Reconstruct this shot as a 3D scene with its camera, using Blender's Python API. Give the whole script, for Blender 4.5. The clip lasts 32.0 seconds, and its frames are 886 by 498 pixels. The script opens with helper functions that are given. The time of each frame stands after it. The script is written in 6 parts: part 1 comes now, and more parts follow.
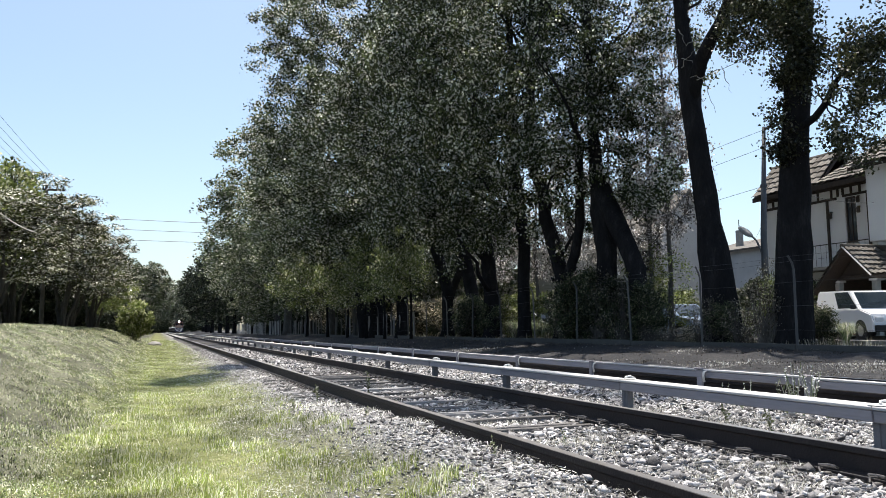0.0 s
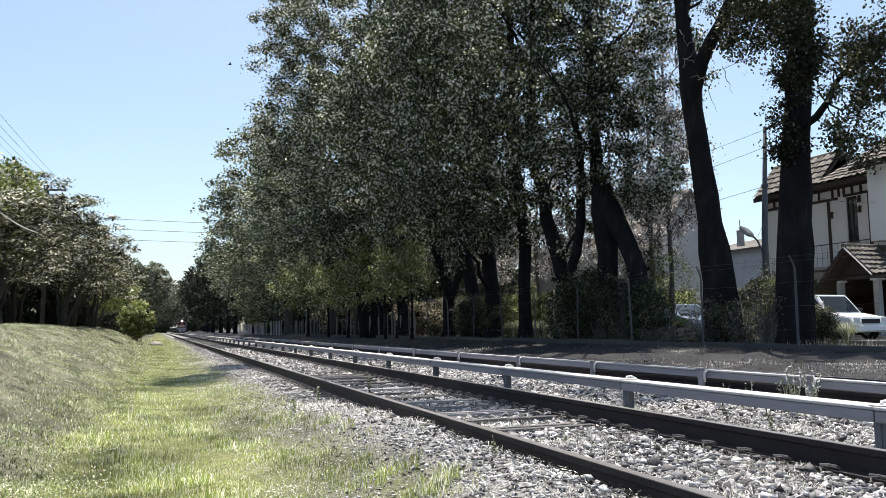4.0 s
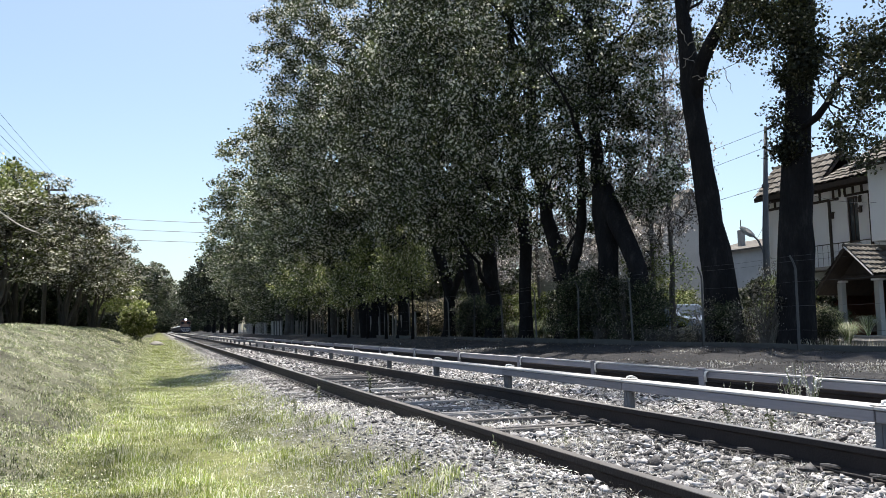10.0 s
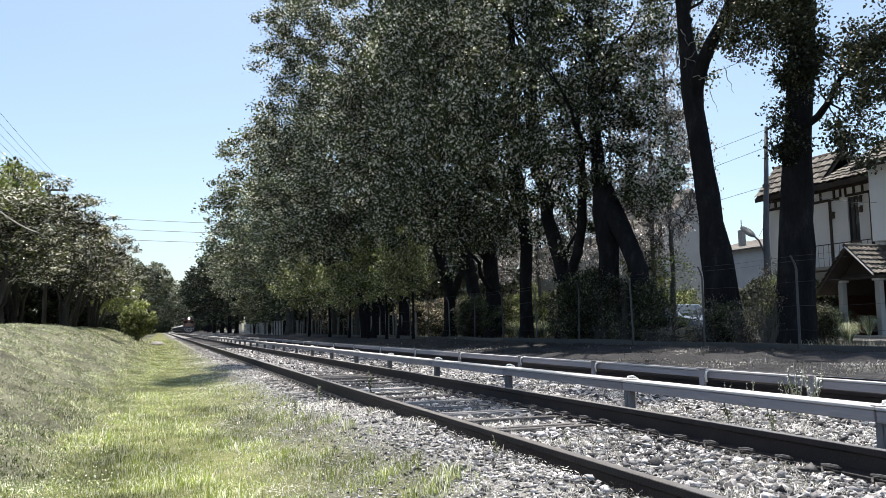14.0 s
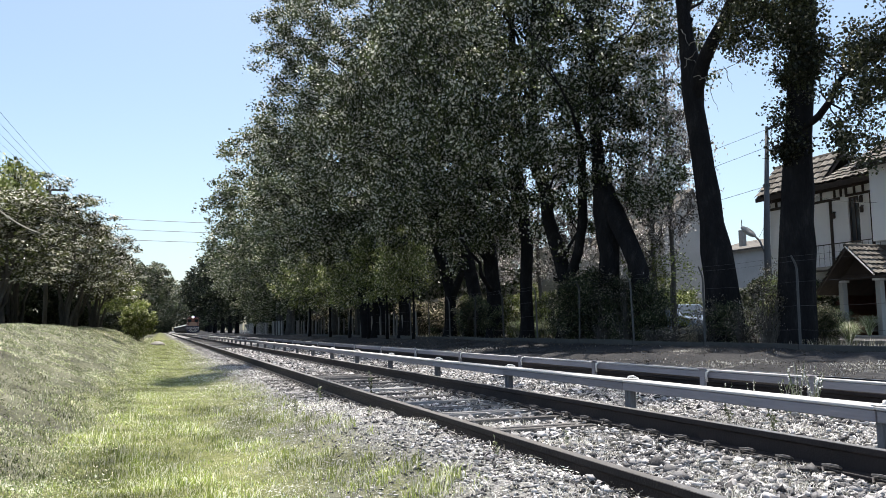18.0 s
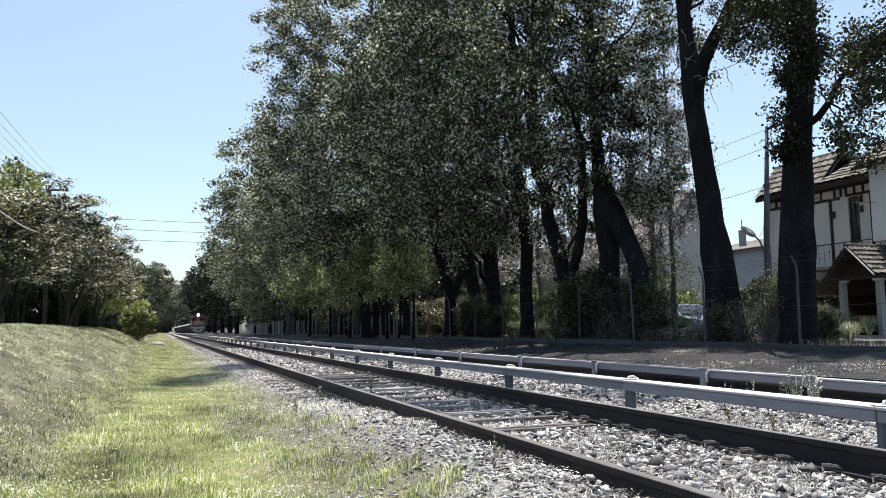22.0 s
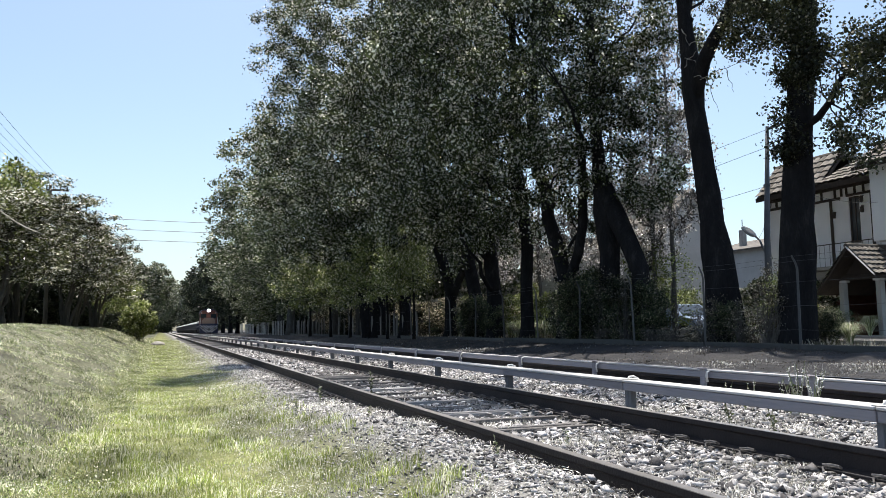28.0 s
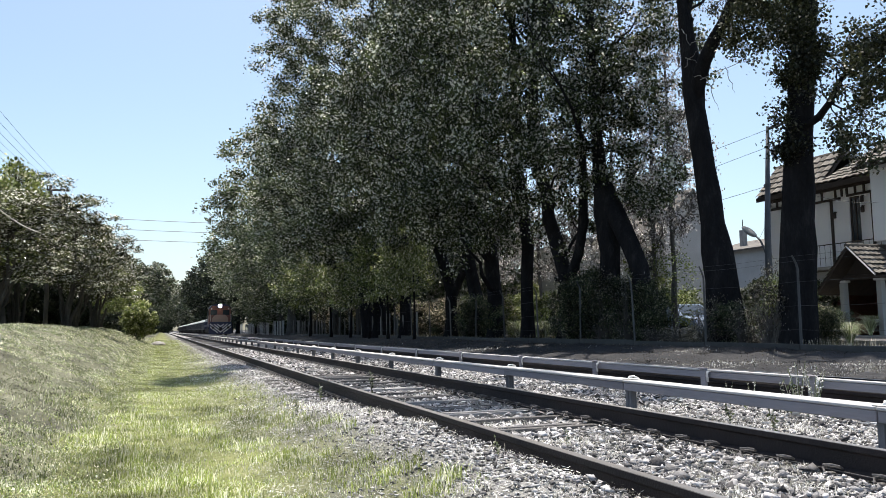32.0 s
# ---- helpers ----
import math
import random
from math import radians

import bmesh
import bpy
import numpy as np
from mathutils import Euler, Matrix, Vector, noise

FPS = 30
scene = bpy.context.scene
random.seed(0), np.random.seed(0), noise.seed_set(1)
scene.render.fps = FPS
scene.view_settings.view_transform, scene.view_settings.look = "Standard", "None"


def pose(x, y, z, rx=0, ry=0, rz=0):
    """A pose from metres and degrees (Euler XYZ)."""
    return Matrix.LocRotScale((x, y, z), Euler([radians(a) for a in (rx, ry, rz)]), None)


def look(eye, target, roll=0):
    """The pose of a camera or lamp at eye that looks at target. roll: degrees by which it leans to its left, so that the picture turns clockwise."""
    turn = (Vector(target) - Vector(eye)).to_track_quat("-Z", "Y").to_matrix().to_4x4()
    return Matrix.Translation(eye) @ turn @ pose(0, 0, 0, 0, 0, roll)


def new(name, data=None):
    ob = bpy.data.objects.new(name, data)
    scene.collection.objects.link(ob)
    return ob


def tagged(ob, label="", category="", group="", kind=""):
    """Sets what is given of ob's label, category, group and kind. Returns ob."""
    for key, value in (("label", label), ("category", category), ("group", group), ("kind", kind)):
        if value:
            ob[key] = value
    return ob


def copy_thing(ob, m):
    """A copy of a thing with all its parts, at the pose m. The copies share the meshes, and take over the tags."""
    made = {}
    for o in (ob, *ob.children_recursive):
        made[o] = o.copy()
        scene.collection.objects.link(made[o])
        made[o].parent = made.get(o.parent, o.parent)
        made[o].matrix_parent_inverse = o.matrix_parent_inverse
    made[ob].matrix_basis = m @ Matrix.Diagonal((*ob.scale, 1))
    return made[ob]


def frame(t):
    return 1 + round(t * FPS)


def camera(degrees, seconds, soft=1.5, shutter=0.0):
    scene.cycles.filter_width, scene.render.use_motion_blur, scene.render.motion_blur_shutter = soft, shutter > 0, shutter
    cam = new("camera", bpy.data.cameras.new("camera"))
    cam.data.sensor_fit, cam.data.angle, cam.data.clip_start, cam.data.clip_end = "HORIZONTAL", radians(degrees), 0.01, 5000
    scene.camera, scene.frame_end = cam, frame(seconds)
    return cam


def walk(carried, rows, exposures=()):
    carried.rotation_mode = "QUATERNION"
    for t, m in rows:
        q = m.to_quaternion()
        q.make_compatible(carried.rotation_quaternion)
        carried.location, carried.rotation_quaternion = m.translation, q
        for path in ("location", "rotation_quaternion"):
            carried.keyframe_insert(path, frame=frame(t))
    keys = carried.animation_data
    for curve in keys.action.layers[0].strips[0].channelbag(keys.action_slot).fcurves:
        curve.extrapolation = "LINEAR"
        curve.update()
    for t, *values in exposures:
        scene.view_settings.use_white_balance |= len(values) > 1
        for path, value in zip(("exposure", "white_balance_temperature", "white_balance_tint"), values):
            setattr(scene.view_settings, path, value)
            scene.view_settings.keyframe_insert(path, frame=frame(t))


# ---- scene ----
cam = camera(59.86, 32.0, soft=0.5)
EYE = (0.0, 0.0, 0.76)


def aim(turn_left):
    """The camera's pose on its stand, turned left by that many degrees."""
    yaw, pitch = radians(20.14 - turn_left), radians(5.834)
    way = (math.sin(yaw) * math.cos(pitch), math.cos(yaw) * math.cos(pitch), math.sin(pitch))
    return look(EYE, [EYE[i] + way[i] for i in range(3)], -0.69)


walk(cam, [(0.0, aim(-0.19)), (2.0, aim(-0.155)), (6.0, aim(-0.10)), (10.0, aim(-0.075)), (13.0, aim(-0.05)),
           (17.0, aim(0.0)), (25.0, aim(0.0)), (28.0, aim(0.025)), (32.0, aim(0.055))],
     [(0.0, 0.60, 6550, 11.5), (32.0, 0.60, 6550, 11.5)])

# ---------------------------------------------------------------- light
SUN_AZ, SUN_EL = radians(21.0), radians(69.0)  # from the track's direction towards the houses, and up
world = bpy.data.worlds.new("sky")
scene.world = world
world.use_nodes = True
wn = world.node_tree.nodes
sky = wn.new("ShaderNodeTexSky")
sky.sky_type, sky.sun_disc = "NISHITA", False
sky.sun_elevation, sky.sun_rotation = SUN_EL, SUN_AZ
sky.air_density, sky.dust_density, sky.ozone_density = 0.9, 1.8, 0.3
wn["Background"].inputs["Strength"].default_value = 0.13
tone = wn.new("ShaderNodeMix")  # a clear, slightly hazy spring sky
tone.data_type, tone.blend_type = "RGBA", "MULTIPLY"
tone.inputs[0].default_value, tone.inputs[7].default_value = 1.0, (0.95, 1.02, 1.005, 1)
world.node_tree.links.new(sky.outputs["Color"], tone.inputs[6])
world.node_tree.links.new(tone.outputs[2], wn["Background"].inputs["Color"])
sun = new("sun", bpy.data.lights.new("sun", "SUN"))
sun.data.energy, sun.data.angle, sun.data.color = 5.0, radians(0.55), (1.0, 0.945, 0.85)
to_sun = Vector((math.sin(SUN_AZ) * math.cos(SUN_EL), math.cos(SUN_AZ) * math.cos(SUN_EL), math.sin(SUN_EL)))
sun.matrix_world = look(to_sun * 200, (0, 0, 0))

# ---------------------------------------------------------------- helpers
def thing(name, label, category, group="", at=(0, 0, 0)):
    ob = new(name)
    ob.empty_display_size = 0.2
    ob.location = at
    return tagged(ob, label, category, group)


def part(name, bm, material, parent=None, label="", at=None, smooth=False):
    """Links a bmesh as one mesh object, under a thing or under a part."""
    me = bpy.data.meshes.new(name)
    bm.to_mesh(me)
    bm.free()
    return mesh_part(name, me, material, parent, label, at, smooth)


def mesh_part(name, me, material, parent=None, label="", at=None, smooth=False):
    if material is not None and not me.materials:
        me.materials.append(material)
    if smooth:
        me.polygons.foreach_set("use_smooth", [True] * len(me.polygons))
    ob = new(name, me)
    if parent is not None:
        ob.parent = parent
    if at is not None:
        ob.matrix_basis = at if isinstance(at, Matrix) else Matrix.Translation(at)
    if label:
        ob["label"] = label
    return ob


def box(bm, x0, x1, y0, y1, z0, z1, bevel=0.0, m=None):
    r = bmesh.ops.create_cube(bm, size=1.0)
    vs = r["verts"]
    for v in vs:
        v.co = Vector(((x0 + x1) / 2 + v.co.x * (x1 - x0), (y0 + y1) / 2 + v.co.y * (y1 - y0), (z0 + z1) / 2 + v.co.z * (z1 - z0)))
    if bevel:
        es = list({e for v in vs for e in v.link_edges})
        out = bmesh.ops.bevel(bm, geom=es, offset=bevel, segments=1, affect="EDGES", profile=0.5)
        vs = list({v for f in out["faces"] for v in f.verts} | {v for v in vs if v.is_valid})
    if m is not None:
        bmesh.ops.transform(bm, matrix=m, verts=vs)
    return vs


def a_box(x0, x1, y0, y1, z0, z1, bevel=0.0, m=None):
    bm = bmesh.new()
    box(bm, x0, x1, y0, y1, z0, z1, bevel, m)
    return bm


def tube(bm, pts, radii, sides=8, caps=True, wobble=0.0):
    """A round bar through the points."""
    pts = [Vector(p) for p in pts]
    rings = []
    side = Vector((1, 0, 0))
    for i, p in enumerate(pts):
        d = (pts[min(i + 1, len(pts) - 1)] - pts[max(i - 1, 0)]).normalized()
        side = (side - d * side.dot(d))
        if side.length < 1e-3:
            side = d.orthogonal()
        side.normalize()
        up = d.cross(side)
        ring = []
        for k in range(sides):
            a = 2 * math.pi * k / sides
            r = radii[i] if hasattr(radii, "__len__") else radii
            if wobble:
                r *= 1 + wobble * noise.noise(Vector((math.cos(a) * 1.3, math.sin(a) * 1.3, i * 0.45)) + p * 0.3)
            ring.append(bm.verts.new(p + (side * math.cos(a) + up * math.sin(a)) * r))
        rings.append(ring)
    for a, b in zip(rings, rings[1:]):
        for k in range(sides):
            bm.faces.new((a[k], a[(k + 1) % sides], b[(k + 1) % sides], b[k]))
    if caps:
        bm.faces.new(rings[0][::-1])
        bm.faces.new(rings[-1])
    return bm


def prism(bm, outline, a, b, axis="x"):
    """An outline of (u, v) drawn out from a to b along an axis; u, v are the other two axes in order."""
    def at(u, v, w):
        return {"x": (w, u, v), "y": (u, w, v), "z": (u, v, w)}[axis]
    lo = [bm.verts.new(at(u, v, a)) for u, v in outline]
    hi = [bm.verts.new(at(u, v, b)) for u, v in outline]
    bm.faces.new(lo)
    bm.faces.new(hi[::-1])
    n = len(outline)
    for i in range(n):
        bm.faces.new((lo[i], hi[i], hi[(i + 1) % n], lo[(i + 1) % n]))
    bmesh.ops.recalc_face_normals(bm, faces=bm.faces)
    return bm


def raw_mesh(name, co, faces, per=4):
    """A mesh from arrays: co (n, 3), faces (m, per)."""
    me = bpy.data.meshes.new(name)
    co, faces = np.asarray(co, dtype=np.float32), np.asarray(faces, dtype=np.int32)
    me.vertices.add(len(co))
    me.vertices.foreach_set("co", co.ravel())
    me.loops.add(faces.size)
    me.loops.foreach_set("vertex_index", faces.ravel())
    me.polygons.add(len(faces))
    me.polygons.foreach_set("loop_start", np.arange(0, faces.size, per, dtype=np.int32))
    me.polygons.foreach_set("loop_total", np.full(len(faces), per, dtype=np.int32))
    me.update(calc_edges=True)
    return me


# ---------------------------------------------------------------- materials
def mat(name, stops, scale=4.0, fine=40.0, rough=0.8, bump=0.3, metal=0.0, spec=0.5, stretch=(1, 1, 1), island=0.0, tint=0.0, objects=0.0, bump_size=0.02, fine_amount=0.35):
    """A surface whose colour runs over stops (position, rgb) by noise at two scales, with relief from the finer."""
    m = bpy.data.materials.new(name)
    m.use_nodes = True
    nt = m.node_tree
    n, l = nt.nodes, nt.links
    b = n["Principled BSDF"]
    tc = n.new("ShaderNodeTexCoord")
    mp = n.new("ShaderNodeMapping")
    mp.inputs["Scale"].default_value = stretch
    l.new(tc.outputs["Object"], mp.inputs["Vector"])
    n1, n2 = n.new("ShaderNodeTexNoise"), n.new("ShaderNodeTexNoise")
    n1.inputs["Scale"].default_value, n1.inputs["Detail"].default_value = scale, 6
    n2.inputs["Scale"].default_value, n2.inputs["Detail"].default_value = fine, 4
    l.new(mp.outputs[0], n1.inputs["Vector"])
    l.new(mp.outputs[0], n2.inputs["Vector"])
    mix = n.new("ShaderNodeMix")
    mix.inputs[0].default_value = fine_amount
    l.new(n1.outputs["Fac"], mix.inputs[2])
    l.new(n2.outputs["Fac"], mix.inputs[3])
    last = mix.outputs[0]
    for amount, node, out in ((island, "ShaderNodeNewGeometry", "Random Per Island"), (objects, "ShaderNodeObjectInfo", "Random")):
        if amount:
            g = n.new(node)
            mm = n.new("ShaderNodeMix")
            mm.inputs[0].default_value = amount
            l.new(last, mm.inputs[2])
            l.new(g.outputs[out], mm.inputs[3])
            last = mm.outputs[0]
    ramp = n.new("ShaderNodeValToRGB")
    while len(ramp.color_ramp.elements) < len(stops):
        ramp.color_ramp.elements.new(0.5)
    for e, (p, c) in zip(ramp.color_ramp.elements, stops):
        e.position, e.color = p, (*c, 1)
    l.new(last, ramp.inputs[0])
    l.new(ramp.outputs[0], b.inputs["Base Color"])
    b.inputs["Roughness"].default_value, b.inputs["Metallic"].default_value = rough, metal
    b.inputs["Specular IOR Level"].default_value = spec
    if bump:
        bp = n.new("ShaderNodeBump")
        bp.inputs["Strength"].default_value, bp.inputs["Distance"].default_value = bump, bump_size
        l.new(n2.outputs["Fac"], bp.inputs["Height"])
        l.new(bp.outputs[0], b.inputs["Normal"])
    return m


def leaf_mat(name, dark, light, odd, odd_share=0.1, gloss=0.45, through_share=0.3, shade_patch=0.55):
    """Leaves: each its own green, some of an odd colour, glossy above and letting light through; broad patches paint
    shade between clumps.
    """
    m = bpy.data.materials.new(name)
    m.use_nodes = True
    nt = m.node_tree
    n, l = nt.nodes, nt.links
    b, out = n["Principled BSDF"], n["Material Output"]
    g = n.new("ShaderNodeNewGeometry")
    r = n.new("ShaderNodeValToRGB")
    els = r.color_ramp.elements
    els[0].position, els[0].color = 0.0, (*dark, 1)
    els[1].position, els[1].color = 1.0 - odd_share - 0.02, (*light, 1)
    e = els.new(1.0 - odd_share)
    e.color = (*odd, 1)
    l.new(g.outputs["Random Per Island"], r.inputs[0])
    # Noise darkens and lightens the colour for shaded hollows and lit clumps.
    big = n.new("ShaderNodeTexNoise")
    big.inputs["Scale"].default_value = shade_patch
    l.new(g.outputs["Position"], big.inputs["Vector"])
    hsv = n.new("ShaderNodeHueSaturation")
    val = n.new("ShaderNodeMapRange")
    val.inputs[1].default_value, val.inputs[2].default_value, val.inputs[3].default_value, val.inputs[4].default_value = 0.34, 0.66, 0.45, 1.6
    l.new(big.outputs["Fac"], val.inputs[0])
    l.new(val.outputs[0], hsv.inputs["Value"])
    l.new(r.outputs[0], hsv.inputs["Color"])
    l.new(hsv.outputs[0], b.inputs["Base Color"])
    b.inputs["Roughness"].default_value = gloss
    b.inputs["Specular IOR Level"].default_value = 0.25
    t = n.new("ShaderNodeBsdfTranslucent")
    l.new(hsv.outputs[0], t.inputs["Color"])
    ms = n.new("ShaderNodeMixShader")
    ms.inputs[0].default_value = through_share
    l.new(b.outputs[0], ms.inputs[1])
    l.new(t.outputs[0], ms.inputs[2])
    l.new(ms.outputs[0], out.inputs["Surface"])
    return m


def glow(name, colour, strength):
    m = bpy.data.materials.new(name)
    m.use_nodes = True
    b = m.node_tree.nodes["Principled BSDF"]
    b.inputs["Base Color"].default_value = (*colour, 1)
    b.inputs["Emission Color"].default_value = (*colour, 1)
    b.inputs["Emission Strength"].default_value = strength
    return m


def glass(name, colour=(0.02, 0.03, 0.04)):
    m = bpy.data.materials.new(name)
    m.use_nodes = True
    b = m.node_tree.nodes["Principled BSDF"]
    b.inputs["Base Color"].default_value = (*colour, 1)
    b.inputs["Roughness"].default_value = 0.05
    b.inputs["Specular IOR Level"].default_value = 0.8
    return m


M_RAIL = mat("rusty rail steel", [(0.3, (0.011, 0.009, 0.010)), (0.7, (0.028, 0.021, 0.022))], 3, 60, 0.7, 0.3, 0.3)
M_RAILTOP = mat("worn rail head", [(0.3, (0.30, 0.29, 0.29)), (0.7, (0.42, 0.40, 0.39))], 2, 50, 0.35, 0.1, 0.85, stretch=(1, 0.1, 1))
M_CLIP = mat("dusty spring steel", [(0.3, (0.06, 0.055, 0.052)), (0.7, (0.20, 0.188, 0.18))], 6, 50, 0.5, 0.2, 0.3)
M_SLEEPER = mat("weathered timber", [(0.3, (0.10, 0.093, 0.088)), (0.5, (0.21, 0.20, 0.195)), (0.75, (0.42, 0.41, 0.40))], 5, 45, 0.9, 0.8, stretch=(0.12, 1.6, 1), objects=0.4)
M_STONE = mat("ballast stone", [(0.12, (0.045, 0.043, 0.045)), (0.5, (0.185, 0.180, 0.182)), (0.92, (0.66, 0.64, 0.64))], 6, 60, 0.9, 0.4, island=0.9)
# One kind of board: side darkened for shade, top lightened for sun.
M_BOARD = mat("cover board with shaded side tone", [(0.25, (0.18, 0.168, 0.182)), (0.6, (0.31, 0.29, 0.31)), (0.8, (0.22, 0.208, 0.222))], 2.5, 40, 0.8, 0.35, stretch=(1, 0.12, 1), objects=0.3)
M_TOPBOARD = mat("board top with sunlit tone", [(0.25, (0.34, 0.33, 0.33)), (0.6, (0.52, 0.51, 0.505)), (0.8, (0.40, 0.39, 0.385))], 2.5, 40, 0.8, 0.35, stretch=(1, 0.12, 1), objects=0.3)
M_POST = mat("grey painted iron", [(0.3, (0.10, 0.105, 0.12)), (0.7, (0.17, 0.175, 0.19))], 6, 60, 0.6, 0.2, objects=0.3)
M_CLAMP = mat("porcelain and strap", [(0.3, (0.62, 0.61, 0.58)), (0.7, (0.78, 0.77, 0.74))], 8, 60, 0.5, 0.2)
M_THIRD = mat("conductor rail", [(0.3, (0.05, 0.04, 0.035)), (0.7, (0.10, 0.08, 0.07))], 4, 50, 0.6, 0.2, 0.3)
# Near black: the backlit trunks' shade is in this colour.
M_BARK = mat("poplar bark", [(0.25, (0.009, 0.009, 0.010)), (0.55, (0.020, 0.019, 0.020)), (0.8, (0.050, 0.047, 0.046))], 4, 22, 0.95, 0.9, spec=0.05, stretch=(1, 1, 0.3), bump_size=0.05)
M_BARK_GREY = mat("grey bark", [(0.25, (0.05, 0.045, 0.04)), (0.55, (0.11, 0.10, 0.09)), (0.8, (0.25, 0.24, 0.22))], 4, 22, 0.95, 0.8, stretch=(1, 1, 0.3), bump_size=0.04)
M_BARK_BROWN = mat("dark brown bark", [(0.25, (0.03, 0.026, 0.022)), (0.55, (0.075, 0.066, 0.056)), (0.8, (0.19, 0.175, 0.155))], 4, 22, 0.95, 0.8, stretch=(1, 1, 0.3), bump_size=0.04)
M_TWIG = mat("bleached dead twigs", [(0.3, (0.16, 0.145, 0.13)), (0.7, (0.34, 0.32, 0.29))], 6, 40, 0.9, 0.2)
# A quarter of the leaves are near white, in place of glints.
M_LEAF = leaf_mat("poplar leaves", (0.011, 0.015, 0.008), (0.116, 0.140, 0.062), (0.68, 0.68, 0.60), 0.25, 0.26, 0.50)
# Darker copy of the poplar leaves, with backlit shade in the colour.
M_LEAF_DARK = leaf_mat("poplar leaves darkened for backlight", (0.013, 0.016, 0.009), (0.078, 0.082, 0.036), (0.40, 0.37, 0.29), 0.06, 0.34, 0.25)
# Pale tones paint lit leaves and the brightness behind them.
M_LEAF_PALE = leaf_mat("leaves painted pale as if lit", (0.10, 0.090, 0.075), (0.42, 0.39, 0.35), (0.80, 0.76, 0.74), 0.40, 0.4, 0.6)
M_LEAF_LIGHT = leaf_mat("light leaves", (0.07, 0.095, 0.028), (0.24, 0.275, 0.085), (0.50, 0.51, 0.34), 0.20, 0.34, 0.45)
# Brightened to carry sunlight that the crowns above block.
M_LEAF_SUNLIT = leaf_mat("poplar leaves with sunlight painted in", (0.08, 0.10, 0.035), (0.34, 0.38, 0.14), (0.70, 0.68, 0.50), 0.22, 0.32, 0.6)
M_LEAF_MID = leaf_mat("mid green leaves", (0.035, 0.046, 0.024), (0.205, 0.24, 0.125), (0.52, 0.52, 0.43), 0.24, 0.34, 0.46)
# The near-white share paints sunlit sprays over dark foliage.
M_LEAF_BUSH = leaf_mat("broad shrub leaves", (0.016, 0.020, 0.010), (0.12, 0.135, 0.055), (0.84, 0.83, 0.76), 0.24, 0.25, 0.30, 0.9)
# Lightened to carry the haze over the far trees.
M_LEAF_FAR = leaf_mat("far leaves", (0.040, 0.054, 0.032), (0.15, 0.175, 0.10), (0.42, 0.42, 0.36), 0.24, 0.36, 0.38)
# The shadow beneath the tree row is put into this dark green.
M_LEAF_HEDGE = leaf_mat("hedge leaves darkened for shade", (0.010, 0.014, 0.010), (0.045, 0.058, 0.030), (0.16, 0.17, 0.12), 0.07, 0.4, 0.25)
M_IVY = leaf_mat("dark ivy and bramble leaves", (0.014, 0.020, 0.012), (0.090, 0.112, 0.052), (0.34, 0.33, 0.22), 0.14, 0.4, 0.4)
M_GRASS = leaf_mat("green grass", (0.11, 0.14, 0.036), (0.42, 0.49, 0.145), (0.80, 0.78, 0.64), 0.28, 0.4, 0.38, 1.6)
M_STRAW = leaf_mat("dry grass", (0.15, 0.148, 0.115), (0.47, 0.465, 0.40), (0.80, 0.79, 0.76), 0.45, 0.5, 0.25)
M_BANK = leaf_mat("mown bank grass", (0.060, 0.074, 0.034), (0.42, 0.485, 0.23), (0.80, 0.77, 0.63), 0.28, 0.45, 0.35, 2.2)
# The pale share stands for leaves caught by the sun.
M_UNDER = leaf_mat("undergrowth leaves", (0.022, 0.022, 0.014), (0.135, 0.125, 0.065), (0.62, 0.56, 0.45), 0.27, 0.36, 0.55)
M_TWIGLEAF = leaf_mat("brown dry twig leaves", (0.045, 0.040, 0.030), (0.145, 0.135, 0.095), (0.52, 0.48, 0.41), 0.24, 0.4, 0.55)
M_SEED = leaf_mat("pale seed heads", (0.45, 0.44, 0.40), (0.7, 0.69, 0.65), (0.8, 0.8, 0.78), 0.3, 0.5, 0.3)
M_WEED = leaf_mat("weed leaves", (0.07, 0.085, 0.04), (0.22, 0.25, 0.13), (0.46, 0.45, 0.36), 0.3, 0.5, 0.3)
M_CONCRETE = mat("old concrete", [(0.3, (0.15, 0.145, 0.14)), (0.6, (0.26, 0.25, 0.235)), (0.85, (0.36, 0.35, 0.33))], 3, 40, 0.95, 0.35, objects=0.3)
# Plinth and fence concrete, both darkened in colour for the canopy's shade.
M_PLINTH = mat("concrete darkened for shade", [(0.3, (0.05, 0.05, 0.048)), (0.7, (0.11, 0.108, 0.10))], 3, 40, 0.95, 0.35, objects=0.3)
M_FENCE = mat("weathered grey concrete darkened for shade", [(0.3, (0.060, 0.058, 0.058)), (0.6, (0.115, 0.112, 0.108)), (0.85, (0.19, 0.185, 0.175))], 3, 40, 0.95, 0.35, objects=0.4)
# Kept dark so that the far bank's shade looks deeper.
M_LITTER = leaf_mat("brown fallen leaves darkened for shade", (0.025, 0.021, 0.018), (0.07, 0.058, 0.046), (0.2, 0.17, 0.13), 0.2, 0.6, 0.1)
M_ASPHALT = mat("asphalt", [(0.3, (0.045, 0.045, 0.047)), (0.7, (0.075, 0.074, 0.073))], 2, 90, 0.9, 0.4)
M_PALE = mat("pale render", [(0.3, (0.60, 0.59, 0.57)), (0.7, (0.74, 0.73, 0.71))], 0.8, 25, 0.9, 0.15)
M_GREYWALL = mat("grey render", [(0.3, (0.34, 0.33, 0.31)), (0.7, (0.47, 0.46, 0.44))], 0.8, 25, 0.9, 0.15)
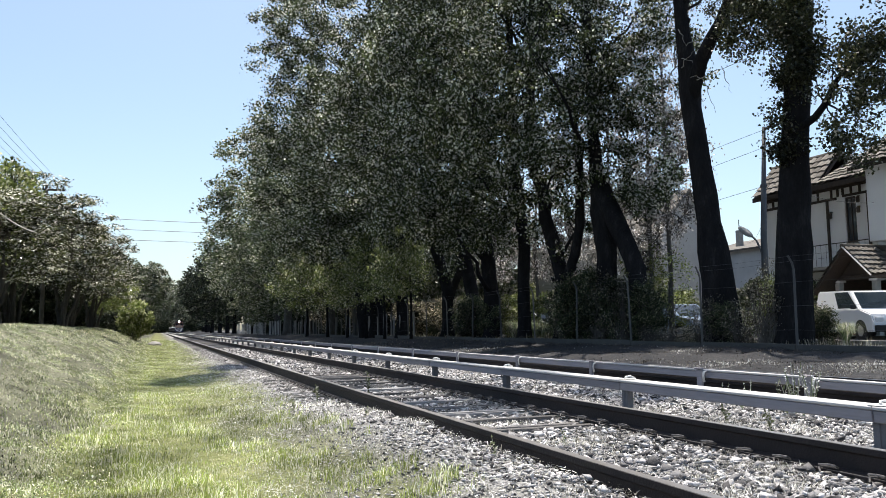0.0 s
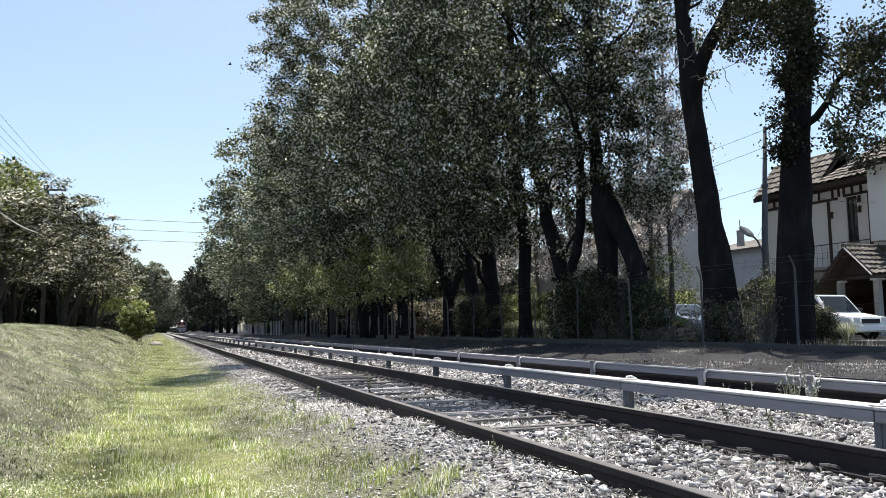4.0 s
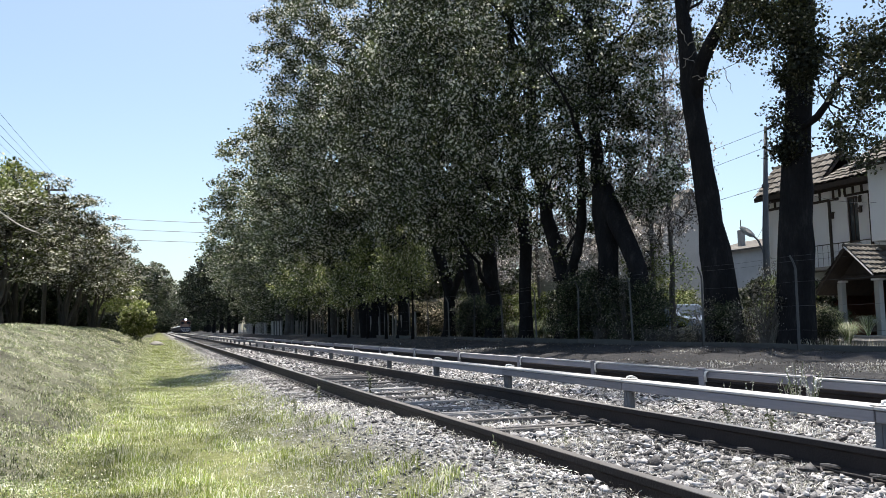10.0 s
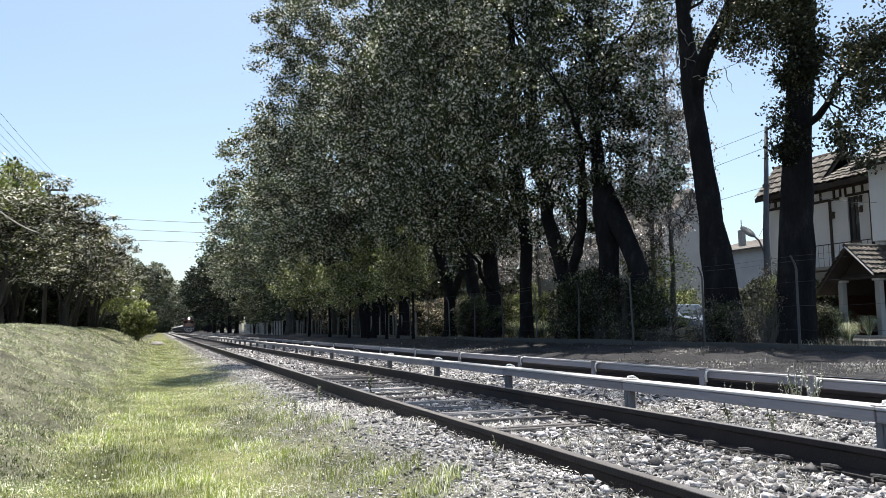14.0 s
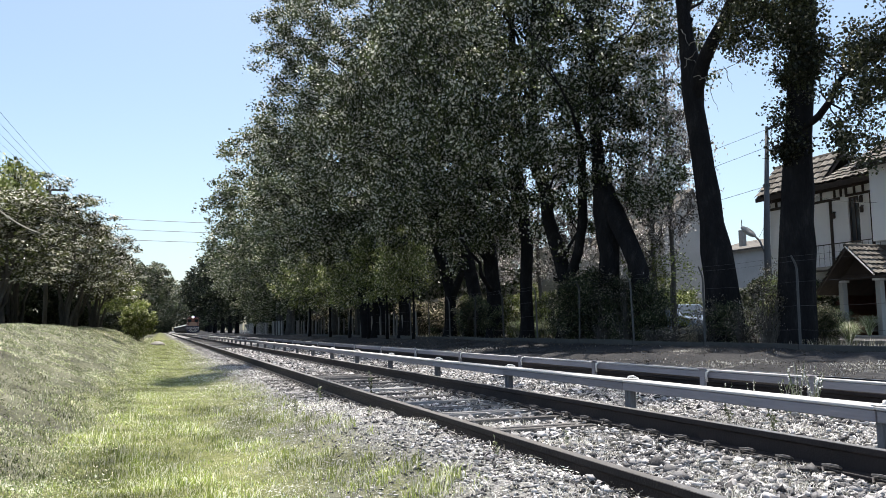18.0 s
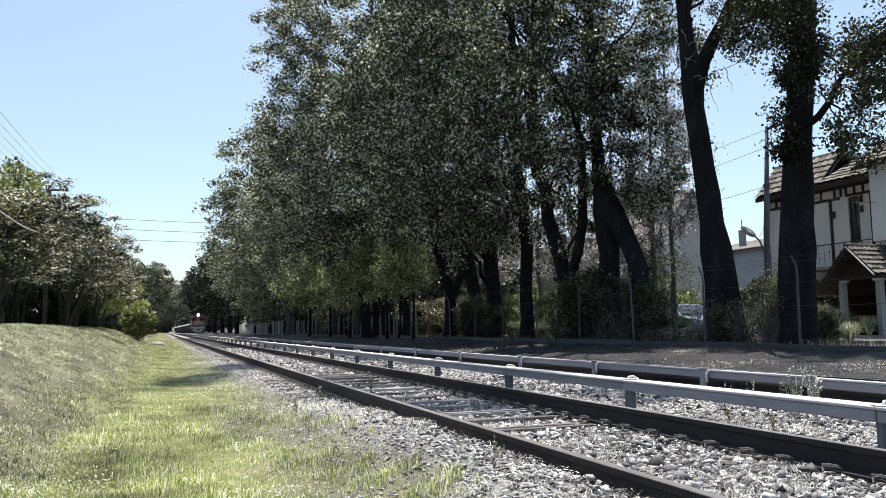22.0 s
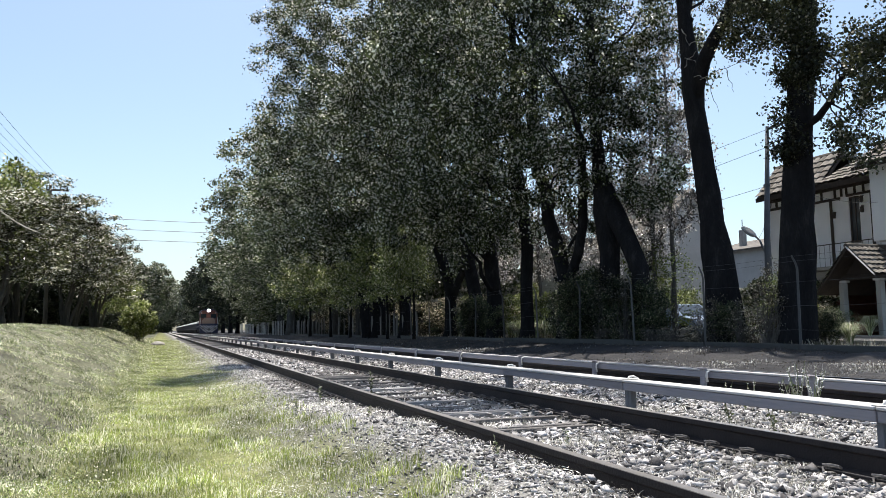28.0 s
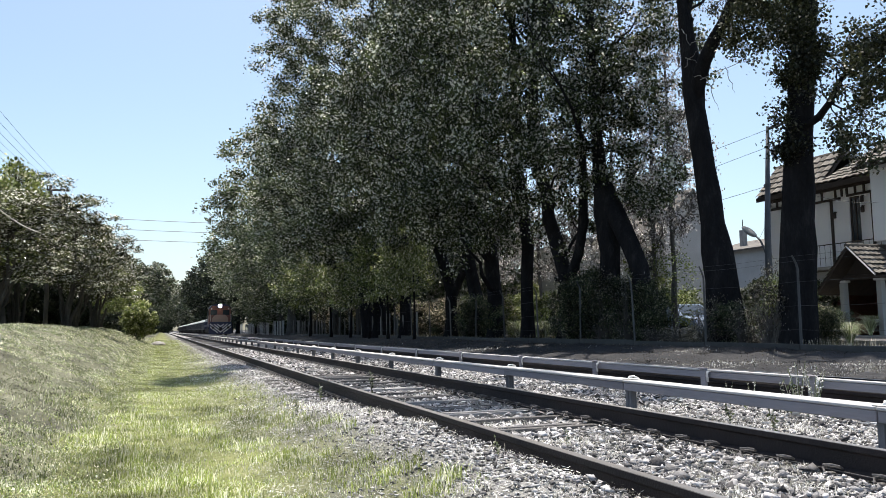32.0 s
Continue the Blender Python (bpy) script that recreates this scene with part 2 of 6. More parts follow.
M_WHITE = mat("white stucco", [(0.3, (0.74, 0.74, 0.75)), (0.7, (0.84, 0.84, 0.84))], 0.7, 30, 0.9, 0.25)
M_TIMBER = mat("dark stained timber", [(0.3, (0.020, 0.014, 0.011)), (0.7, (0.05, 0.034, 0.025))], 6, 40, 0.7, 0.3, stretch=(1, 1, 0.2))
M_TILE = mat("clay roof tile", [(0.2, (0.07, 0.062, 0.054)), (0.5, (0.13, 0.117, 0.102)), (0.8, (0.21, 0.195, 0.175))], 2, 30, 0.85, 0.3, objects=0.5)
M_BRICK = mat("red brick", [(0.3, (0.14, 0.055, 0.04)), (0.7, (0.24, 0.10, 0.07))], 5, 40, 0.9, 0.4)
M_DARK = mat("dark interior", [(0.3, (0.012, 0.012, 0.013)), (0.7, (0.03, 0.03, 0.03))], 2, 20, 0.9, 0)
M_WIRE = mat("wire", [(0.3, (0.05, 0.05, 0.055)), (0.7, (0.09, 0.09, 0.095))], 2, 20, 0.6, 0)
M_POLE = mat("dark painted pole", [(0.3, (0.055, 0.06, 0.07)), (0.7, (0.10, 0.105, 0.12))], 3, 40, 0.6, 0.15)
M_BIRD = mat("dark feathers", [(0.3, (0.03, 0.028, 0.027)), (0.7, (0.07, 0.064, 0.06))], 30, 200, 0.8, 0.2)
M_GLASS = glass("window glass")
M_VANWHITE = mat("white car paint", [(0.3, (0.74, 0.75, 0.77)), (0.7, (0.80, 0.81, 0.82))], 1, 20, 0.25, 0)
M_BLUECAR = mat("pale blue car paint", [(0.3, (0.26, 0.33, 0.45)), (0.7, (0.32, 0.39, 0.50))], 1, 20, 0.3, 0, 0.3)
M_BLACKCAR = mat("black car paint", [(0.3, (0.012, 0.012, 0.014)), (0.7, (0.02, 0.02, 0.022))], 1, 20, 0.2, 0)
M_TYRE = mat("tyre rubber", [(0.3, (0.012, 0.012, 0.012)), (0.7, (0.025, 0.025, 0.025))], 6, 50, 0.9, 0.2)
M_RIM = mat("wheel metal", [(0.3, (0.30, 0.30, 0.31)), (0.7, (0.42, 0.42, 0.43))], 4, 30, 0.4, 0, 0.8)
M_LAMPGLASS = mat("lamp glass", [(0.3, (0.6, 0.6, 0.62)), (0.7, (0.75, 0.75, 0.76))], 4, 30, 0.15, 0)
M_REDLAMP = mat("red lamp glass", [(0.3, (0.35, 0.02, 0.02)), (0.7, (0.45, 0.03, 0.03))], 4, 30, 0.2, 0)
M_NAVY = mat("navy blue train paint", [(0.3, (0.012, 0.018, 0.055)), (0.7, (0.022, 0.03, 0.08))], 1.5, 30, 0.4, 0.1)
M_ORANGE = mat("faded orange train paint", [(0.3, (0.11, 0.045, 0.034)), (0.7, (0.17, 0.072, 0.054))], 1.5, 30, 0.45, 0.1)
M_CHEVRON = mat("white stripe paint", [(0.3, (0.66, 0.66, 0.66)), (0.7, (0.78, 0.78, 0.77))], 1.5, 30, 0.5, 0.1)
M_COACH = mat("dark blue coach paint", [(0.3, (0.022, 0.028, 0.06)), (0.7, (0.035, 0.042, 0.085))], 1.5, 30, 0.4, 0.1)
M_ROOF = mat("pale coach roof", [(0.3, (0.50, 0.50, 0.50)), (0.7, (0.62, 0.62, 0.61))], 1, 30, 0.5, 0.1)
M_TAN = mat("faded tan train paint", [(0.3, (0.28, 0.19, 0.15)), (0.7, (0.38, 0.27, 0.21))], 1.5, 30, 0.45, 0.1)
M_COACHROOF = mat("dark grey coach trim", [(0.3, (0.05, 0.05, 0.055)), (0.7, (0.09, 0.09, 0.095))], 1, 30, 0.6, 0.1)
M_HEADLIGHT = glow("headlight", (1.0, 0.90, 0.80), 60.0)


def ground_mat():
    """Soil under grass on the bank and verge, grey grit under the tracks, brown leaf litter beyond, darkened for the
    trees' shade.
    """
    m = bpy.data.materials.new("ground soil grit and litter")
    m.use_nodes = True
    nt = m.node_tree
    n, l = nt.nodes, nt.links
    b = n["Principled BSDF"]
    g = n.new("ShaderNodeNewGeometry")
    sep = n.new("ShaderNodeSeparateXYZ")
    l.new(g.outputs["Position"], sep.inputs[0])

    def tex(scale, detail=6):
        t = n.new("ShaderNodeTexNoise")
        t.inputs["Scale"].default_value, t.inputs["Detail"].default_value = scale, detail
        l.new(g.outputs["Position"], t.inputs["Vector"])
        return t.outputs["Fac"]

    def ramp(fac, stops):
        r = n.new("ShaderNodeValToRGB")
        while len(r.color_ramp.elements) < len(stops):
            r.color_ramp.elements.new(0.5)
        for e, (p, c) in zip(r.color_ramp.elements, stops):
            e.position, e.color = p, (*c, 1)
        l.new(fac, r.inputs[0])
        return r.outputs[0]

    def math_node(op, a, bb, c=None):
        t = n.new("ShaderNodeMath")
        t.operation = op
        for i, v in enumerate((a, bb, c)):
            if v is None:
                continue
            if isinstance(v, (int, float)):
                t.inputs[i].default_value = v
            else:
                l.new(v, t.inputs[i])
        return t.outputs[0]

    def blend(fac, a, bb):
        t = n.new("ShaderNodeMix")
        t.data_type = "RGBA"
        l.new(fac, t.inputs[0])
        l.new(a, t.inputs[6])
        l.new(bb, t.inputs[7])
        return t.outputs[2]

    def edge(at, width):
        r = n.new("ShaderNodeMapRange")
        r.inputs[1].default_value, r.inputs[2].default_value = at - width, at + width
        l.new(math_node("ADD", sep.outputs[0], math_node("MULTIPLY", math_node("SUBTRACT", tex(1.1), 0.5), 1.6)), r.inputs[0])
        return r.outputs[0]

    grassy = ramp(math_node("ADD", math_node("MULTIPLY", tex(0.8), 0.6), math_node("MULTIPLY", tex(14), 0.4)),
                  [(0.38, (0.048, 0.044, 0.034)), (0.5, (0.108, 0.112, 0.066)), (0.66, (0.225, 0.22, 0.16))])
    grit = ramp(math_node("ADD", math_node("MULTIPLY", tex(3), 0.35), math_node("MULTIPLY", tex(55, 3), 0.65)),
                [(0.32, (0.085, 0.083, 0.080)), (0.5, (0.22, 0.215, 0.21)), (0.68, (0.46, 0.45, 0.44))])
    # Near black: the shade under the poplars is put into this colour.
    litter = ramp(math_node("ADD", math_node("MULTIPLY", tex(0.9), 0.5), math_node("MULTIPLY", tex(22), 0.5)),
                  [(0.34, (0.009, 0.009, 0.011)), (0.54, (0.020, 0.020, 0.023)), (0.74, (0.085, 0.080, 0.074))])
    turf = ramp(math_node("ADD", math_node("MULTIPLY", tex(1.7), 0.5), math_node("MULTIPLY", tex(38, 3), 0.5)),
                [(0.36, (0.055, 0.060, 0.020)), (0.5, (0.145, 0.158, 0.048)), (0.66, (0.30, 0.30, 0.14))])
    c = blend(edge(-0.85, 0.25), grassy, turf)
    c = blend(edge(1.0, 0.45), c, grassy)
    c = blend(edge(1.55, 0.35), c, grit)
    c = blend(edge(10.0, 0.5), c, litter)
    l.new(c, b.inputs["Base Color"])
    b.inputs["Roughness"].default_value = 0.95
    bp = n.new("ShaderNodeBump")
    bp.inputs["Strength"].default_value, bp.inputs["Distance"].default_value = 0.7, 0.04
    l.new(tex(30, 5), bp.inputs["Height"])
    l.new(bp.outputs[0], b.inputs["Normal"])
    return m


M_GROUND = ground_mat()

# ---------------------------------------------------------------- the ground
PROFILE_X = np.array([-3000, -14, -6, -4.2, -3.4, -2.6, -1.5, -0.75, 0.2, 1.0, 1.55, 1.95, 2.26, 2.40, 4.3, 5.4, 6.6, 9.4, 10.1, 11.5, 14.2, 15.5, 17.8, 3000])
PROFILE_Z = np.array([1.0, 1.0, 0.98, 0.96, 0.84, 0.52, 0.0, -0.26, -0.31, -0.27, -0.215, -0.210, -0.212, -0.208, -0.208, -0.24, -0.20, -0.20, -0.22, -0.12, 0.06, 0.12, 0.16, 0.16])


def soft_noise(x, y, size, seed=0.0):
    """Smooth uneven heights between about -1 and 1."""
    s = 0
    for k, (a, b, p) in enumerate(((1.0, 0.31, 0.3), (-0.42, 1.13, 1.7), (0.73, -0.88, 4.1), (1.51, 1.37, 2.2), (-1.9, 0.8, 5.3))):
        s = s + np.sin((a * x + b * y) / size * (1 + 0.37 * k) + p + seed) / (1 + 0.4 * k)
    return s / 2.6


def ground_z(x, y):
    x, y = np.asarray(x, float), np.asarray(y, float)
    z = np.interp(x + 0.12 * soft_noise(x, y, 1.5) * (x < 1), PROFILE_X, PROFILE_Z)
    # the bank ends before the shrub
    end = np.clip((y - 66) / 14, 0, 1) * (x < -0.7)
    z = z * (1 - end) + (-0.1) * end
    z = z - 0.035 * ((x > 2.5) & (x < 3.95)) * np.clip((y - 6.0) / 0.8, 0, 1) * np.clip((18 - y) / 2, 0, 1)
    # ballast heaped against the near rail where the line begins
    z = z + 0.12 * np.clip((x - 1.2) / 0.6, 0, 1) * np.clip((2.36 - x) / 0.1, 0, 1) * np.clip((10.0 - y) / 3.0, 0, 1)
    rough_amp = np.where(x < -0.8, 0.08, np.where(x < 1.4, 0.02, np.where(x < 10, 0.008, np.where(x < 15, 0.065, 0.01))))
    rough_amp = rough_amp * (np.abs(x) < 200)
    return z + rough_amp * (soft_noise(x, y, 0.35) + 0.8 * soft_noise(x, y, 1.1, 2.0))


def build_ground():
    xs = np.concatenate([[-3000, -600, -150, -60, -30, -18], np.arange(-12, -5, 0.5), np.arange(-5, 1.6, 0.1), np.arange(1.6, 10, 0.2),
                         np.arange(10, 16, 0.15), np.arange(16, 40, 1.5), [60, 150, 600, 3000]])
    ys = np.concatenate([[-300, -40, -10, 0], np.arange(2.5, 14, 0.12), np.arange(14, 40, 0.4), np.arange(40, 100, 2.0), np.arange(100, 420, 15), [600, 1200, 3000]])
    gx, gy = np.meshgrid(xs, ys)
    gz = ground_z(gx, gy)
    co = np.stack([gx, gy, gz], -1).reshape(-1, 3)
    nx, ny = len(xs), len(ys)
    i = (np.arange(ny - 1)[:, None] * nx + np.arange(nx - 1)[None]).reshape(-1)
    faces = np.stack([i, i + 1, i + nx + 1, i + nx], 1)
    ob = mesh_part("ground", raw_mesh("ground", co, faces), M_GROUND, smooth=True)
    tagged(ob, "uneven ground of dry grass, grey ballast grit and leaf litter darkened for shade", "ground", kind="structure")


build_ground()

# ---------------------------------------------------------------- tracks
RAIL_OUTLINE = [(-0.035, 0.0), (0.035, 0.0), (0.036, -0.035), (0.010, -0.052), (0.009, -0.145), (0.070, -0.165), (0.070, -0.180),
                (-0.070, -0.180), (-0.070, -0.165), (-0.009, -0.145), (-0.010, -0.052), (-0.036, -0.035)]
NEAR_RAILS, FAR_RAILS = (2.33, 4.075), (7.23, 8.975)


def build_track(rails, sleeper_pitch, first, label, clip_pitch, clip_until):
    mid = sum(rails) / 2
    track = thing("railway_track", label, "railway track", "railway tracks", (mid, 0, 0))
    for x in rails:
        bm = prism(bmesh.new(), RAIL_OUTLINE, -30, 420, "y")
        r = part("rail", bm, M_RAIL, track, "rusty dark steel rail", (x - mid, 0, 0))
        # thin pale strips paint the light along the foot's edges
        for e in (-0.068, 0.062):
            part("foot_edge", a_box(e, e + 0.006, -30, 420, -0.1655, -0.1605), M_CLIP, r, "edge of the rail's foot, its lit line painted pale")
        part("rail_head", a_box(-0.030, 0.030, -30, 420, 0.0, 0.003), M_RAILTOP, r, "worn pale running surface")
    rnd = random.Random(3)
    cuts = []
    for k in range(5):  # split and weathered along the grain
        bm = bmesh.new()
        a = -0.125
        while a < 0.10:
            w = min(rnd.uniform(0.025, 0.085), 0.125 - a)
            x0, x1 = -1.42 + rnd.uniform(0, 0.10), 1.35 - rnd.uniform(0, 0.12)
            box(bm, x0, x1, a, a + w, -0.34, -0.184 - rnd.choice((0, 0.004, 0.01, 0.022)), 0.006)
            a += w + rnd.uniform(0.006, 0.016)
        for v in bm.verts:
            v.co.z += 0.006 * noise.noise(v.co * 3)
        me = bpy.data.meshes.new("sleeper")
        bm.to_mesh(me)
        bm.free()
        cuts.append(me)
    for k in range(150):
        y = first + k * sleeper_pitch
        mesh_part("sleeper", cuts[k % 5 if k % 7 else 2], M_SLEEPER, track, at=pose(rnd.uniform(-0.05, 0.05), y + rnd.uniform(-0.03, 0.03), rnd.uniform(-0.012, 0.008), rnd.uniform(-0.6, 0.6), 0, rnd.uniform(-0.8, 0.8)))
    # sprung clips on the rail's foot, one on each sleeper and one between
    bm = bmesh.new()
    tube(bm, [(0.115, -0.035, -0.178), (0.095, -0.062, -0.155), (0.064, -0.055, -0.150), (0.056, 0.0, -0.146), (0.062, 0.055, -0.146), (0.10, 0.066, -0.128), (0.125, 0.03, -0.122), (0.128, -0.03, -0.13)], 0.0075, 6)
    box(bm, 0.074, 0.115, -0.022, 0.022, -0.195, -0.172, 0.005)
    me = bpy.data.meshes.new("rail_clip")
    bm.to_mesh(me)
    bm.free()
    y = 3.45
    while y < clip_until:
        for x, side in ((rails[0], 1), (rails[1], -1), (rails[0], -1), (rails[1], 1)):
            m = pose(x - mid, y + rnd.uniform(-0.02, 0.02), rnd.uniform(-0.004, 0.003), 0, 0, (0 if side > 0 else 180) + rnd.uniform(-10, 10))
            mesh_part("rail_clip", me, M_CLIP, track, at=m)
        y += clip_pitch
    return track


build_track(NEAR_RAILS, 0.74, 1.6, "near railway track, rusty rails on weathered timber sleepers in ballast", 0.375, 26)
build_track(FAR_RAILS, 0.74, 1.9, "far railway track in the shade of the trees", 0.75, 20)


# ---------------------------------------------------------------- covered conductor rails
def conductor(x, posts, label, front_posts, top, deep):
    """A conductor rail under timber cover boards, held on iron posts."""
    line = thing("conductor_rail", label, "conductor rail", "conductor rails", (x, 0, 0))
    rnd = random.Random(int(x * 10))
    part("conductor", a_box(deep - 0.02, deep + 0.04, posts[0], posts[-1], 0.045, 0.125, 0.01), M_THIRD, line, "dark steel conductor under the boards")
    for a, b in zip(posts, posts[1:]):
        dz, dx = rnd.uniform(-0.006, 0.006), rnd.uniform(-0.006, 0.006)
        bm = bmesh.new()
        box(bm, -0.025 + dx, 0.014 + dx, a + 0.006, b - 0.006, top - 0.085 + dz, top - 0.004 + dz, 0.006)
        part("cover_board", bm, M_BOARD, line, "timber side board in grey, its shade painted in")
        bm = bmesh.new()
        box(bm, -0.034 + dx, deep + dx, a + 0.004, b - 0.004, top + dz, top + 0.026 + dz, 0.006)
        part("top_board", bm, M_TOPBOARD, line, "timber top board, sunlight painted in as a pale tone")
    for i, y in enumerate(posts):
        bm = bmesh.new()
        if front_posts:
            box(bm, -0.075, -0.032, y - 0.05, y + 0.05, -0.30, top + 0.035, 0.008)
            box(bm, -0.11, -0.028, y - 0.055, y + 0.055, top + 0.035, top + 0.05, 0.005)
        else:
            box(bm, 0.03, 0.075, y - 0.055, y + 0.055, -0.30, top - 0.008, 0.006)
            box(bm, 0.02, 0.13, y - 0.012, y + 0.012, -0.30, top - 0.02, 0.004)
        p = part("post", bm, M_BOARD if front_posts else M_POST, line, "grey iron post")
        bm = bmesh.new()
        if front_posts:
            for k in range(2):
                z = top - 0.02 - 0.001 * k
                tube(bm, [(-0.06, y - 0.075 - 0.022 * k, top - 0.13), (-0.075, y - 0.075 - 0.022 * k, top - 0.05), (-0.065, y - 0.08 - 0.022 * k, z + 0.02), (-0.02, y - 0.085 - 0.022 * k, z + 0.035)], 0.008, 6)
        else:
            s = y - 0.03
            tube(bm, [(0.02, s, top + 0.03), (0.05, s + 0.02, top + 0.055), (0.11, s + 0.03, top + 0.058), (0.17, s + 0.03, top + 0.03)], 0.012, 6)
            box(bm, -0.02, 0.15, y - 0.06, y + 0.05, top + 0.027, top + 0.036, 0.005)
        part("strap", bm, M_CLAMP, p, "pale strap round the boards", smooth=True)
    return line


POSTS_1 = [0.98, 4.07] + [7.20 + 3.09 * k for k in range(70)]
POSTS_2 = [3.6, 6.59, 8.38, 11.08, 13.85, 17.1, 20.5, 24.1] + [27.7 + 3.5 * k for k in range(55)]
conductor(4.70, POSTS_1, "covered conductor rail with pale-topped boards beside the near track", False, 0.155, 0.17)
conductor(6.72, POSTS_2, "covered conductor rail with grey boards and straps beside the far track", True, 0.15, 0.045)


# ---------------------------------------------------------------- leaves and trees
def leaf_quads(c, lo, hi, rng, droop=0.35, width=0.75, level=0.0, broad=False):
    """Folded leaves at the places c: corners and faces. level: how far they lie flat; broad: heart-shaped, with six corners."""
    n = len(c)
    d = rng.normal(size=(n, 3))
    d[:, 2] -= droop * 1.5
    d[:, 2] *= 1 - level
    d /= np.linalg.norm(d, axis=1)[:, None]
    k = rng.normal(size=(n, 3)) * (1 - level) + np.array([0, 0, 2.0 * level])
    s = np.cross(d, k)
    s /= np.linalg.norm(s, axis=1)[:, None] + 1e-9
    nn = np.cross(s, d)
    size = rng.uniform(lo, hi, n)[:, None]
    fold = size * rng.uniform(0.02, 0.22, n)[:, None]
    if broad:
        rows = [(0.0, 0.0, 0.0), (0.16, 0.42, 0.8), (0.58, 0.40, 1.0), (1.0, 0.0, 0.2), (0.58, -0.40, 1.0), (0.16, -0.42, 0.8)]
        co = np.stack([c + d * size * u + s * size * width * v * 1.1 + nn * fold * w for u, v, w in rows], 1).reshape(-1, 3)
        return co, np.arange(6 * n).reshape(-1, 6)
    a = c
    b = c + d * size * 0.42 + s * size * width * 0.5 + nn * fold
    e = c + d * size
    f = c + d * size * 0.42 - s * size * width * 0.5 + nn * fold
    co = np.stack([a, b, e, f], 1).reshape(-1, 3)
    faces = np.arange(4 * n).reshape(-1, 4)
    return co, faces


def clump_points(centres, radii, per, rng, flat=0.75):
    """Points scattered about centres, thinner outward, more on the clump's shell."""
    n = len(centres)
    d = rng.normal(size=(n, per, 3))
    d /= np.linalg.norm(d, axis=2)[:, :, None]
    r = rng.uniform(0.15, 1.0, (n, per, 1)) ** 0.6 * (1 + 0.25 * rng.normal(size=(n, per, 1)))
    p = d * r * radii[:, None, None]
    p[:, :, 2] *= flat
    return (centres[:, None, :] + p).reshape(-1, 3)


def curve_pts(a, b, lift, steps, rnd, wob):
    a, b = Vector(a), Vector(b)
    out = []
    for i in range(steps + 1):
        t = i / steps
        p = a.lerp(b, t)
        p.z += lift * math.sin(math.pi * t) * 0.5
        if 0 < i < steps:
            p += Vector((rnd.uniform(-wob, wob), rnd.uniform(-wob, wob), rnd.uniform(-wob, wob)))
        out.append(p)
    return out


# sunny patches on the far bank: x, y, radius
GAPS = ((12.9, 18.2, 0.9), (12.2, 17.2, 0.8), (11.7, 13.8, 0.9), (12.5, 14.9, 0.8), (11.3, 10.0, 0.9), (12.7, 11.0, 0.9), (10.7, 28.1, 0.7), (11.3, 27.4, 0.6), (10.2, 22.8, 0.6), (13.6, 27.2, 0.7), (10.9, 20.7, 0.6), (9.9, 39.6, 0.9), (17.0, 35.7, 0.9), (17.0, 32.6, 0.9), (6.45, 6.6, 0.9))


def make_tree(name, label, seed, trunk_path, trunk_r, crown, clusters, per, leaf, leaf_material, bark, limbs=9, pieces=4, droop=0.35, cluster_r=(0.55, 1.0), twigs=60, group="", girth=(), home=None, leaf_width=0.75, level=0.0, broad=False, stems=(), flat=0.75):
    """A tree at the origin. trunk_path: points; crown: list of ellipsoids (x, y, z, rx, ry, rz, weight), in the tree's space."""
    rnd, rng = random.Random(seed), np.random.default_rng(seed)
    tree = thing(name, label, "tree", group)
    pts = [Vector(p) for p in trunk_path]
    # finer path
    path = []
    for a, b in zip(pts, pts[1:]):
        k = max(2, int((b - a).length / 0.7))
        path += [a.lerp(b, i / k) for i in range(k)]
    path.append(pts[-1])
    L = len(path)
    radii = []
    for i, p in enumerate(path):
        t = i / (L - 1)
        radii.append(trunk_r * (1 - 0.82 * t) * (1 + 0.35 * math.exp(-max(p.z, 0) / 0.4)))
    if girth:
        radii = [float(np.interp(p.z, [q[0] for q in girth], [q[1] for q in girth])) for p in path]
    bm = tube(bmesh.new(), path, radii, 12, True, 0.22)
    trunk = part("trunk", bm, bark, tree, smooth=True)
    for stem_path, stem_r in stems:
        part("second_stem", tube(bmesh.new(), stem_path, stem_r, 11, True, 0.18), bark, tree, smooth=True)
    cs = np.array(crown, float)
    wsum = cs[:, 6] / cs[:, 6].sum()
    pick = rng.choice(len(cs), clusters, p=wsum)
    d = rng.normal(size=(clusters, 3))
    d /= np.linalg.norm(d, axis=1)[:, None]
    r = rng.uniform(0.1, 1, clusters) ** 0.42
    centres = cs[pick, :3] + d * r[:, None] * cs[pick, 3:6]
    if home:  # holes in the crown, through which the sun reaches the bank
        turn, wide, tall = (list(home[3:]) + [0.0, 1.0, 1.0])[:3] if len(home) > 3 else (0.0, 1.0, 1.0)
        ct, st = math.cos(radians(turn)), math.sin(radians(turn))
        low = centres @ np.array([[ct, st, 0], [-st, ct, 0], [0, 0, 1]]) * np.array([wide, wide, tall]) + np.array(home[:3])
        low = low[:, :2] - low[:, 2:] * np.array([to_sun.x, to_sun.y]) / to_sun.z
        keep = np.ones(clusters, bool)
        for gx, gy, gr in GAPS:
            keep &= np.hypot(low[:, 0] - gx, low[:, 1] - gy) > gr + np.where(centres[:, 2] > 14, 0.9, 0.5)
        centres = centres[keep]
        clusters = len(centres)
    # limbs to the middles of the crown's lobes
    ends = []
    for i in range(limbs):
        e = centres[rnd.randrange(clusters)]
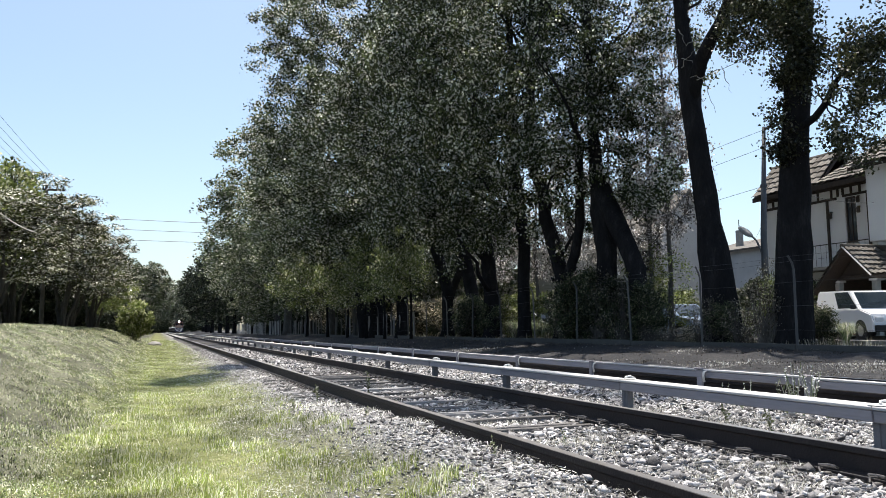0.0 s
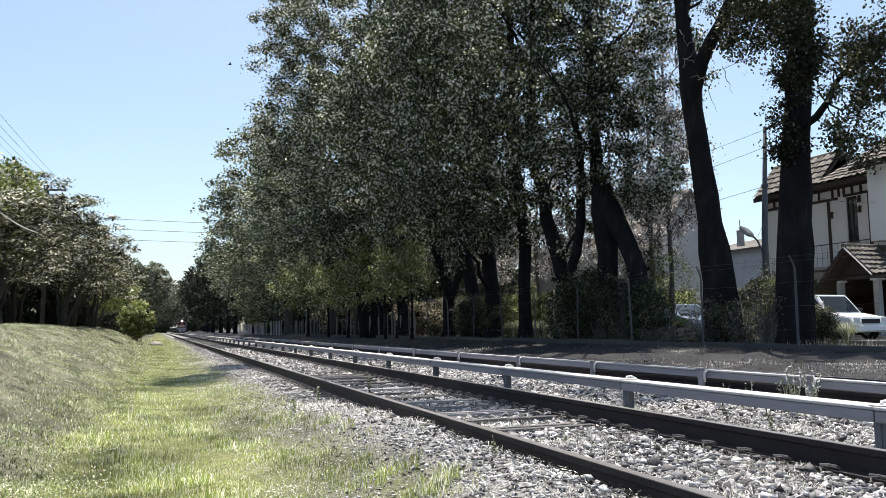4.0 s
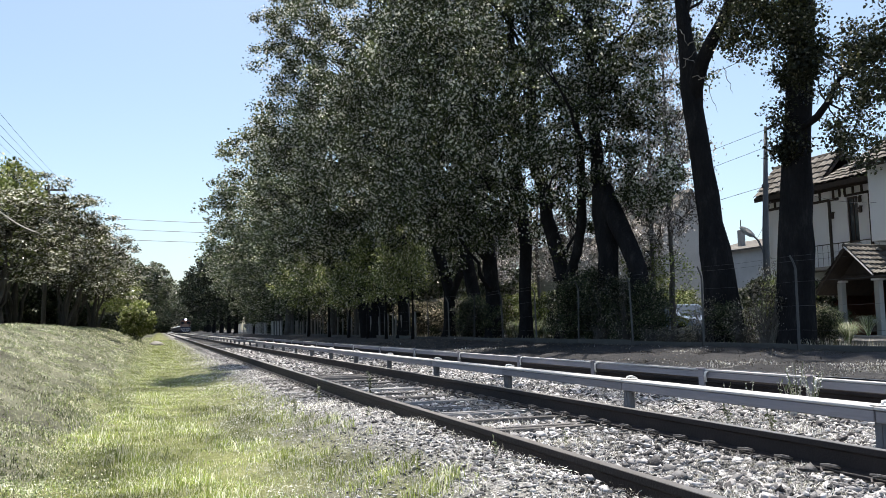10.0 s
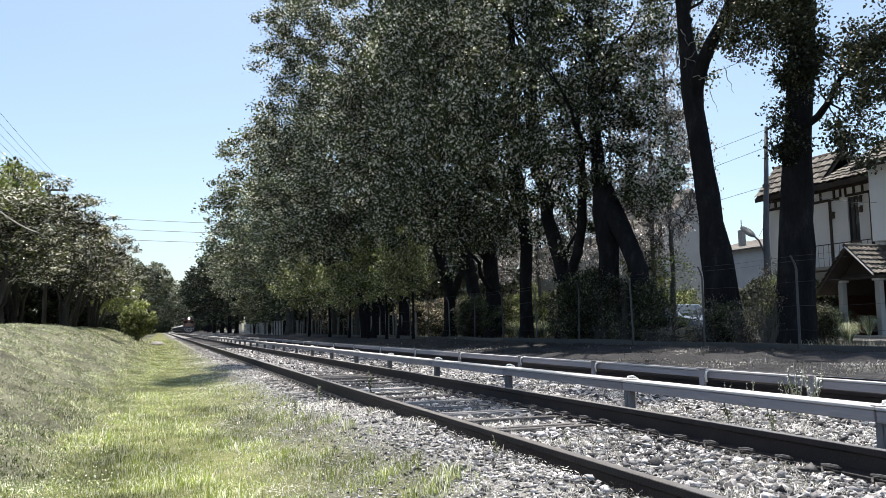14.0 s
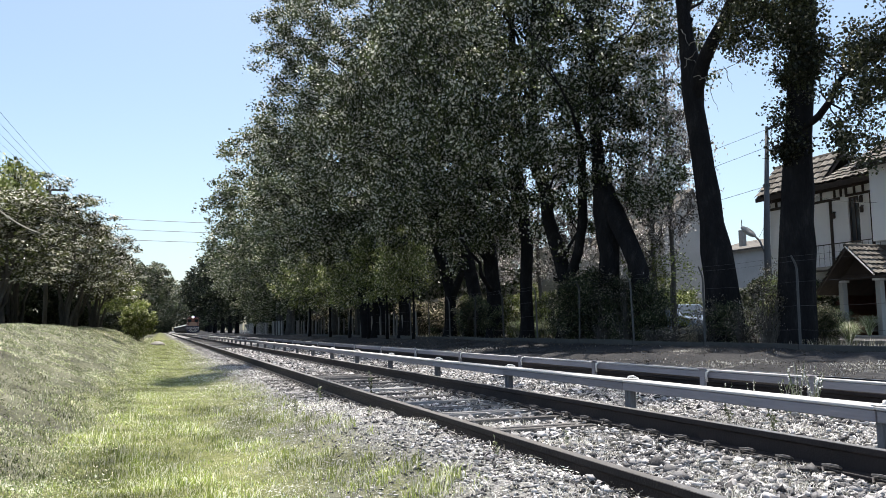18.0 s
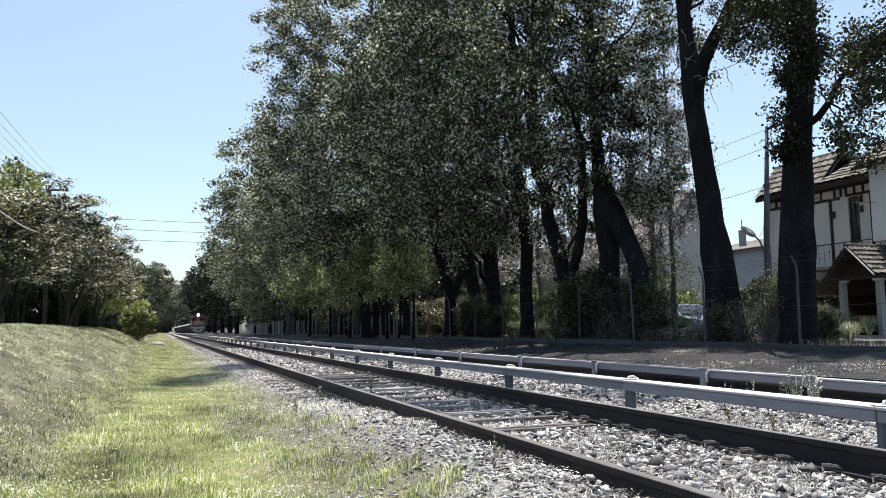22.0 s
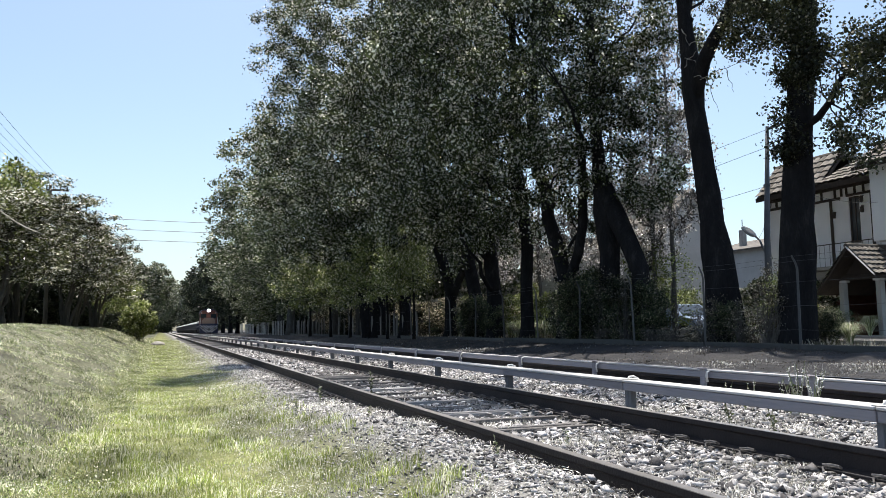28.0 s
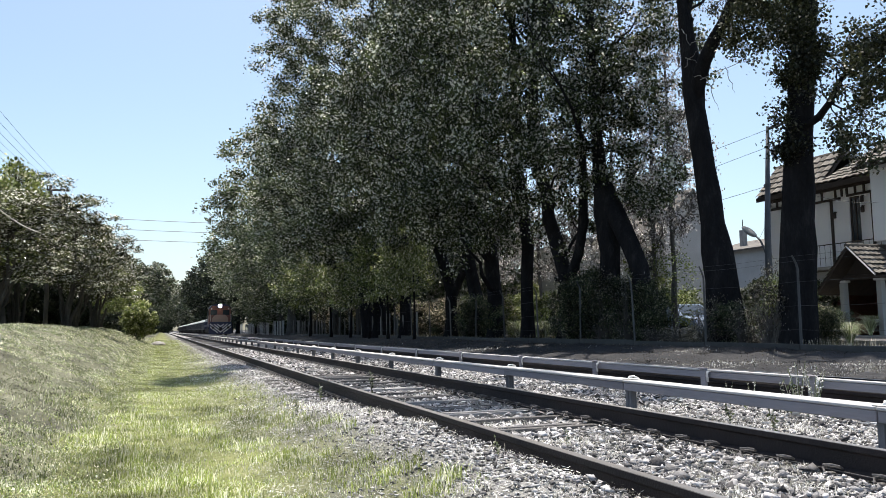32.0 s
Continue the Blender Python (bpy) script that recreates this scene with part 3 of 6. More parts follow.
        h = min(max(e[2] - min(abs(rnd.gauss(0.45, 0.15)) * (math.hypot(e[0], e[1]) + 2.0), 3.2), path[0].z + 1.6), path[-1].z)
        j = min(range(L), key=lambda q: abs(path[q].z - h))
        r0 = max(radii[j] * rnd.uniform(0.22, 0.42), 0.03)
        lp = curve_pts(path[j], e, rnd.uniform(-0.2, 0.9), 7, rnd, 0.16)
        lr = [r0 * (1 - 0.82 * q / 7) for q in range(8)]
        part("limb", tube(bmesh.new(), lp, lr, 7, True, 0.12), bark, trunk, smooth=True)
        ends.append((lp, lr))
    bm = bmesh.new()
    for i in range(twigs):
        lp, lr = ends[rnd.randrange(len(ends))]
        a = lp[rnd.randrange(3, 8)]
        near = centres[np.argsort(((centres - np.array(a)) ** 2).sum(1))[rnd.randrange(0, 6)]]
        tube(bm, curve_pts(a, near, rnd.uniform(-0.3, 0.4), 4, rnd, 0.1), [0.028, 0.022, 0.016, 0.011, 0.007], 4, False)
    tagged(part("twigwork", bm, bark, trunk), kind="stuff")
    # leaves, in a few pieces round the trunk
    group_of = rng.integers(0, pieces, clusters) if pieces < 2 else ((np.arctan2(centres[:, 1], centres[:, 0]) + math.pi) / (2 * math.pi) * pieces).astype(int) % pieces
    for g in range(pieces):
        sel = centres[group_of == g]
        if not len(sel):
            continue
        p = clump_points(sel, rng.uniform(cluster_r[0], cluster_r[1], len(sel)), per, rng, flat)
        co, faces = leaf_quads(p, leaf[0], leaf[1], rng, droop, leaf_width, level, broad)
        mesh_part("foliage", raw_mesh("foliage", co, faces, faces.shape[1]), leaf_material, tree)
    return tree


def set_at(ob, x, y, z, turn=0.0, size=1.0):
    ob.matrix_basis = pose(x, y, z, 0, 0, turn) @ Matrix.Scale(size, 4)
    return ob


def put_copy(ob, x, y, z, turn=0.0, size=(1, 1, 1)):
    s = Matrix.Diagonal((*size, 1))
    m = copy_thing(ob, pose(x, y, z, 0, 0, turn))
    m.matrix_basis = pose(x, y, z, 0, 0, turn) @ s
    return m


ROW = "row of tall poplars along the fence"
GZ = 0.10


def poplars():
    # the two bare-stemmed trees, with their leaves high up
    # Its two lobes farthest over the tracks are unseen, added to shade them.
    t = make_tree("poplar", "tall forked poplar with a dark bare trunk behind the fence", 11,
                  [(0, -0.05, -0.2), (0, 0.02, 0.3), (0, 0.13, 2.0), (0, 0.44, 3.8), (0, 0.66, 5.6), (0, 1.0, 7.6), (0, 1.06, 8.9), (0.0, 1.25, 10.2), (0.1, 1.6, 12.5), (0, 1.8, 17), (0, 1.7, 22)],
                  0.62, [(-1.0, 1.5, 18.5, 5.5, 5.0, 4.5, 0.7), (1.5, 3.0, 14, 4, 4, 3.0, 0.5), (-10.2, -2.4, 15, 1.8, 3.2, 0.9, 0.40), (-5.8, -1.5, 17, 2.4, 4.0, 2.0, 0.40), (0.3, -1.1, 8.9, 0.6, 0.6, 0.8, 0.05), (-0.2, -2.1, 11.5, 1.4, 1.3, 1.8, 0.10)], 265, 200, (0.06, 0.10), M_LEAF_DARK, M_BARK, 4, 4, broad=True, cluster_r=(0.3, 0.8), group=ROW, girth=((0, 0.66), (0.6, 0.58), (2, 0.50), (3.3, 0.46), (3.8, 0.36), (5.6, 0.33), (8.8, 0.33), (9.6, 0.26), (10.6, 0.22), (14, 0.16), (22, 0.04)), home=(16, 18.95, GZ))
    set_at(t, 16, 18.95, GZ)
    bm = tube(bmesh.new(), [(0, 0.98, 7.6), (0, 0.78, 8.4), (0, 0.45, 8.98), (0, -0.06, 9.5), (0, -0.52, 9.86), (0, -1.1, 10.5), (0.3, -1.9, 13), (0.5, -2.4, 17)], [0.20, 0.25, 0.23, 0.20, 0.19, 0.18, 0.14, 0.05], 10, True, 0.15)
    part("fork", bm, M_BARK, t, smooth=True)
    bm = bmesh.new()
    for i, (a, b) in enumerate((((-0.38, 1.0, 10.2), (-0.45, 0.55, 9.5)), ((-0.40, 0.60, 9.5), (-0.5, -0.5, 9.35)), ((-0.36, 0.95, 8.9), (-0.5, 0.1, 9.15)), ((-0.36, 0.9, 9.2), (-0.5, 0.2, 8.8)), ((-0.25, 0.65, 8.5), (-0.4, -0.1, 8.2)), ((-0.4, -0.1, 8.2), (-0.4, -0.6, 7.0)), ((-0.3, 0.3, 8.3), (-0.4, -2.3, 8.1)), ((-0.4, -1.0, 8.2), (-0.4, -1.3, 7.4)))):
        tube(bm, curve_pts(a, b, 0.12, 6, random.Random(i), 0.05), [0.014, 0.012, 0.011, 0.010, 0.008, 0.006, 0.004], 5, False)
    tagged(part("twig_spray", bm, M_TWIG, t), kind="stuff")
    # The last lobe is above the view, added to shade the far track.
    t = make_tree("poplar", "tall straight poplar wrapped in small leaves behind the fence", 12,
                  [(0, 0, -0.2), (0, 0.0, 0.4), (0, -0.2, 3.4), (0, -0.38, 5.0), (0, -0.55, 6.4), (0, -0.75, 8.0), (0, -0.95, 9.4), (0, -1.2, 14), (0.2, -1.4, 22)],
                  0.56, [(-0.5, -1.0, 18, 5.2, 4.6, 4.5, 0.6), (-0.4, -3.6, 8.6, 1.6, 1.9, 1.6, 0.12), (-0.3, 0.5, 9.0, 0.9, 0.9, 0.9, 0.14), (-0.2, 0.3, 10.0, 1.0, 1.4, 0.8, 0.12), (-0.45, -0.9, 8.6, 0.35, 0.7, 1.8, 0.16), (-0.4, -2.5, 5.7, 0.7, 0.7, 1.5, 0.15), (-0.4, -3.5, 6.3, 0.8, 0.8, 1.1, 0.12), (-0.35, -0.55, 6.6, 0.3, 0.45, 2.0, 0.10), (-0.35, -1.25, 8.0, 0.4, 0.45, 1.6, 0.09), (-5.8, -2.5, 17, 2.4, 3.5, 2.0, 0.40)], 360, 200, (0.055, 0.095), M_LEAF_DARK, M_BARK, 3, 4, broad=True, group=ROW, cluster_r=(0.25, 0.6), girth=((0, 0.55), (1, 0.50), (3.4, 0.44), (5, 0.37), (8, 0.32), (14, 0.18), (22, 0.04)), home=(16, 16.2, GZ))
    set_at(t, 16, 16.2, GZ)
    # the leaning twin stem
    # Four lobes beyond x -12 are unseen, placed to cast the verge's shadow.
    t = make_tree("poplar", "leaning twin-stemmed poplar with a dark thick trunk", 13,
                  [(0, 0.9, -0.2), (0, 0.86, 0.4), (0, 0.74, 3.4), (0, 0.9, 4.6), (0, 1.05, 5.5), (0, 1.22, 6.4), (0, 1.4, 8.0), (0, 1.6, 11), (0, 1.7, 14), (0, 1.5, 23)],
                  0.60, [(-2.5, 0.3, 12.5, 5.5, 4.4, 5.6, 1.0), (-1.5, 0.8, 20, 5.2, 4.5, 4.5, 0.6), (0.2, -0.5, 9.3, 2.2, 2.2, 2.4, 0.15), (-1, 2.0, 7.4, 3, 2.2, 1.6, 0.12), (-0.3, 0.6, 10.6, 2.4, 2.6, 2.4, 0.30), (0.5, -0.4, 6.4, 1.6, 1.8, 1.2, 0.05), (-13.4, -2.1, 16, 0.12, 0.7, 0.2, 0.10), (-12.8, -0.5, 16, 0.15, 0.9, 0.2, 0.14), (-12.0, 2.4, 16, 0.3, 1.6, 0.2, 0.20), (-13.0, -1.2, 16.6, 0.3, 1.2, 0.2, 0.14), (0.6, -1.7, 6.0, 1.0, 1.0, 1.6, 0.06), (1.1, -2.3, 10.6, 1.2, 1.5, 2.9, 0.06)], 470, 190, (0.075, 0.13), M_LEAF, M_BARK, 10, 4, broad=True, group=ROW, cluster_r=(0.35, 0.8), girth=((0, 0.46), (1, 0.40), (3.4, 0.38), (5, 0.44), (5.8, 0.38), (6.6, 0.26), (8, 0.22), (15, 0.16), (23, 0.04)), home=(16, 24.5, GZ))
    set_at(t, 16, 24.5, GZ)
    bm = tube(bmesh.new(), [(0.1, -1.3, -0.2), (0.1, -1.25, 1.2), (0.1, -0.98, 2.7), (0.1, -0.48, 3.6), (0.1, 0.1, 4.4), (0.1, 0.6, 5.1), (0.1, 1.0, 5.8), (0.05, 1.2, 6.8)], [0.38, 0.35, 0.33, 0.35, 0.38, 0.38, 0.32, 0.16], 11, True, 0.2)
    # unseen limb, added to carry the foliage that shades the verge
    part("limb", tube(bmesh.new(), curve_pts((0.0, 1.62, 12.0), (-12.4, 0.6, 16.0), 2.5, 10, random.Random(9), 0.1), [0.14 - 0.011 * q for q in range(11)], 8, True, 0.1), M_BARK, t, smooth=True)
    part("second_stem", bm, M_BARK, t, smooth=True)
    p = make_tree("street_tree", "thin twiggy tree beside the street, its lit leaves painted pale", 14,
                  [(0, 0, -0.2), (0.05, 0.1, 2.0), (-0.05, 0.0, 4.5), (0.1, 0.1, 8.0), (0.1, 0.2, 11.5)], 0.11,
                  [(0, 0, 8.0, 1.7, 2.0, 3.6, 1.0), (0, 0.2, 4.6, 1.5, 2.0, 1.8, 0.5)], 150, 60, (0.06, 0.12), M_LEAF_PALE, M_BARK_GREY, 14, 3, group="thin trees by the street", cluster_r=(0.25, 0.55), twigs=160)
    set_at(p, 18.0, 25.2, GZ)
    put_copy(p, 18.2, 24.4, GZ, 200, (0.9, 0.9, 1.35))
    for x, y, turn, s in ((18.0, 28.2, 240, 1.05), (18.1, 31.6, 60, 0.9), (18.0, 35.0, 310, 1.0), (18.2, 40.5, 10, 1.0)):
        put_copy(p, x, y, GZ, turn, (s, s, s))
    # broad crowns that lean over the far track
    kinds = []
    trunks = (
        (21, (16.0, 29.1, GZ, 0, 1.0, 1.02), 0.36, [(0, -0.25, -0.3), (0, -0.3, 0.4), (0, -0.38, 2.7), (0, 0.27, 4.0), (0, 0.95, 5.3), (-0.05, 1.15, 6.6), (-0.1, 1.75, 7.8), (-0.2, 1.9, 10), (-0.2, 1.2, 16), (0, 0.6, 25)],
         [([(0.05, -0.5, 2.0), (0.05, -0.8, 2.8), (0.05, -1.45, 3.6), (0.05, -1.85, 4.7), (0.05, -1.95, 6.0), (0.05, -1.95, 7.6), (-0.1, -1.7, 10)], [0.16, 0.20, 0.20, 0.19, 0.18, 0.16, 0.08])]),
        (22, (16.0, 32.4, GZ, 0, 0.95, 0.98), 0.35, [(0, 0, -0.3), (0.0, 0.05, 0.3), (0.0, 0.0, 2.8), (-0.05, -0.25, 4.4), (-0.1, -0.05, 6.1), (-0.2, 0.35, 8.4), (-0.2, 0.6, 16), (0, 0.4, 25)],
         [([(0, 0.0, 4.6), (0.05, 0.5, 5.6), (0.05, 1.2, 6.8), (0.0, 1.9, 8.6)], [0.18, 0.17, 0.14, 0.06])]),
        (23, (16.1, 37.0, GZ, 0, 1.0, 1.0), 0.44, [(0, -0.75, -0.3), (0, -0.7, 0.3), (0.0, -0.65, 2.4), (0, -0.25, 3.9), (0, -0.05, 5.1), (-0.1, 0.4, 6.4), (-0.3, 0.6, 10), (-0.2, 0.5, 16), (0, 0.4, 25)],
         [([(0, 0.9, -0.3), (0, 1.3, 0.6), (0, 2.0, 2.5), (0, 3.0, 4.8), (0, 3.5, 6.5), (-0.1, 4.1, 8.6)], [0.50, 0.44, 0.36, 0.33, 0.28, 0.10])]))
    for seed, home, thick, line, second in trunks:
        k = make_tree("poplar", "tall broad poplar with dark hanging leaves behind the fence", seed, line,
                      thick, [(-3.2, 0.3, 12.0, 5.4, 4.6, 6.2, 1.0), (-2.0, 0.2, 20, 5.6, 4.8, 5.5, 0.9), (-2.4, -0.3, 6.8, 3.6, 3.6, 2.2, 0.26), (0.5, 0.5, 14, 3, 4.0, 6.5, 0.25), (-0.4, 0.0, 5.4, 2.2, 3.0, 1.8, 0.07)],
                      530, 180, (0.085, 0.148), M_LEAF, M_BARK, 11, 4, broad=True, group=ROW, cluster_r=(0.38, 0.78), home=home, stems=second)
        kinds.append(k)
    spots = [(16.0, 29.1, 0, 1.0, 1.02), (16.0, 32.4, 0, 0.95, 0.98), (16.1, 37.0, 0, 1.0, 1.0), (16.1, 43.3, 10, 1.08, 1.04), (15.4, 49.5, -12, 1.21, 1.12),
             (15.2, 56.5, 5, 1.24, 1.10), (16.0, 64.5, 170, 1.0, 1.0), (15.8, 74.0, 15, 1.12, 0.90), (15.6, 85, -20, 1.02, 0.92), (15.2, 97, 0, 1.36, 1.06), (15.2, 106, 12, 1.25, 0.9)]
    # Grey bark here paints haze and light onto the far trunks.
    light = make_tree("poplar", "tall poplar farther along the line, dark and full-leaved", 24,
                      [(0, 0, -0.3), (0.05, 0.2, 3), (-0.1, 0.35, 6), (-0.3, 0.4, 10), (-0.2, 0.3, 16), (0, 0.4, 25)],
                      0.40, [(-3.2, 0.3, 12.0, 5.4, 4.6, 6.2, 1.0), (-2.0, 0.2, 20, 5.6, 4.8, 5.5, 0.9), (-0.7, -0.3, 6.0, 3.2, 3.8, 3.0, 0.40), (1.5, 0.5, 14, 4, 4.5, 7, 0.4), (0.5, 0.0, 4.4, 2.6, 3.4, 2.4, 0.25)],
                      330, 62, (0.20, 0.33), M_LEAF_MID, M_BARK_GREY, 9, 3, group=ROW, cluster_r=(0.5, 1.0), twigs=20)
    placed = 0
    for i, (x, y, turn, w, h) in enumerate(spots):
        k = kinds[i % 3]
        if y > 63:
            if placed == 0:
                light.matrix_basis = pose(x, y, GZ, 0, 0, turn) @ Matrix.Diagonal((w, w, h, 1))
            else:
                put_copy(light, x, y, GZ, turn, (w, w, h))
            placed += 1
            continue
        if i < 3:
            k.matrix_basis = pose(x, y, GZ, 0, 0, turn) @ Matrix.Diagonal((w, w, h, 1))
        else:
            put_copy(k, x, y, GZ, turn, (w, w, h))
    # added trees fill the space under the crowns, standing in for low sunlit leaves
    young = make_tree("young_poplar", "small added tree standing in for the crowns' low sunlit leaves", 26, [(0, 0, -0.2), (0.05, 0.1, 2.0), (0.0, 0.2, 4.5), (-0.1, 0.2, 7.0)], 0.10,
                      [(-0.8, 0, 4.6, 2.0, 2.9, 2.0, 1.0), (-0.5, 0.3, 6.5, 1.6, 2.2, 1.6, 0.5)], 90, 75, (0.11, 0.20), M_LEAF_SUNLIT, M_BARK, 8, 3, group="young trees under the poplars", cluster_r=(0.35, 0.8), twigs=30)
    for i, (x, y, turn, w, h) in enumerate([(14.6, 45.2, 0, 0.9, 0.95), (14.3, 50.0, 20, 1.0, 1.0), (14.2, 54.5, 30, 1.0, 0.9), (14.2, 60.5, -20, 1.1, 1.0), (14.0, 67, 40, 1.2, 1.05), (14.0, 77, 10, 1.4, 1.1)]):
        if i == 0:
            young.matrix_basis = pose(x, y, GZ, 0, 0, turn) @ Matrix.Diagonal((w, w, h, 1))
        else:
            put_copy(young, x, y, GZ, turn, (w, w, h))
    # lighter, lower trees farther on
    far = make_tree("roadside_tree", "lighter green leafy tree beside the far line", 31,
                    [(0, 0, -0.3), (0, 0.1, 3), (-0.2, 0.2, 8), (-0.2, 0.2, 16)], 0.35,
                    [(-2.6, 0, 11.5, 5.5, 5.5, 6.5, 1.0), (0.4, 0, 5.0, 3.8, 5.2, 3.6, 0.5)], 260, 80, (0.22, 0.34), M_LEAF_MID, M_BARK, 8, 3, group="far trees by the line")
    for i, (x, y, turn, w, h) in enumerate([(15.7, 113, 0, 1.0, 1.0), (15.8, 126, 20, 1.05, 0.95), (15.8, 142, -30, 1.05, 1.0)]):
        if i == 0:
            far.matrix_basis = pose(x, y, 0, 0, 0, turn) @ Matrix.Diagonal((w, w, h, 1))
        else:
            put_copy(far, x, y, 0, turn, (w, w, h))
    dim = make_tree("roadside_tree", "dark far tree arching beside the railway", 32,
                    [(0, 0, -0.3), (0, 0.1, 3), (-0.2, 0.2, 8), (-0.2, 0.2, 14)], 0.4,
                    [(-2.0, 0, 11.0, 5.5, 5.0, 6.0, 1.0), (0.5, 0, 5.5, 4.2, 4.2, 4.0, 0.4)], 170, 60, (0.34, 0.55), M_LEAF_FAR, M_BARK, 7, 3, group="far trees by the line", twigs=8)
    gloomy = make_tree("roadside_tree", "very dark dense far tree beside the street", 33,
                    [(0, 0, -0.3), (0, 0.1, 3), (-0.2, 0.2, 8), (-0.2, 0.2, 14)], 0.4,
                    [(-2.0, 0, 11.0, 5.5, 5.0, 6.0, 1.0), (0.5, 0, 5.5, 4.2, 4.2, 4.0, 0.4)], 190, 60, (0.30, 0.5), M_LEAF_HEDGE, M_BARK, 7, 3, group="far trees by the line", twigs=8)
    spots = [(14.5, 160, 0, 1.1, 1.05), (14.8, 180, 50, 1.1, 1.1), (15.0, 205, 10, 1.3, 1.1), (15, 235, -30, 1.35, 1.15), (15.5, 270, 10, 1.35, 1.2), (19, 320, 0, 1.6, 1.35), (-3.5, 345, 180, 1.6, 1.3), (20, 370, 0, 2.0, 1.5), (13, 440, 0, 2.0, 1.3), (2, 455, 90, 2.2, 1.3), (-9, 450, 0, 2.2, 1.2),
             (-5.5, 128, 180, 0.95, 0.72), (-7.5, 150, 150, 1.2, 0.80), (-7, 175, 190, 1.2, 0.85), (-7.5, 205, 170, 1.2, 0.9), (-7, 240, 180, 1.2, 0.95), (-7, 285, 200, 1.2, 1.0), (-8, 340, 180, 1.3, 1.0), (-3.6, 232, 180, 1.0, 0.85), (-3.2, 262, 170, 1.0, 0.85), (-3.0, 300, 190, 1.1, 0.9)]
    for i, (x, y, turn, w, h) in enumerate(spots):
        if i < 5:
            if i == 0:
                gloomy.matrix_basis = pose(x, y, 0, 0, 0, turn) @ Matrix.Diagonal((w, w, h, 1))
            else:
                put_copy(gloomy, x, y, float(0), turn, (w, w, h))
        elif i == 5:
            dim.matrix_basis = pose(x, y, 0, 0, 0, turn) @ Matrix.Diagonal((w, w, h, 1))
        else:
            put_copy(dim, x, y, float(0), turn, (w, w, h))


poplars()


def left_trees():
    kinds = []
    for s in (41, 42):
        k = make_tree("shrub_tree", "low spreading tree on the bank, sunlight painted as near-white leaves", s,
                      [(0, 0, -0.2), (0.2, 0.1, 1.2), (0.5, 0.0, 2.4), (0.4, 0.1, 4.5)], 0.16,
                      [(0.6, -0.3, 4.2, 2.7, 2.7, 2.3, 1.0), (0.2, 0, 5.6, 2.0, 2.0, 1.6, 0.6), (1.0, -0.8, 2.6, 2.0, 2.0, 0.7, 0.12)],
                      150, 120, (0.09, 0.19), M_LEAF_BUSH, M_BARK_BROWN, 10, 3, cluster_r=(0.30, 0.62), group="trees on the bank", droop=0.3, leaf_width=0.5, level=0.6, flat=0.4)
        for j in range(4):
            rnd = random.Random(s * 10 + j)
            a = rnd.uniform(0, 6.28)
            e = (0.9 * math.cos(a) + 0.5, 0.9 * math.sin(a), rnd.uniform(2.6, 3.8))
            part("stem", tube(bmesh.new(), curve_pts((0.15 * math.cos(a), 0.15 * math.sin(a), -0.1), e, 0.3, 6, rnd, 0.1), [0.09, 0.08, 0.07, 0.06, 0.05, 0.04, 0.03], 7), M_BARK_BROWN, k, smooth=True)
        kinds.append(k)
    back = make_tree("shrub_tree", "dark spreading tree at the back of the bank", 43, [(0, 0, -0.2), (0.2, 0.1, 1.2), (0.5, 0.0, 2.4), (0.4, 0.1, 4.5)], 0.16,
                     [(0.6, -0.3, 4.2, 2.7, 2.7, 2.3, 1.0), (0.2, 0, 5.6, 2.0, 2.0, 1.6, 0.6)], 130, 66, (0.13, 0.22), M_LEAF_LIGHT, M_BARK_BROWN, 8, 3, cluster_r=(0.35, 0.7), group="trees on the bank", twigs=10)
    first_back = True
    spots = [(-6.5, 36, 0, 1.0, 0.82), (-4.6, 43.5, 30, 1.0, 1.02), (-8.9, 40, -60, 1.05, 1.12), (-7.3, 47, 100, 1.2, 1.28), (-5.0, 52, -20, 1.0, 0.95), (-9.8, 34, 50, 1.0, 1.14), (-7.1, 42, 200, 0.9, 1.16),
             (-4.1, 56, 75, 1.0, 0.95), (-7.5, 60, 10, 1.2, 1.15), (-11.5, 46, 140, 1.3, 1.3), (-10.5, 57, 190, 1.3, 1.3), (-4.8, 70, 20, 0.95, 0.85), (-8.5, 75, 120, 1.4, 1.3), (-13.5, 60, 10, 1.6, 1.5), (-14, 75, 50, 1.6, 1.5), (-15, 48, 90, 1.5, 1.3), (-12, 95, 0, 1.8, 1.5), (-9, 100, 70, 1.4, 1.2)]
    for i, (x, y, turn, w, h) in enumerate(spots):
        z = float(ground_z(x, y)) - 0.03
        if x < -8 or y > 61 or turn == 200:
            if first_back:
                first_back = False
                back.matrix_basis = pose(x, y, z, 0, 0, turn) @ Matrix.Diagonal((w, w, h, 1))
            else:
                put_copy(back, x, y, z, turn, (w, w, h))
        elif i < 2:
            kinds[i].matrix_basis = pose(x, y, z, 0, 0, turn) @ Matrix.Diagonal((w, w, h, 1))
        else:
            put_copy(kinds[i % 2], x, y, z, turn, (w, w, h))


left_trees()


def shrub(name, label, seed, rx, ry, h, clusters, per, leaf, material, stems=7, group="", low=0.3):
    rnd, rng = random.Random(seed), np.random.default_rng(seed)
    s = thing(name, label, "shrub", group)
    d = rng.normal(size=(clusters, 3))
    d /= np.linalg.norm(d, axis=1)[:, None]
    c = d * rng.uniform(0.25, 1, clusters)[:, None] ** 0.5 * np.array([rx, ry, h * 0.5 * (1 - low * 0.5)])
    c[:, 2] += h * (0.5 + low * 0.25)
    bm = bmesh.new()
    for i in range(stems):
        e = c[rnd.randrange(clusters)]
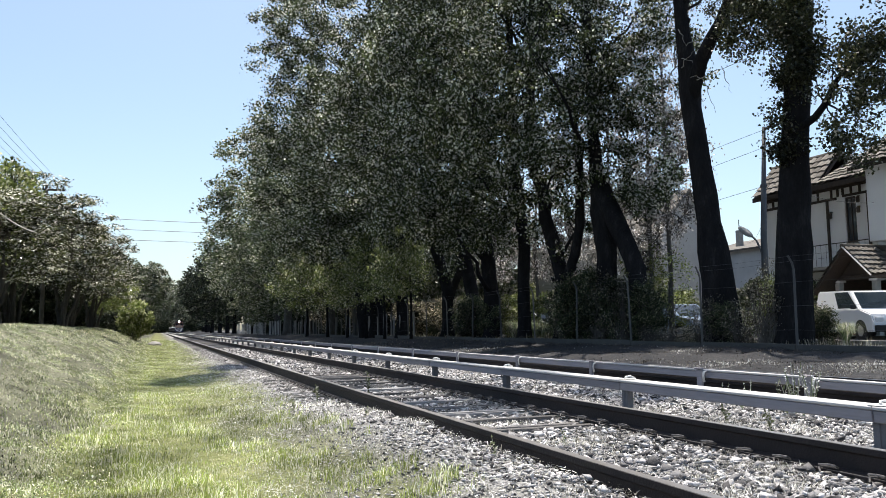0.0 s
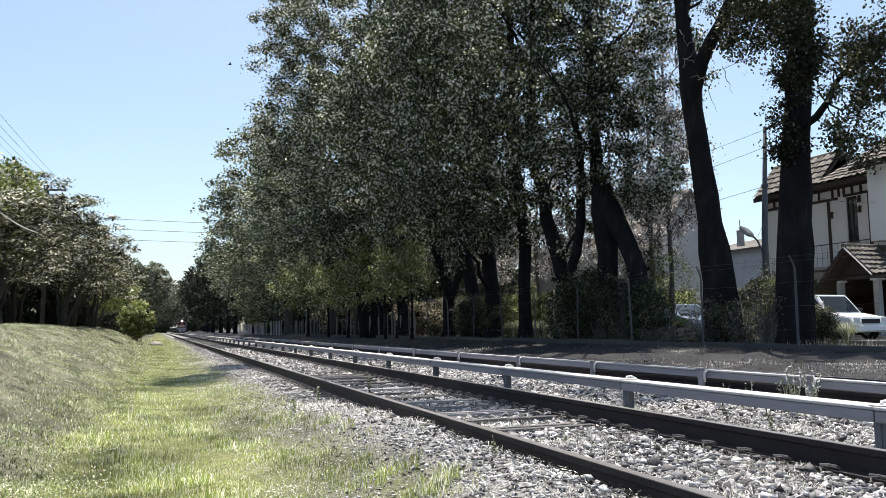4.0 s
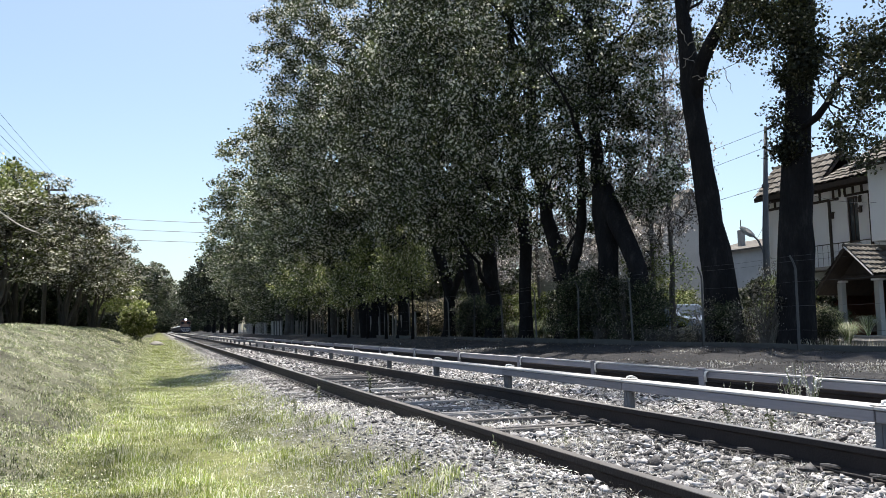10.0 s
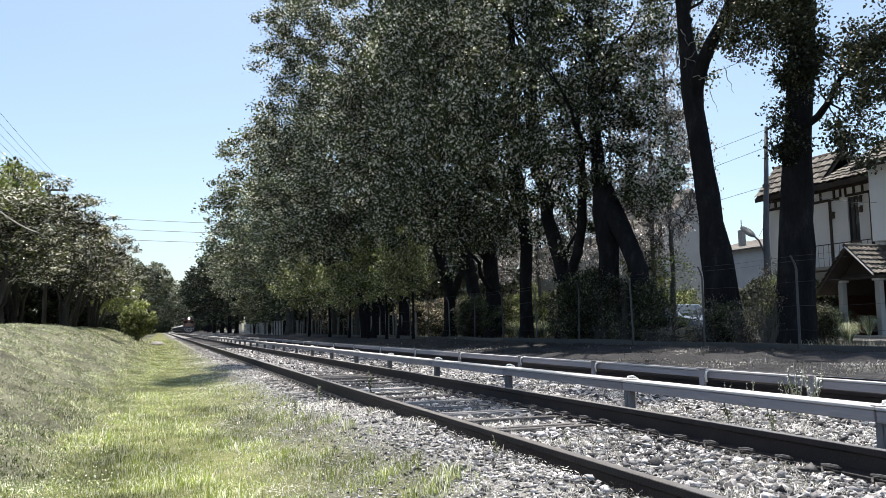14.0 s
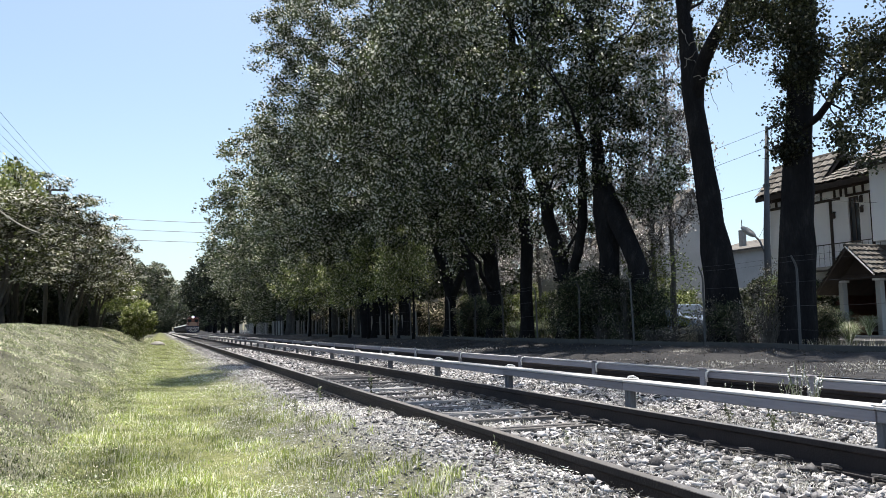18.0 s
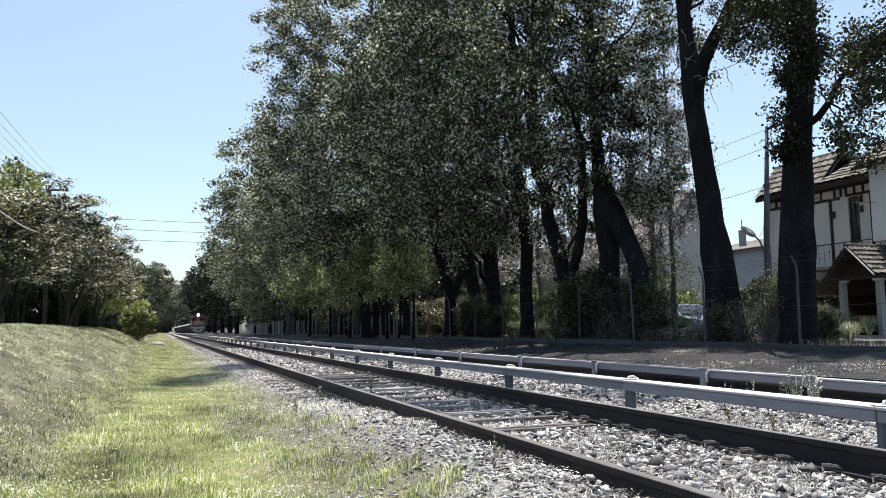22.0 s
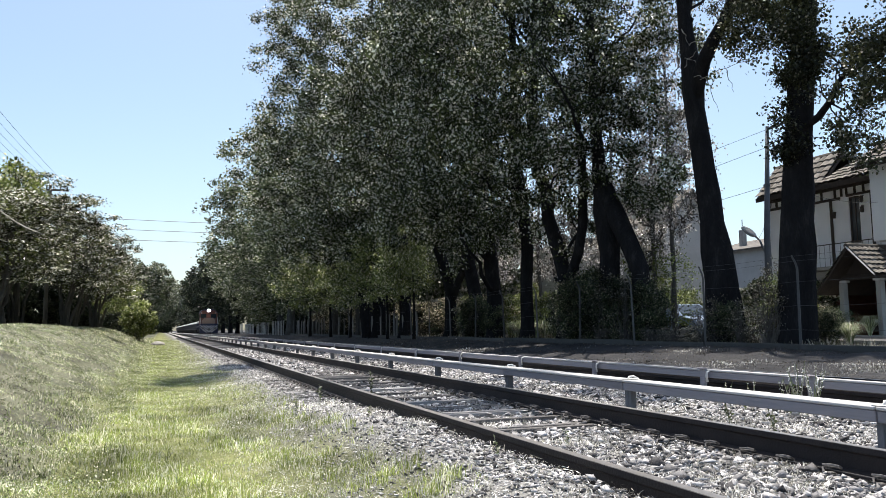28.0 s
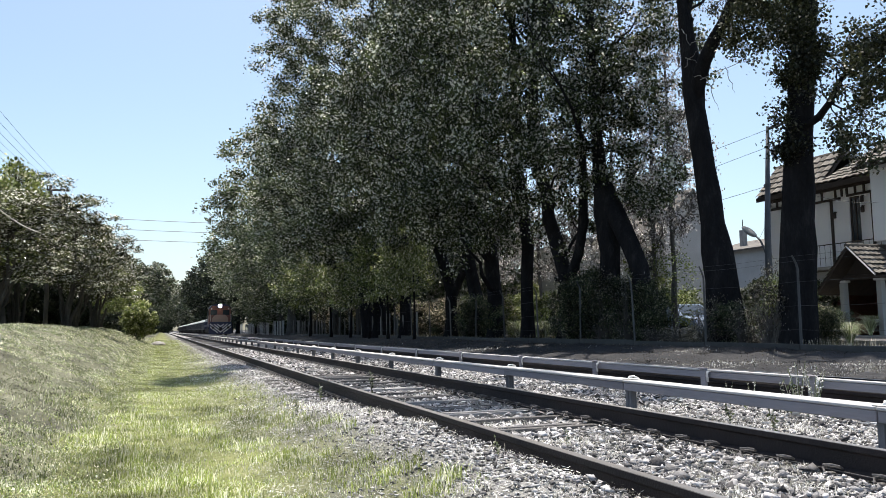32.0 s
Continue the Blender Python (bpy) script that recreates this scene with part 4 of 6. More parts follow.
        tube(bm, curve_pts((rnd.uniform(-0.3, 0.3) * rx, rnd.uniform(-0.3, 0.3) * ry, -0.1), e, 0.2, 5, rnd, 0.06 * h / 2), [0.022, 0.019, 0.016, 0.012, 0.008, 0.005], 5, False)
    tagged(part("brush", bm, M_BARK_GREY, s), kind="stuff")
    p = clump_points(c, rng.uniform(0.14, 0.26, clusters) * h * 0.5, per, rng)
    co, faces = leaf_quads(p, leaf[0], leaf[1], rng, 0.2)
    mesh_part("foliage", raw_mesh("foliage", co, faces), material, s)
    return s


def shrubs():
    b = shrub("shrub", "rounded yellow-green shrub at the end of the bank", 51, 1.15, 1.4, 3.2, 80, 90, (0.12, 0.2), M_LEAF_LIGHT, 9)
    set_at(b, -1.5, 62, -0.25)
    # undergrowth along the fence
    kinds = [shrub("undergrowth_shrub", "dark tangled undergrowth shrub behind the fence", 52 + i, 1.1, 1.5, 3.4, 80, 75, (0.055, 0.12), M_UNDER, 26, "undergrowth along the fence", 0.1) for i in range(2)]
    kinds.append(shrub("undergrowth_shrub", "thin reddish sapling with sparse leaves by the fence", 55, 0.9, 1.2, 3.8, 60, 40, (0.05, 0.11), M_LEAF_LIGHT, 24, "undergrowth along the fence", 0.1))
    kinds += [shrub("twiggy_bush", "brown twiggy bush with few dry leaves along the fence", 61 + i, 0.55, 1.1, 2.8, 70, 26, (0.035, 0.085), M_TWIGLEAF, 70, "undergrowth along the fence", -0.2) for i in range(2)]
    ivy = shrub("bramble_bush", "dense dark green bramble bush against the fence", 65, 0.75, 1.1, 3.0, 110, 95, (0.05, 0.11), M_IVY, 30, "undergrowth along the fence", 0.0)
    set_at(ivy, 15.75, 25.6, GZ)
    for x, y, turn, w, h in ((15.8, 27.0, 60, 0.9, 0.95), (15.7, 24.2, 130, 0.8, 0.8), (15.8, 28.3, 200, 0.8, 0.85), (15.9, 22.7, 20, 0.7, 0.75), (15.8, 38.0, 80, 0.9, 0.8), (16.0, 36.4, 10, 0.7, 0.7), (17.4, 16.6, 160, 0.5, 0.38), (15.7, 18.6, 160, 0.6, 0.45)):
        put_copy(ivy, x, y, GZ, turn, (w, w, h))
    spots = [(16.8, 17.9, 30, 0.5, 0.9), (17.4, 18.6, 140, 0.45, 0.5), (15.5, 19.3, 0, 0.6, 0.5), (15.5, 18.7, 50, 0.6, 0.55), (15.45, 16.6, 190, 0.6, 0.8), (15.5, 23.4, 90, 0.7, 0.9), (15.5, 21.9, 10, 0.6, 0.25), (15.5, 24.9, 170, 1.0, 1.0), (15.5, 27.6, 30, 1.0, 0.9), (15.5, 20.9, 0, 0.7, 0.22), (15.5, 17.7, 100, 0.6, 0.5), (15.5, 38.4, 10, 1.3, 0.8), (16.2, 23.0, 0, 0.6, 0.9), (16.4, 26.6, 60, 1.05, 1.05), (16.6, 20.9, 0, 0.6, 0.2), (16.8, 28.0, 120, 1.0, 0.9), (17.6, 24.4, 30, 1.2, 1.0), (17.2, 17.4, 80, 0.6, 0.5),
             (16.9, 20.1, 200, 0.5, 0.2), (17.1, 19.2, 10, 0.7, 0.35), (16.7, 17.3, 150, 0.7, 0.6), (17.3, 27.0, 10, 0.8, 0.6), (17.3, 42.5, 100, 1, 0.75), (17.2, 39.5, 60, 1.0, 0.8), (17.4, 46, 30, 1.2, 0.8), (17.2, 52, 200, 1.3, 0.8), (17.3, 60, 80, 1.4, 0.9), (17.2, 69, 20, 1.5, 0.9), (17.0, 80, 120, 1.6, 1.0)]
    order = [4, 3, 3, 4, 3, 4, 3, 4, 3, 4, 3, 4, 3, 4, 0, 1, 2, 0, 1, 2, 2, 2, 2, 0, 1, 0, 1, 0, 1, 0, 1]
    seen = set()
    for (x, y, turn, w, h), k in zip(spots, order):
        if k not in seen:
            seen.add(k)
            kinds[k].matrix_basis = pose(x, y, GZ, 0, 0, turn) @ Matrix.Diagonal((w, w, h, 1))
        else:
            put_copy(kinds[k], x, y, GZ, turn, (w, w, h))


shrubs()


def street_trees():
    """Dark trees across the street and a hedge before it."""
    k = make_tree("street_tree", "dense dark street tree across the road", 36, [(0, 0, -0.2), (0, 0.05, 2.2), (0.1, 0.1, 5), (0.1, 0.1, 9)], 0.2,
                  [(0, 0, 6.5, 3.6, 3.8, 3.8, 1.0)], 150, 45, (0.28, 0.44), M_LEAF_FAR, M_BARK, 7, 3, group="street trees", twigs=10)
    for i, (y, s) in enumerate(((58, 0.9), (64, 1.1), (71, 1.15), (80, 1.2), (90, 1.3), (101, 1.3), (113, 1.4), (126, 1.5), (141, 1.5), (158, 1.6))):
        if i == 0:
            k.matrix_basis = pose(26.0, y, 0.25) @ Matrix.Scale(s, 4)
        else:
            put_copy(k, 26.0, y, 0.25, 50 * i, (s, s, s))
    h = shrub("hedge_shrub", "dense hedge shrub along the street, darkened for shade", 58, 0.9, 2.3, 3.0, 90, 44, (0.16, 0.28), M_LEAF_HEDGE, 8, "hedge along the street", 0.0)
    first = True
    for i, (y, s) in enumerate(((49, 0.8), (53, 0.9), (57, 1.1), (61, 1.2), (66, 1.2), (71.5, 1.3), (77.5, 1.3), (84, 1.4), (90.5, 1.4), (97, 1.5), (104, 1.5), (112, 1.6), (120, 1.6), (129, 1.7), (138, 1.8), (148, 1.9), (158, 2.0))):
        if first:
            h.matrix_basis = pose(17.9, y, 0.1) @ Matrix.Scale(s, 4)
            first = False
        else:
            put_copy(h, 17.9, y, 0.1, 180 * (i % 2), (s, s, s))
    for i, (x, y, s) in enumerate(((-9.5, 37, 0.9), (-9.8, 42, 1.0), (-9.2, 47, 1.0), (-8.6, 52, 1.0), (-8.0, 57, 1.0), (-7.6, 62, 1.1), (-7.0, 68, 1.1), (-7.2, 74, 1.2), (-7.5, 81, 1.3), (-7.6, 88, 1.4), (-7.8, 96, 1.5), (-8.5, 105, 1.6), (-9, 115, 1.7), (-4.5, 92, 1.0), (-4.0, 99, 1.1), (-3.6, 107, 1.2), (-3.4, 116, 1.3), (-3.4, 126, 1.4), (-4.2, 137, 1.5), (-4.5, 149, 1.6), (-4.8, 163, 1.7), (-5.0, 180, 1.9), (-5.2, 200, 2.1), (-5.0, 225, 2.3), (-4.5, 255, 2.5), (-4.0, 290, 2.7), (-30, 640, 7.0), (-4, 645, 7.0), (22, 640, 7.2), (48, 645, 7.2), (-4, 410, 2.6), (1.5, 415, 2.6), (14.5, 410, 2.6), (20, 415, 2.6))):
        put_copy(h, x, y, float(ground_z(x, y)) - 0.05, 90 if y > 400 else 20 * i, (s, s, s))
    q = shrub("street_shrub", "sunlit yellow-green shrub across the street", 57, 1.0, 1.6, 3.0, 70, 70, (0.09, 0.17), M_LEAF_LIGHT, 10, "shrubs across the street", 0.0)
    first = True
    for i, (x, y, s) in enumerate(((26.0, 33.5, 0.8), (26.3, 36.8, 1.1), (25.8, 40.5, 0.9), (26.2, 44, 1.2), (26.0, 48.5, 1.0), (26.3, 52.5, 1.3), (17.9, 34.0, 0.75), (17.8, 41, 0.8), (17.9, 45.5, 0.7), (17.6, 30.6, 0.7), (17.9, 37.4, 0.8), (17.8, 26.8, 0.6), (18.3, 38.8, 0.27), (18.3, 35.2, 0.28))):
        if first:
            q.matrix_basis = pose(x, y, 0.2) @ Matrix.Scale(s, 4)
            first = False
        else:
            put_copy(q, x, y, 0.2 if x > 20 else 0.1, 67 * i, (s, s, s))
    g = shrub("garden_shrub", "dark leafy garden shrub against the white house wall", 59, 0.8, 0.9, 2.6, 60, 80, (0.09, 0.17), M_LEAF_FAR, 8, "garden shrubs", 0.0)
    set_at(g, 27.2, 26.2, 0.1)
    for x, y, s in ((27.0, 27.9, 0.9), (26.9, 29.4, 1.1), (27.3, 25.2, 0.55)):
        put_copy(g, x, y, 0.1, 70 * x, (s, s, s))


street_trees()


# ---------------------------------------------------------------- fence
def fence():
    f = thing("fence", "old bent concrete post and wire fence on a low plinth", "fence", at=(15, 0, 0.1))
    bm = bmesh.new()
    tube(bm, [(0, 0, -0.3), (0, 0, 1.0), (0, 0, 2.02), (-0.04, 0, 2.16), (-0.15, 0, 2.36)], [0.044, 0.040, 0.036, 0.033, 0.028], 4, True)
    me = bpy.data.meshes.new("fence_post")
    bm.to_mesh(me)
    bm.free()
    bm = a_box(-0.05, 0.05, -1.75, 1.75, -0.3, 0.16, 0.01)
    for v in bm.verts:
        v.co.z += 0.01 * noise.noise(v.co)
    slab = bpy.data.meshes.new("plinth_slab")
    bm.to_mesh(slab)
    bm.free()
    ys = [7.9, 11.5, 15.1, 18.69, 22.3, 25.9, 29.4, 32.8, 36.3, 39.9, 43.4] + [47 + 3.5 * k for k in range(15)]
    rnd = random.Random(9)
    for a, b in zip(ys, ys[1:]):
        mesh_part("fence_post", me, M_FENCE, f, at=pose(0, a, 0, rnd.uniform(-1.5, 1.5), rnd.uniform(-2, 2), rnd.uniform(-8, 8)))
        mesh_part("plinth_slab", slab, M_PLINTH, f, at=pose(0, (a + b) / 2, rnd.uniform(-0.03, 0.02)) @ Matrix.Diagonal((1, (b - a) / 3.5 * 0.985, 1, 1)))
    for x, z in ((-0.05, 0.5), (-0.05, 1.1), (-0.05, 1.7), (-0.08, 2.22), (-0.15, 2.34)):
        pts = []
        for a, b in zip(ys, ys[1:]):
            pts += [(x, a, z), (x, (a + b) / 2, z - 0.03)]
        part("strand", tube(bmesh.new(), pts, 0.003, 4, False), M_WIRE, f, "rusty fence wire")
    # pale upright pales farther on
    p = thing("post_fence", "row of pale concrete fence posts beneath the far trees", "fence", at=(14.6, 0, 0.0))
    me = bpy.data.meshes.new("post")
    bm = a_box(-0.04, 0.04, -0.06, 0.06, -0.3, 1.9, 0.01)
    bm.to_mesh(me)
    bm.free()
    for k in range(40):
        if k % 13 in (8, 9):
            continue
        mesh_part("post", me, M_PALE, p, at=pose(rnd.uniform(-0.02, 0.02), 99 + k * 1.45, rnd.uniform(-0.06, 0.05), rnd.uniform(-1, 1), 0, 0))
    grey = bpy.data.meshes.new("post")
    bm = a_box(-0.045, 0.045, -0.07, 0.07, -0.3, 1.75, 0.01)
    bm.to_mesh(grey)
    bm.free()
    y = 46.0
    while y < 98.0:
        mesh_part("post", grey, M_CONCRETE if rnd.random() < 0.6 else M_PALE, p, at=pose(0.5 + rnd.uniform(-0.1, 0.1), y, 0.1 + rnd.uniform(-0.25, 0.05), rnd.uniform(-2, 2), rnd.uniform(-2, 2), 0))
        y += rnd.choice((0.9, 1.1, 1.3, 2.4))
    for z in (0.5, 1.1, 1.7):
        part("strand", tube(bmesh.new(), [(0.05, 98.5, z), (0.05, 128, z), (0.05, 157, z)], 0.004, 4, False), M_WIRE, p, "rusty fence wire")


fence()


# ---------------------------------------------------------------- street
def street():
    r = part("road", a_box(18.8, 24.7, -200, 420, 0.0, 0.17), M_ASPHALT)
    tagged(r, "dark asphalt street behind the poplars", "road", kind="structure")
    for x in (18.5, 24.6):
        k = part("kerb", a_box(x, x + 0.3, -200, 420, 0.0, 0.27, 0.02), M_CONCRETE)
        tagged(k, "worn concrete kerb along the street", "kerb", kind="structure")
    k = part("pavement", a_box(24.9, 26.6, -200, 420, 0.0, 0.265), M_CONCRETE)
    tagged(k, "plain concrete pavement before the houses", "pavement", kind="structure")


street()


# ---------------------------------------------------------------- houses
def tile_mesh(name, w, length):
    """A curved roof tile, its length along +y, laid with a small rise."""
    bm = bmesh.new()
    rows = []
    for y, lift in ((0, 0.055), (length, 0.0)):
        row = [bm.verts.new((-w / 2 + w * k / 5, y, lift + 0.045 * math.sin(math.pi * k / 5))) for k in range(6)]
        rows.append(row)
    for k in range(5):
        bm.faces.new((rows[0][k], rows[0][k + 1], rows[1][k + 1], rows[1][k]))
    low = [bm.verts.new((v.co.x, 0, v.co.z - 0.022)) for v in rows[0]]
    for k in range(5):
        bm.faces.new((low[k], low[k + 1], rows[0][k + 1], rows[0][k]))
    me = bpy.data.meshes.new(name)
    bm.to_mesh(me)
    bm.free()
    return me


def tile_slope(roof, tile, origin, along, up, cols, rows, w, pitch, rnd):
    """Tiles in courses: origin at the eave, along the eave, up the slope (unit vectors)."""
    along, up = Vector(along).normalized(), Vector(up).normalized()
    nrm = along.cross(up)
    for r in range(rows):
        for c in range(cols):
            o = Vector(origin) + along * (w * (c + 0.5)) + up * (pitch * r) + nrm * (0.012 + rnd.uniform(-0.008, 0.008))
            m = Matrix((( along.x, up.x, nrm.x, o.x), (along.y, up.y, nrm.y, o.y), (along.z, up.z, nrm.z, o.z), (0, 0, 0, 1)))
            mesh_part("tile", tile, M_TILE, roof, at=m @ pose(0, 0, 0, 0, 0, rnd.uniform(-1.5, 1.5)))


def quad_slab(pts, thick):
    """A slab under four corner points."""
    bm = bmesh.new()
    top = [bm.verts.new(p) for p in pts]
    low = [bm.verts.new((p[0], p[1], p[2] - thick)) for p in pts]
    bm.faces.new(top)
    bm.faces.new(low[::-1])
    for i in range(4):
        bm.faces.new((top[i], low[i], low[(i + 1) % 4], top[(i + 1) % 4]))
    bmesh.ops.recalc_face_normals(bm, faces=bm.faces)
    return bm


def wall_with_holes(x0, x1, y0, y1, z0, z1, holes):
    """A wall whose face is in y and z, with through openings (ya, yb, za, zb)."""
    bm = bmesh.new()
    ys = sorted({y0, y1, *[h[0] for h in holes], *[h[1] for h in holes]})
    zs = sorted({z0, z1, *[h[2] for h in holes], *[h[3] for h in holes]})
    for a, b in zip(ys, ys[1:]):
        for c, d in zip(zs, zs[1:]):
            if any(h[0] <= a and b <= h[1] and h[2] <= c and d <= h[3] for h in holes):
                continue
            box(bm, x0, x1, a, b, c, d)
    bmesh.ops.remove_doubles(bm, verts=bm.verts, dist=1e-4)
    return bm


def window(parent, x, y0, y1, z0, z1, material=None, bars=1):
    w = part("window", wall_with_holes(x, x + 0.07, y0, y1, z0, z1, [(y0 + 0.07, y1 - 0.07, z0 + 0.07, z1 - 0.07)]), material or M_TIMBER, parent, "dark framed window")
    part("pane", a_box(x + 0.03, x + 0.045, y0 + 0.07, y1 - 0.07, z0 + 0.07, z1 - 0.07), M_GLASS, w)
    for k in range(bars):
        yy = y0 + (y1 - y0) * (k + 1) / (bars + 1)
        part("glazing_bar", a_box(x + 0.01, x + 0.06, yy - 0.02, yy + 0.02, z0 + 0.07, z1 - 0.07), material or M_TIMBER, w)
    part("sill", a_box(x - 0.08, x + 0.02, y0 - 0.06, y1 + 0.06, z0 - 0.06, z0), M_CONCRETE, w)
    return w


def timbered_house():
    rnd = random.Random(17)
    h = thing("house", "white two-storey house with dark half-timbering and tiled roofs", "house", at=(0, 0, 0))
    g = 0.1
    holes = [(24.50, 25.06, 4.2, 6.2), (27.5, 28.5, 1.2, 2.4), (21.3, 27.1, 0.1, 2.5)]
    part("wall", wall_with_holes(28.0, 28.25, 21.0, 29.7, g, 7.15, holes), M_WHITE, h, "white stucco front wall")
    part("wall", a_box(28.25, 36, 29.45, 29.7, g, 7.15), M_WHITE, h)
    part("wall", a_box(28.25, 36, 21.0, 21.25, g, 7.15), M_WHITE, h)
    part("wall", a_box(35.75, 36, 21.25, 29.45, g, 7.15), M_WHITE, h)
    part("wall", a_box(26.4, 27.995, 19.6, 22.55, 3.95, 7.1), M_WHITE, h, "white projecting bay")
    part("balcony_slab", a_box(26.9, 28.0, 22.56, 27.6, 3.05, 3.18), M_CONCRETE, h)
    window(h, 28.06, 24.50, 25.06, 4.2, 6.2)
    window(h, 28.06, 27.5, 28.5, 1.2, 2.4)
    # timbers stand proud of the stucco
    def beam(y0, y1, z0, z1):
        part("timber", a_box(27.93, 28.0 - 0.002, y0, y1, z0, z1, 0.006), M_TIMBER, h, "dark stained beam")
    beam(23.78, 29.7, 6.62, 6.76)
    beam(25.45, 28.6, 6.16, 6.27)
    beam(23.9, 25.12, 6.22, 6.32)
    beam(28.62, 29.7, 6.24, 6.36)
    for y in (25.32, 25.66, 26.40, 27.0, 27.6, 28.2):
        beam(y, y + 0.09, 6.275, 6.618)
    for y in (24.18, 24.62, 25.05):
        beam(y, y + 0.09, 6.325, 6.618)
    for y in (28.70, 29.10, 29.58):
        beam(y, y + 0.11, 6.365, 6.618)
        beam(y, y + 0.11, 6.765, 7.14)
    beam(25.90, 26.02, 3.3, 6.158)
    beam(23.80, 23.92, 3.3, 6.218)
    for y, z in ((25.66, 5.35), (24.20, 5.42), (24.20, 5.86)):
        lamp = part("wall_lamp", a_box(27.80, 27.93, y, y + 0.14, z, z + 0.26, 0.03), M_TIMBER, h, "dark iron wall lantern")
        part("bracket", a_box(27.84, 27.995, y + 0.055, y + 0.085, z + 0.26, z + 0.30), M_TIMBER, lamp)
    # main roof: slope down towards the railway, and a lower roof beside it
    tile = tile_mesh("roof_tile", 0.36, 0.46)
    roof = part("roof", quad_slab([(27.1, 20.6, 6.80), (27.1, 25.8, 6.80), (32.0, 25.8, 9.43), (32.0, 20.6, 9.43)], 0.16), M_TIMBER, h, "tiled roof slope over dark eaves")
    part("roof_back", quad_slab([(36.9, 20.6, 6.80), (32.0, 20.6, 9.43), (32.0, 25.8, 9.43), (36.9, 25.8, 6.80)], 0.16), M_TILE, h)
    for y in (25.6, 21.05):
        part("gable", prism(bmesh.new(), [(28.1, 7.15), (35.9, 7.15), (32, 9.25)], y, y + 0.14, "y"), M_WHITE, h)
    tile_slope(roof, tile, (27.05, 25.85, 6.82), (0, -1, 0), Vector((4.9, 0, 2.63)).normalized(), 14, 12, 0.365, 0.43, rnd)
    part("ridge", tube(bmesh.new(), [(32.0, 20.5, 9.46), (32.0, 25.9, 9.46)], 0.14, 8), M_TILE, h, "clay ridge tiles")
    part("fascia", a_box(27.04, 27.10, 20.6, 25.85, 6.58, 6.78), M_TIMBER, h)
    low = part("low_roof", quad_slab([(27.40, 25.82, 6.90), (27.40, 29.85, 6.90), (28.75, 29.85, 8.42), (28.75, 25.82, 8.42)], 0.16), M_TIMBER, h, "steep tiled roof slope over dark eaves")
    part("low_roof_back", quad_slab([(36.3, 25.82, 7.0), (28.75, 25.82, 8.42), (28.75, 29.85, 8.42), (36.3, 29.85, 7.0)], 0.16), M_TILE, h)
    part("gable", prism(bmesh.new(), [(28.05, 7.15), (35.7, 7.12), (28.75, 8.24)], 29.5, 29.64, "y"), M_WHITE, h)
    tile_slope(low, tile, (27.36, 29.88, 6.92), (0, -1, 0), Vector((1.35, 0, 1.52)).normalized(), 11, 5, 0.365, 0.40, rnd)
    part("ridge", tube(bmesh.new(), [(28.75, 25.8, 8.45), (28.75, 29.9, 8.45)], 0.12, 8), M_TILE, h, "clay ridge tiles")
    part("fascia", a_box(27.34, 27.40, 25.86, 29.85, 6.68, 6.88), M_TIMBER, h)
    part("soffit", a_box(27.40, 28.0, 25.86, 29.85, 6.77, 6.79), M_TIMBER, h)
    bay = part("bay_roof", quad_slab([(25.9, 19.2, 6.95), (25.9, 22.95, 6.95), (28.0, 22.6, 8.3), (28.0, 19.2, 8.3)], 0.14), M_TIMBER, h, "small tiled hip over the bay")
    tile_slope(bay, tile, (25.86, 22.9, 6.97), (0, -1, 0), Vector((2.1, 0, 1.35)).normalized(), 10, 5, 0.365, 0.43, rnd)
    # chimney-like post on the corner and gutter pipe
    part("downpipe", tube(bmesh.new(), [(27.88, 29.66, g), (27.88, 29.66, 6.2)], 0.05, 8), M_POLE, h)

    rail = part("balcony_rail", tube(bmesh.new(), [(26.95, 22.6, 4.12), (26.95, 27.6, 4.12)], 0.022, 6), M_TIMBER, h, "thin dark iron railing")
    for k in range(18):
        part("baluster", tube(bmesh.new(), [(26.95, 22.7 + 0.28 * k, 3.18), (26.95, 22.7 + 0.28 * k, 4.12)], 0.010, 4), M_TIMBER, rail)
    # porch in front
    p = thing("porch", "dark timbered porch with a tiled gable and pale pillars", "porch", at=(0, 0, 0))
    for y in (23.66, 21.95):
        c = part("pillar", a_box(25.75, 26.0, y - 0.11, y + 0.11, 0.1, 2.37, 0.015), M_GREYWALL, p, "pale square pillar")
        part("pillar_cap", a_box(25.70, 26.05, y - 0.18, y + 0.18, 2.37, 2.45, 0.01), M_PALE, c)
    part("beam", a_box(25.7, 26.05, 21.2, 24.1, 2.45, 2.62, 0.01), M_TIMBER, p)
    bm = prism(bmesh.new(), [(21.56, 2.63), (23.45, 2.63), (22.6, 3.55)], 25.75, 25.9, "x")
    part("gable", bm, M_TIMBER, p, "dark shaded gable boarding")
    left = part("roof_slope", quad_slab([(25.0, 24.15, 2.0), (28.0 - 0.01, 24.15, 2.0), (28.0 - 0.01, 22.6, 3.70), (25.0, 22.6, 3.70)], 0.12), M_TIMBER, p)
    right = part("roof_slope", quad_slab([(25.0, 21.4, 2.55), (25.0, 22.6, 3.70), (28.0 - 0.01, 22.6, 3.70), (28.0 - 0.01, 21.4, 2.55)], 0.12), M_TIMBER, p)
    small = tile_mesh("porch_tile", 0.25, 0.30)
    tile_slope(right, small, (24.97, 21.37, 2.56), (1, 0, 0), (0, 1.2, 1.15), 12, 6, 0.25, 0.275, rnd)
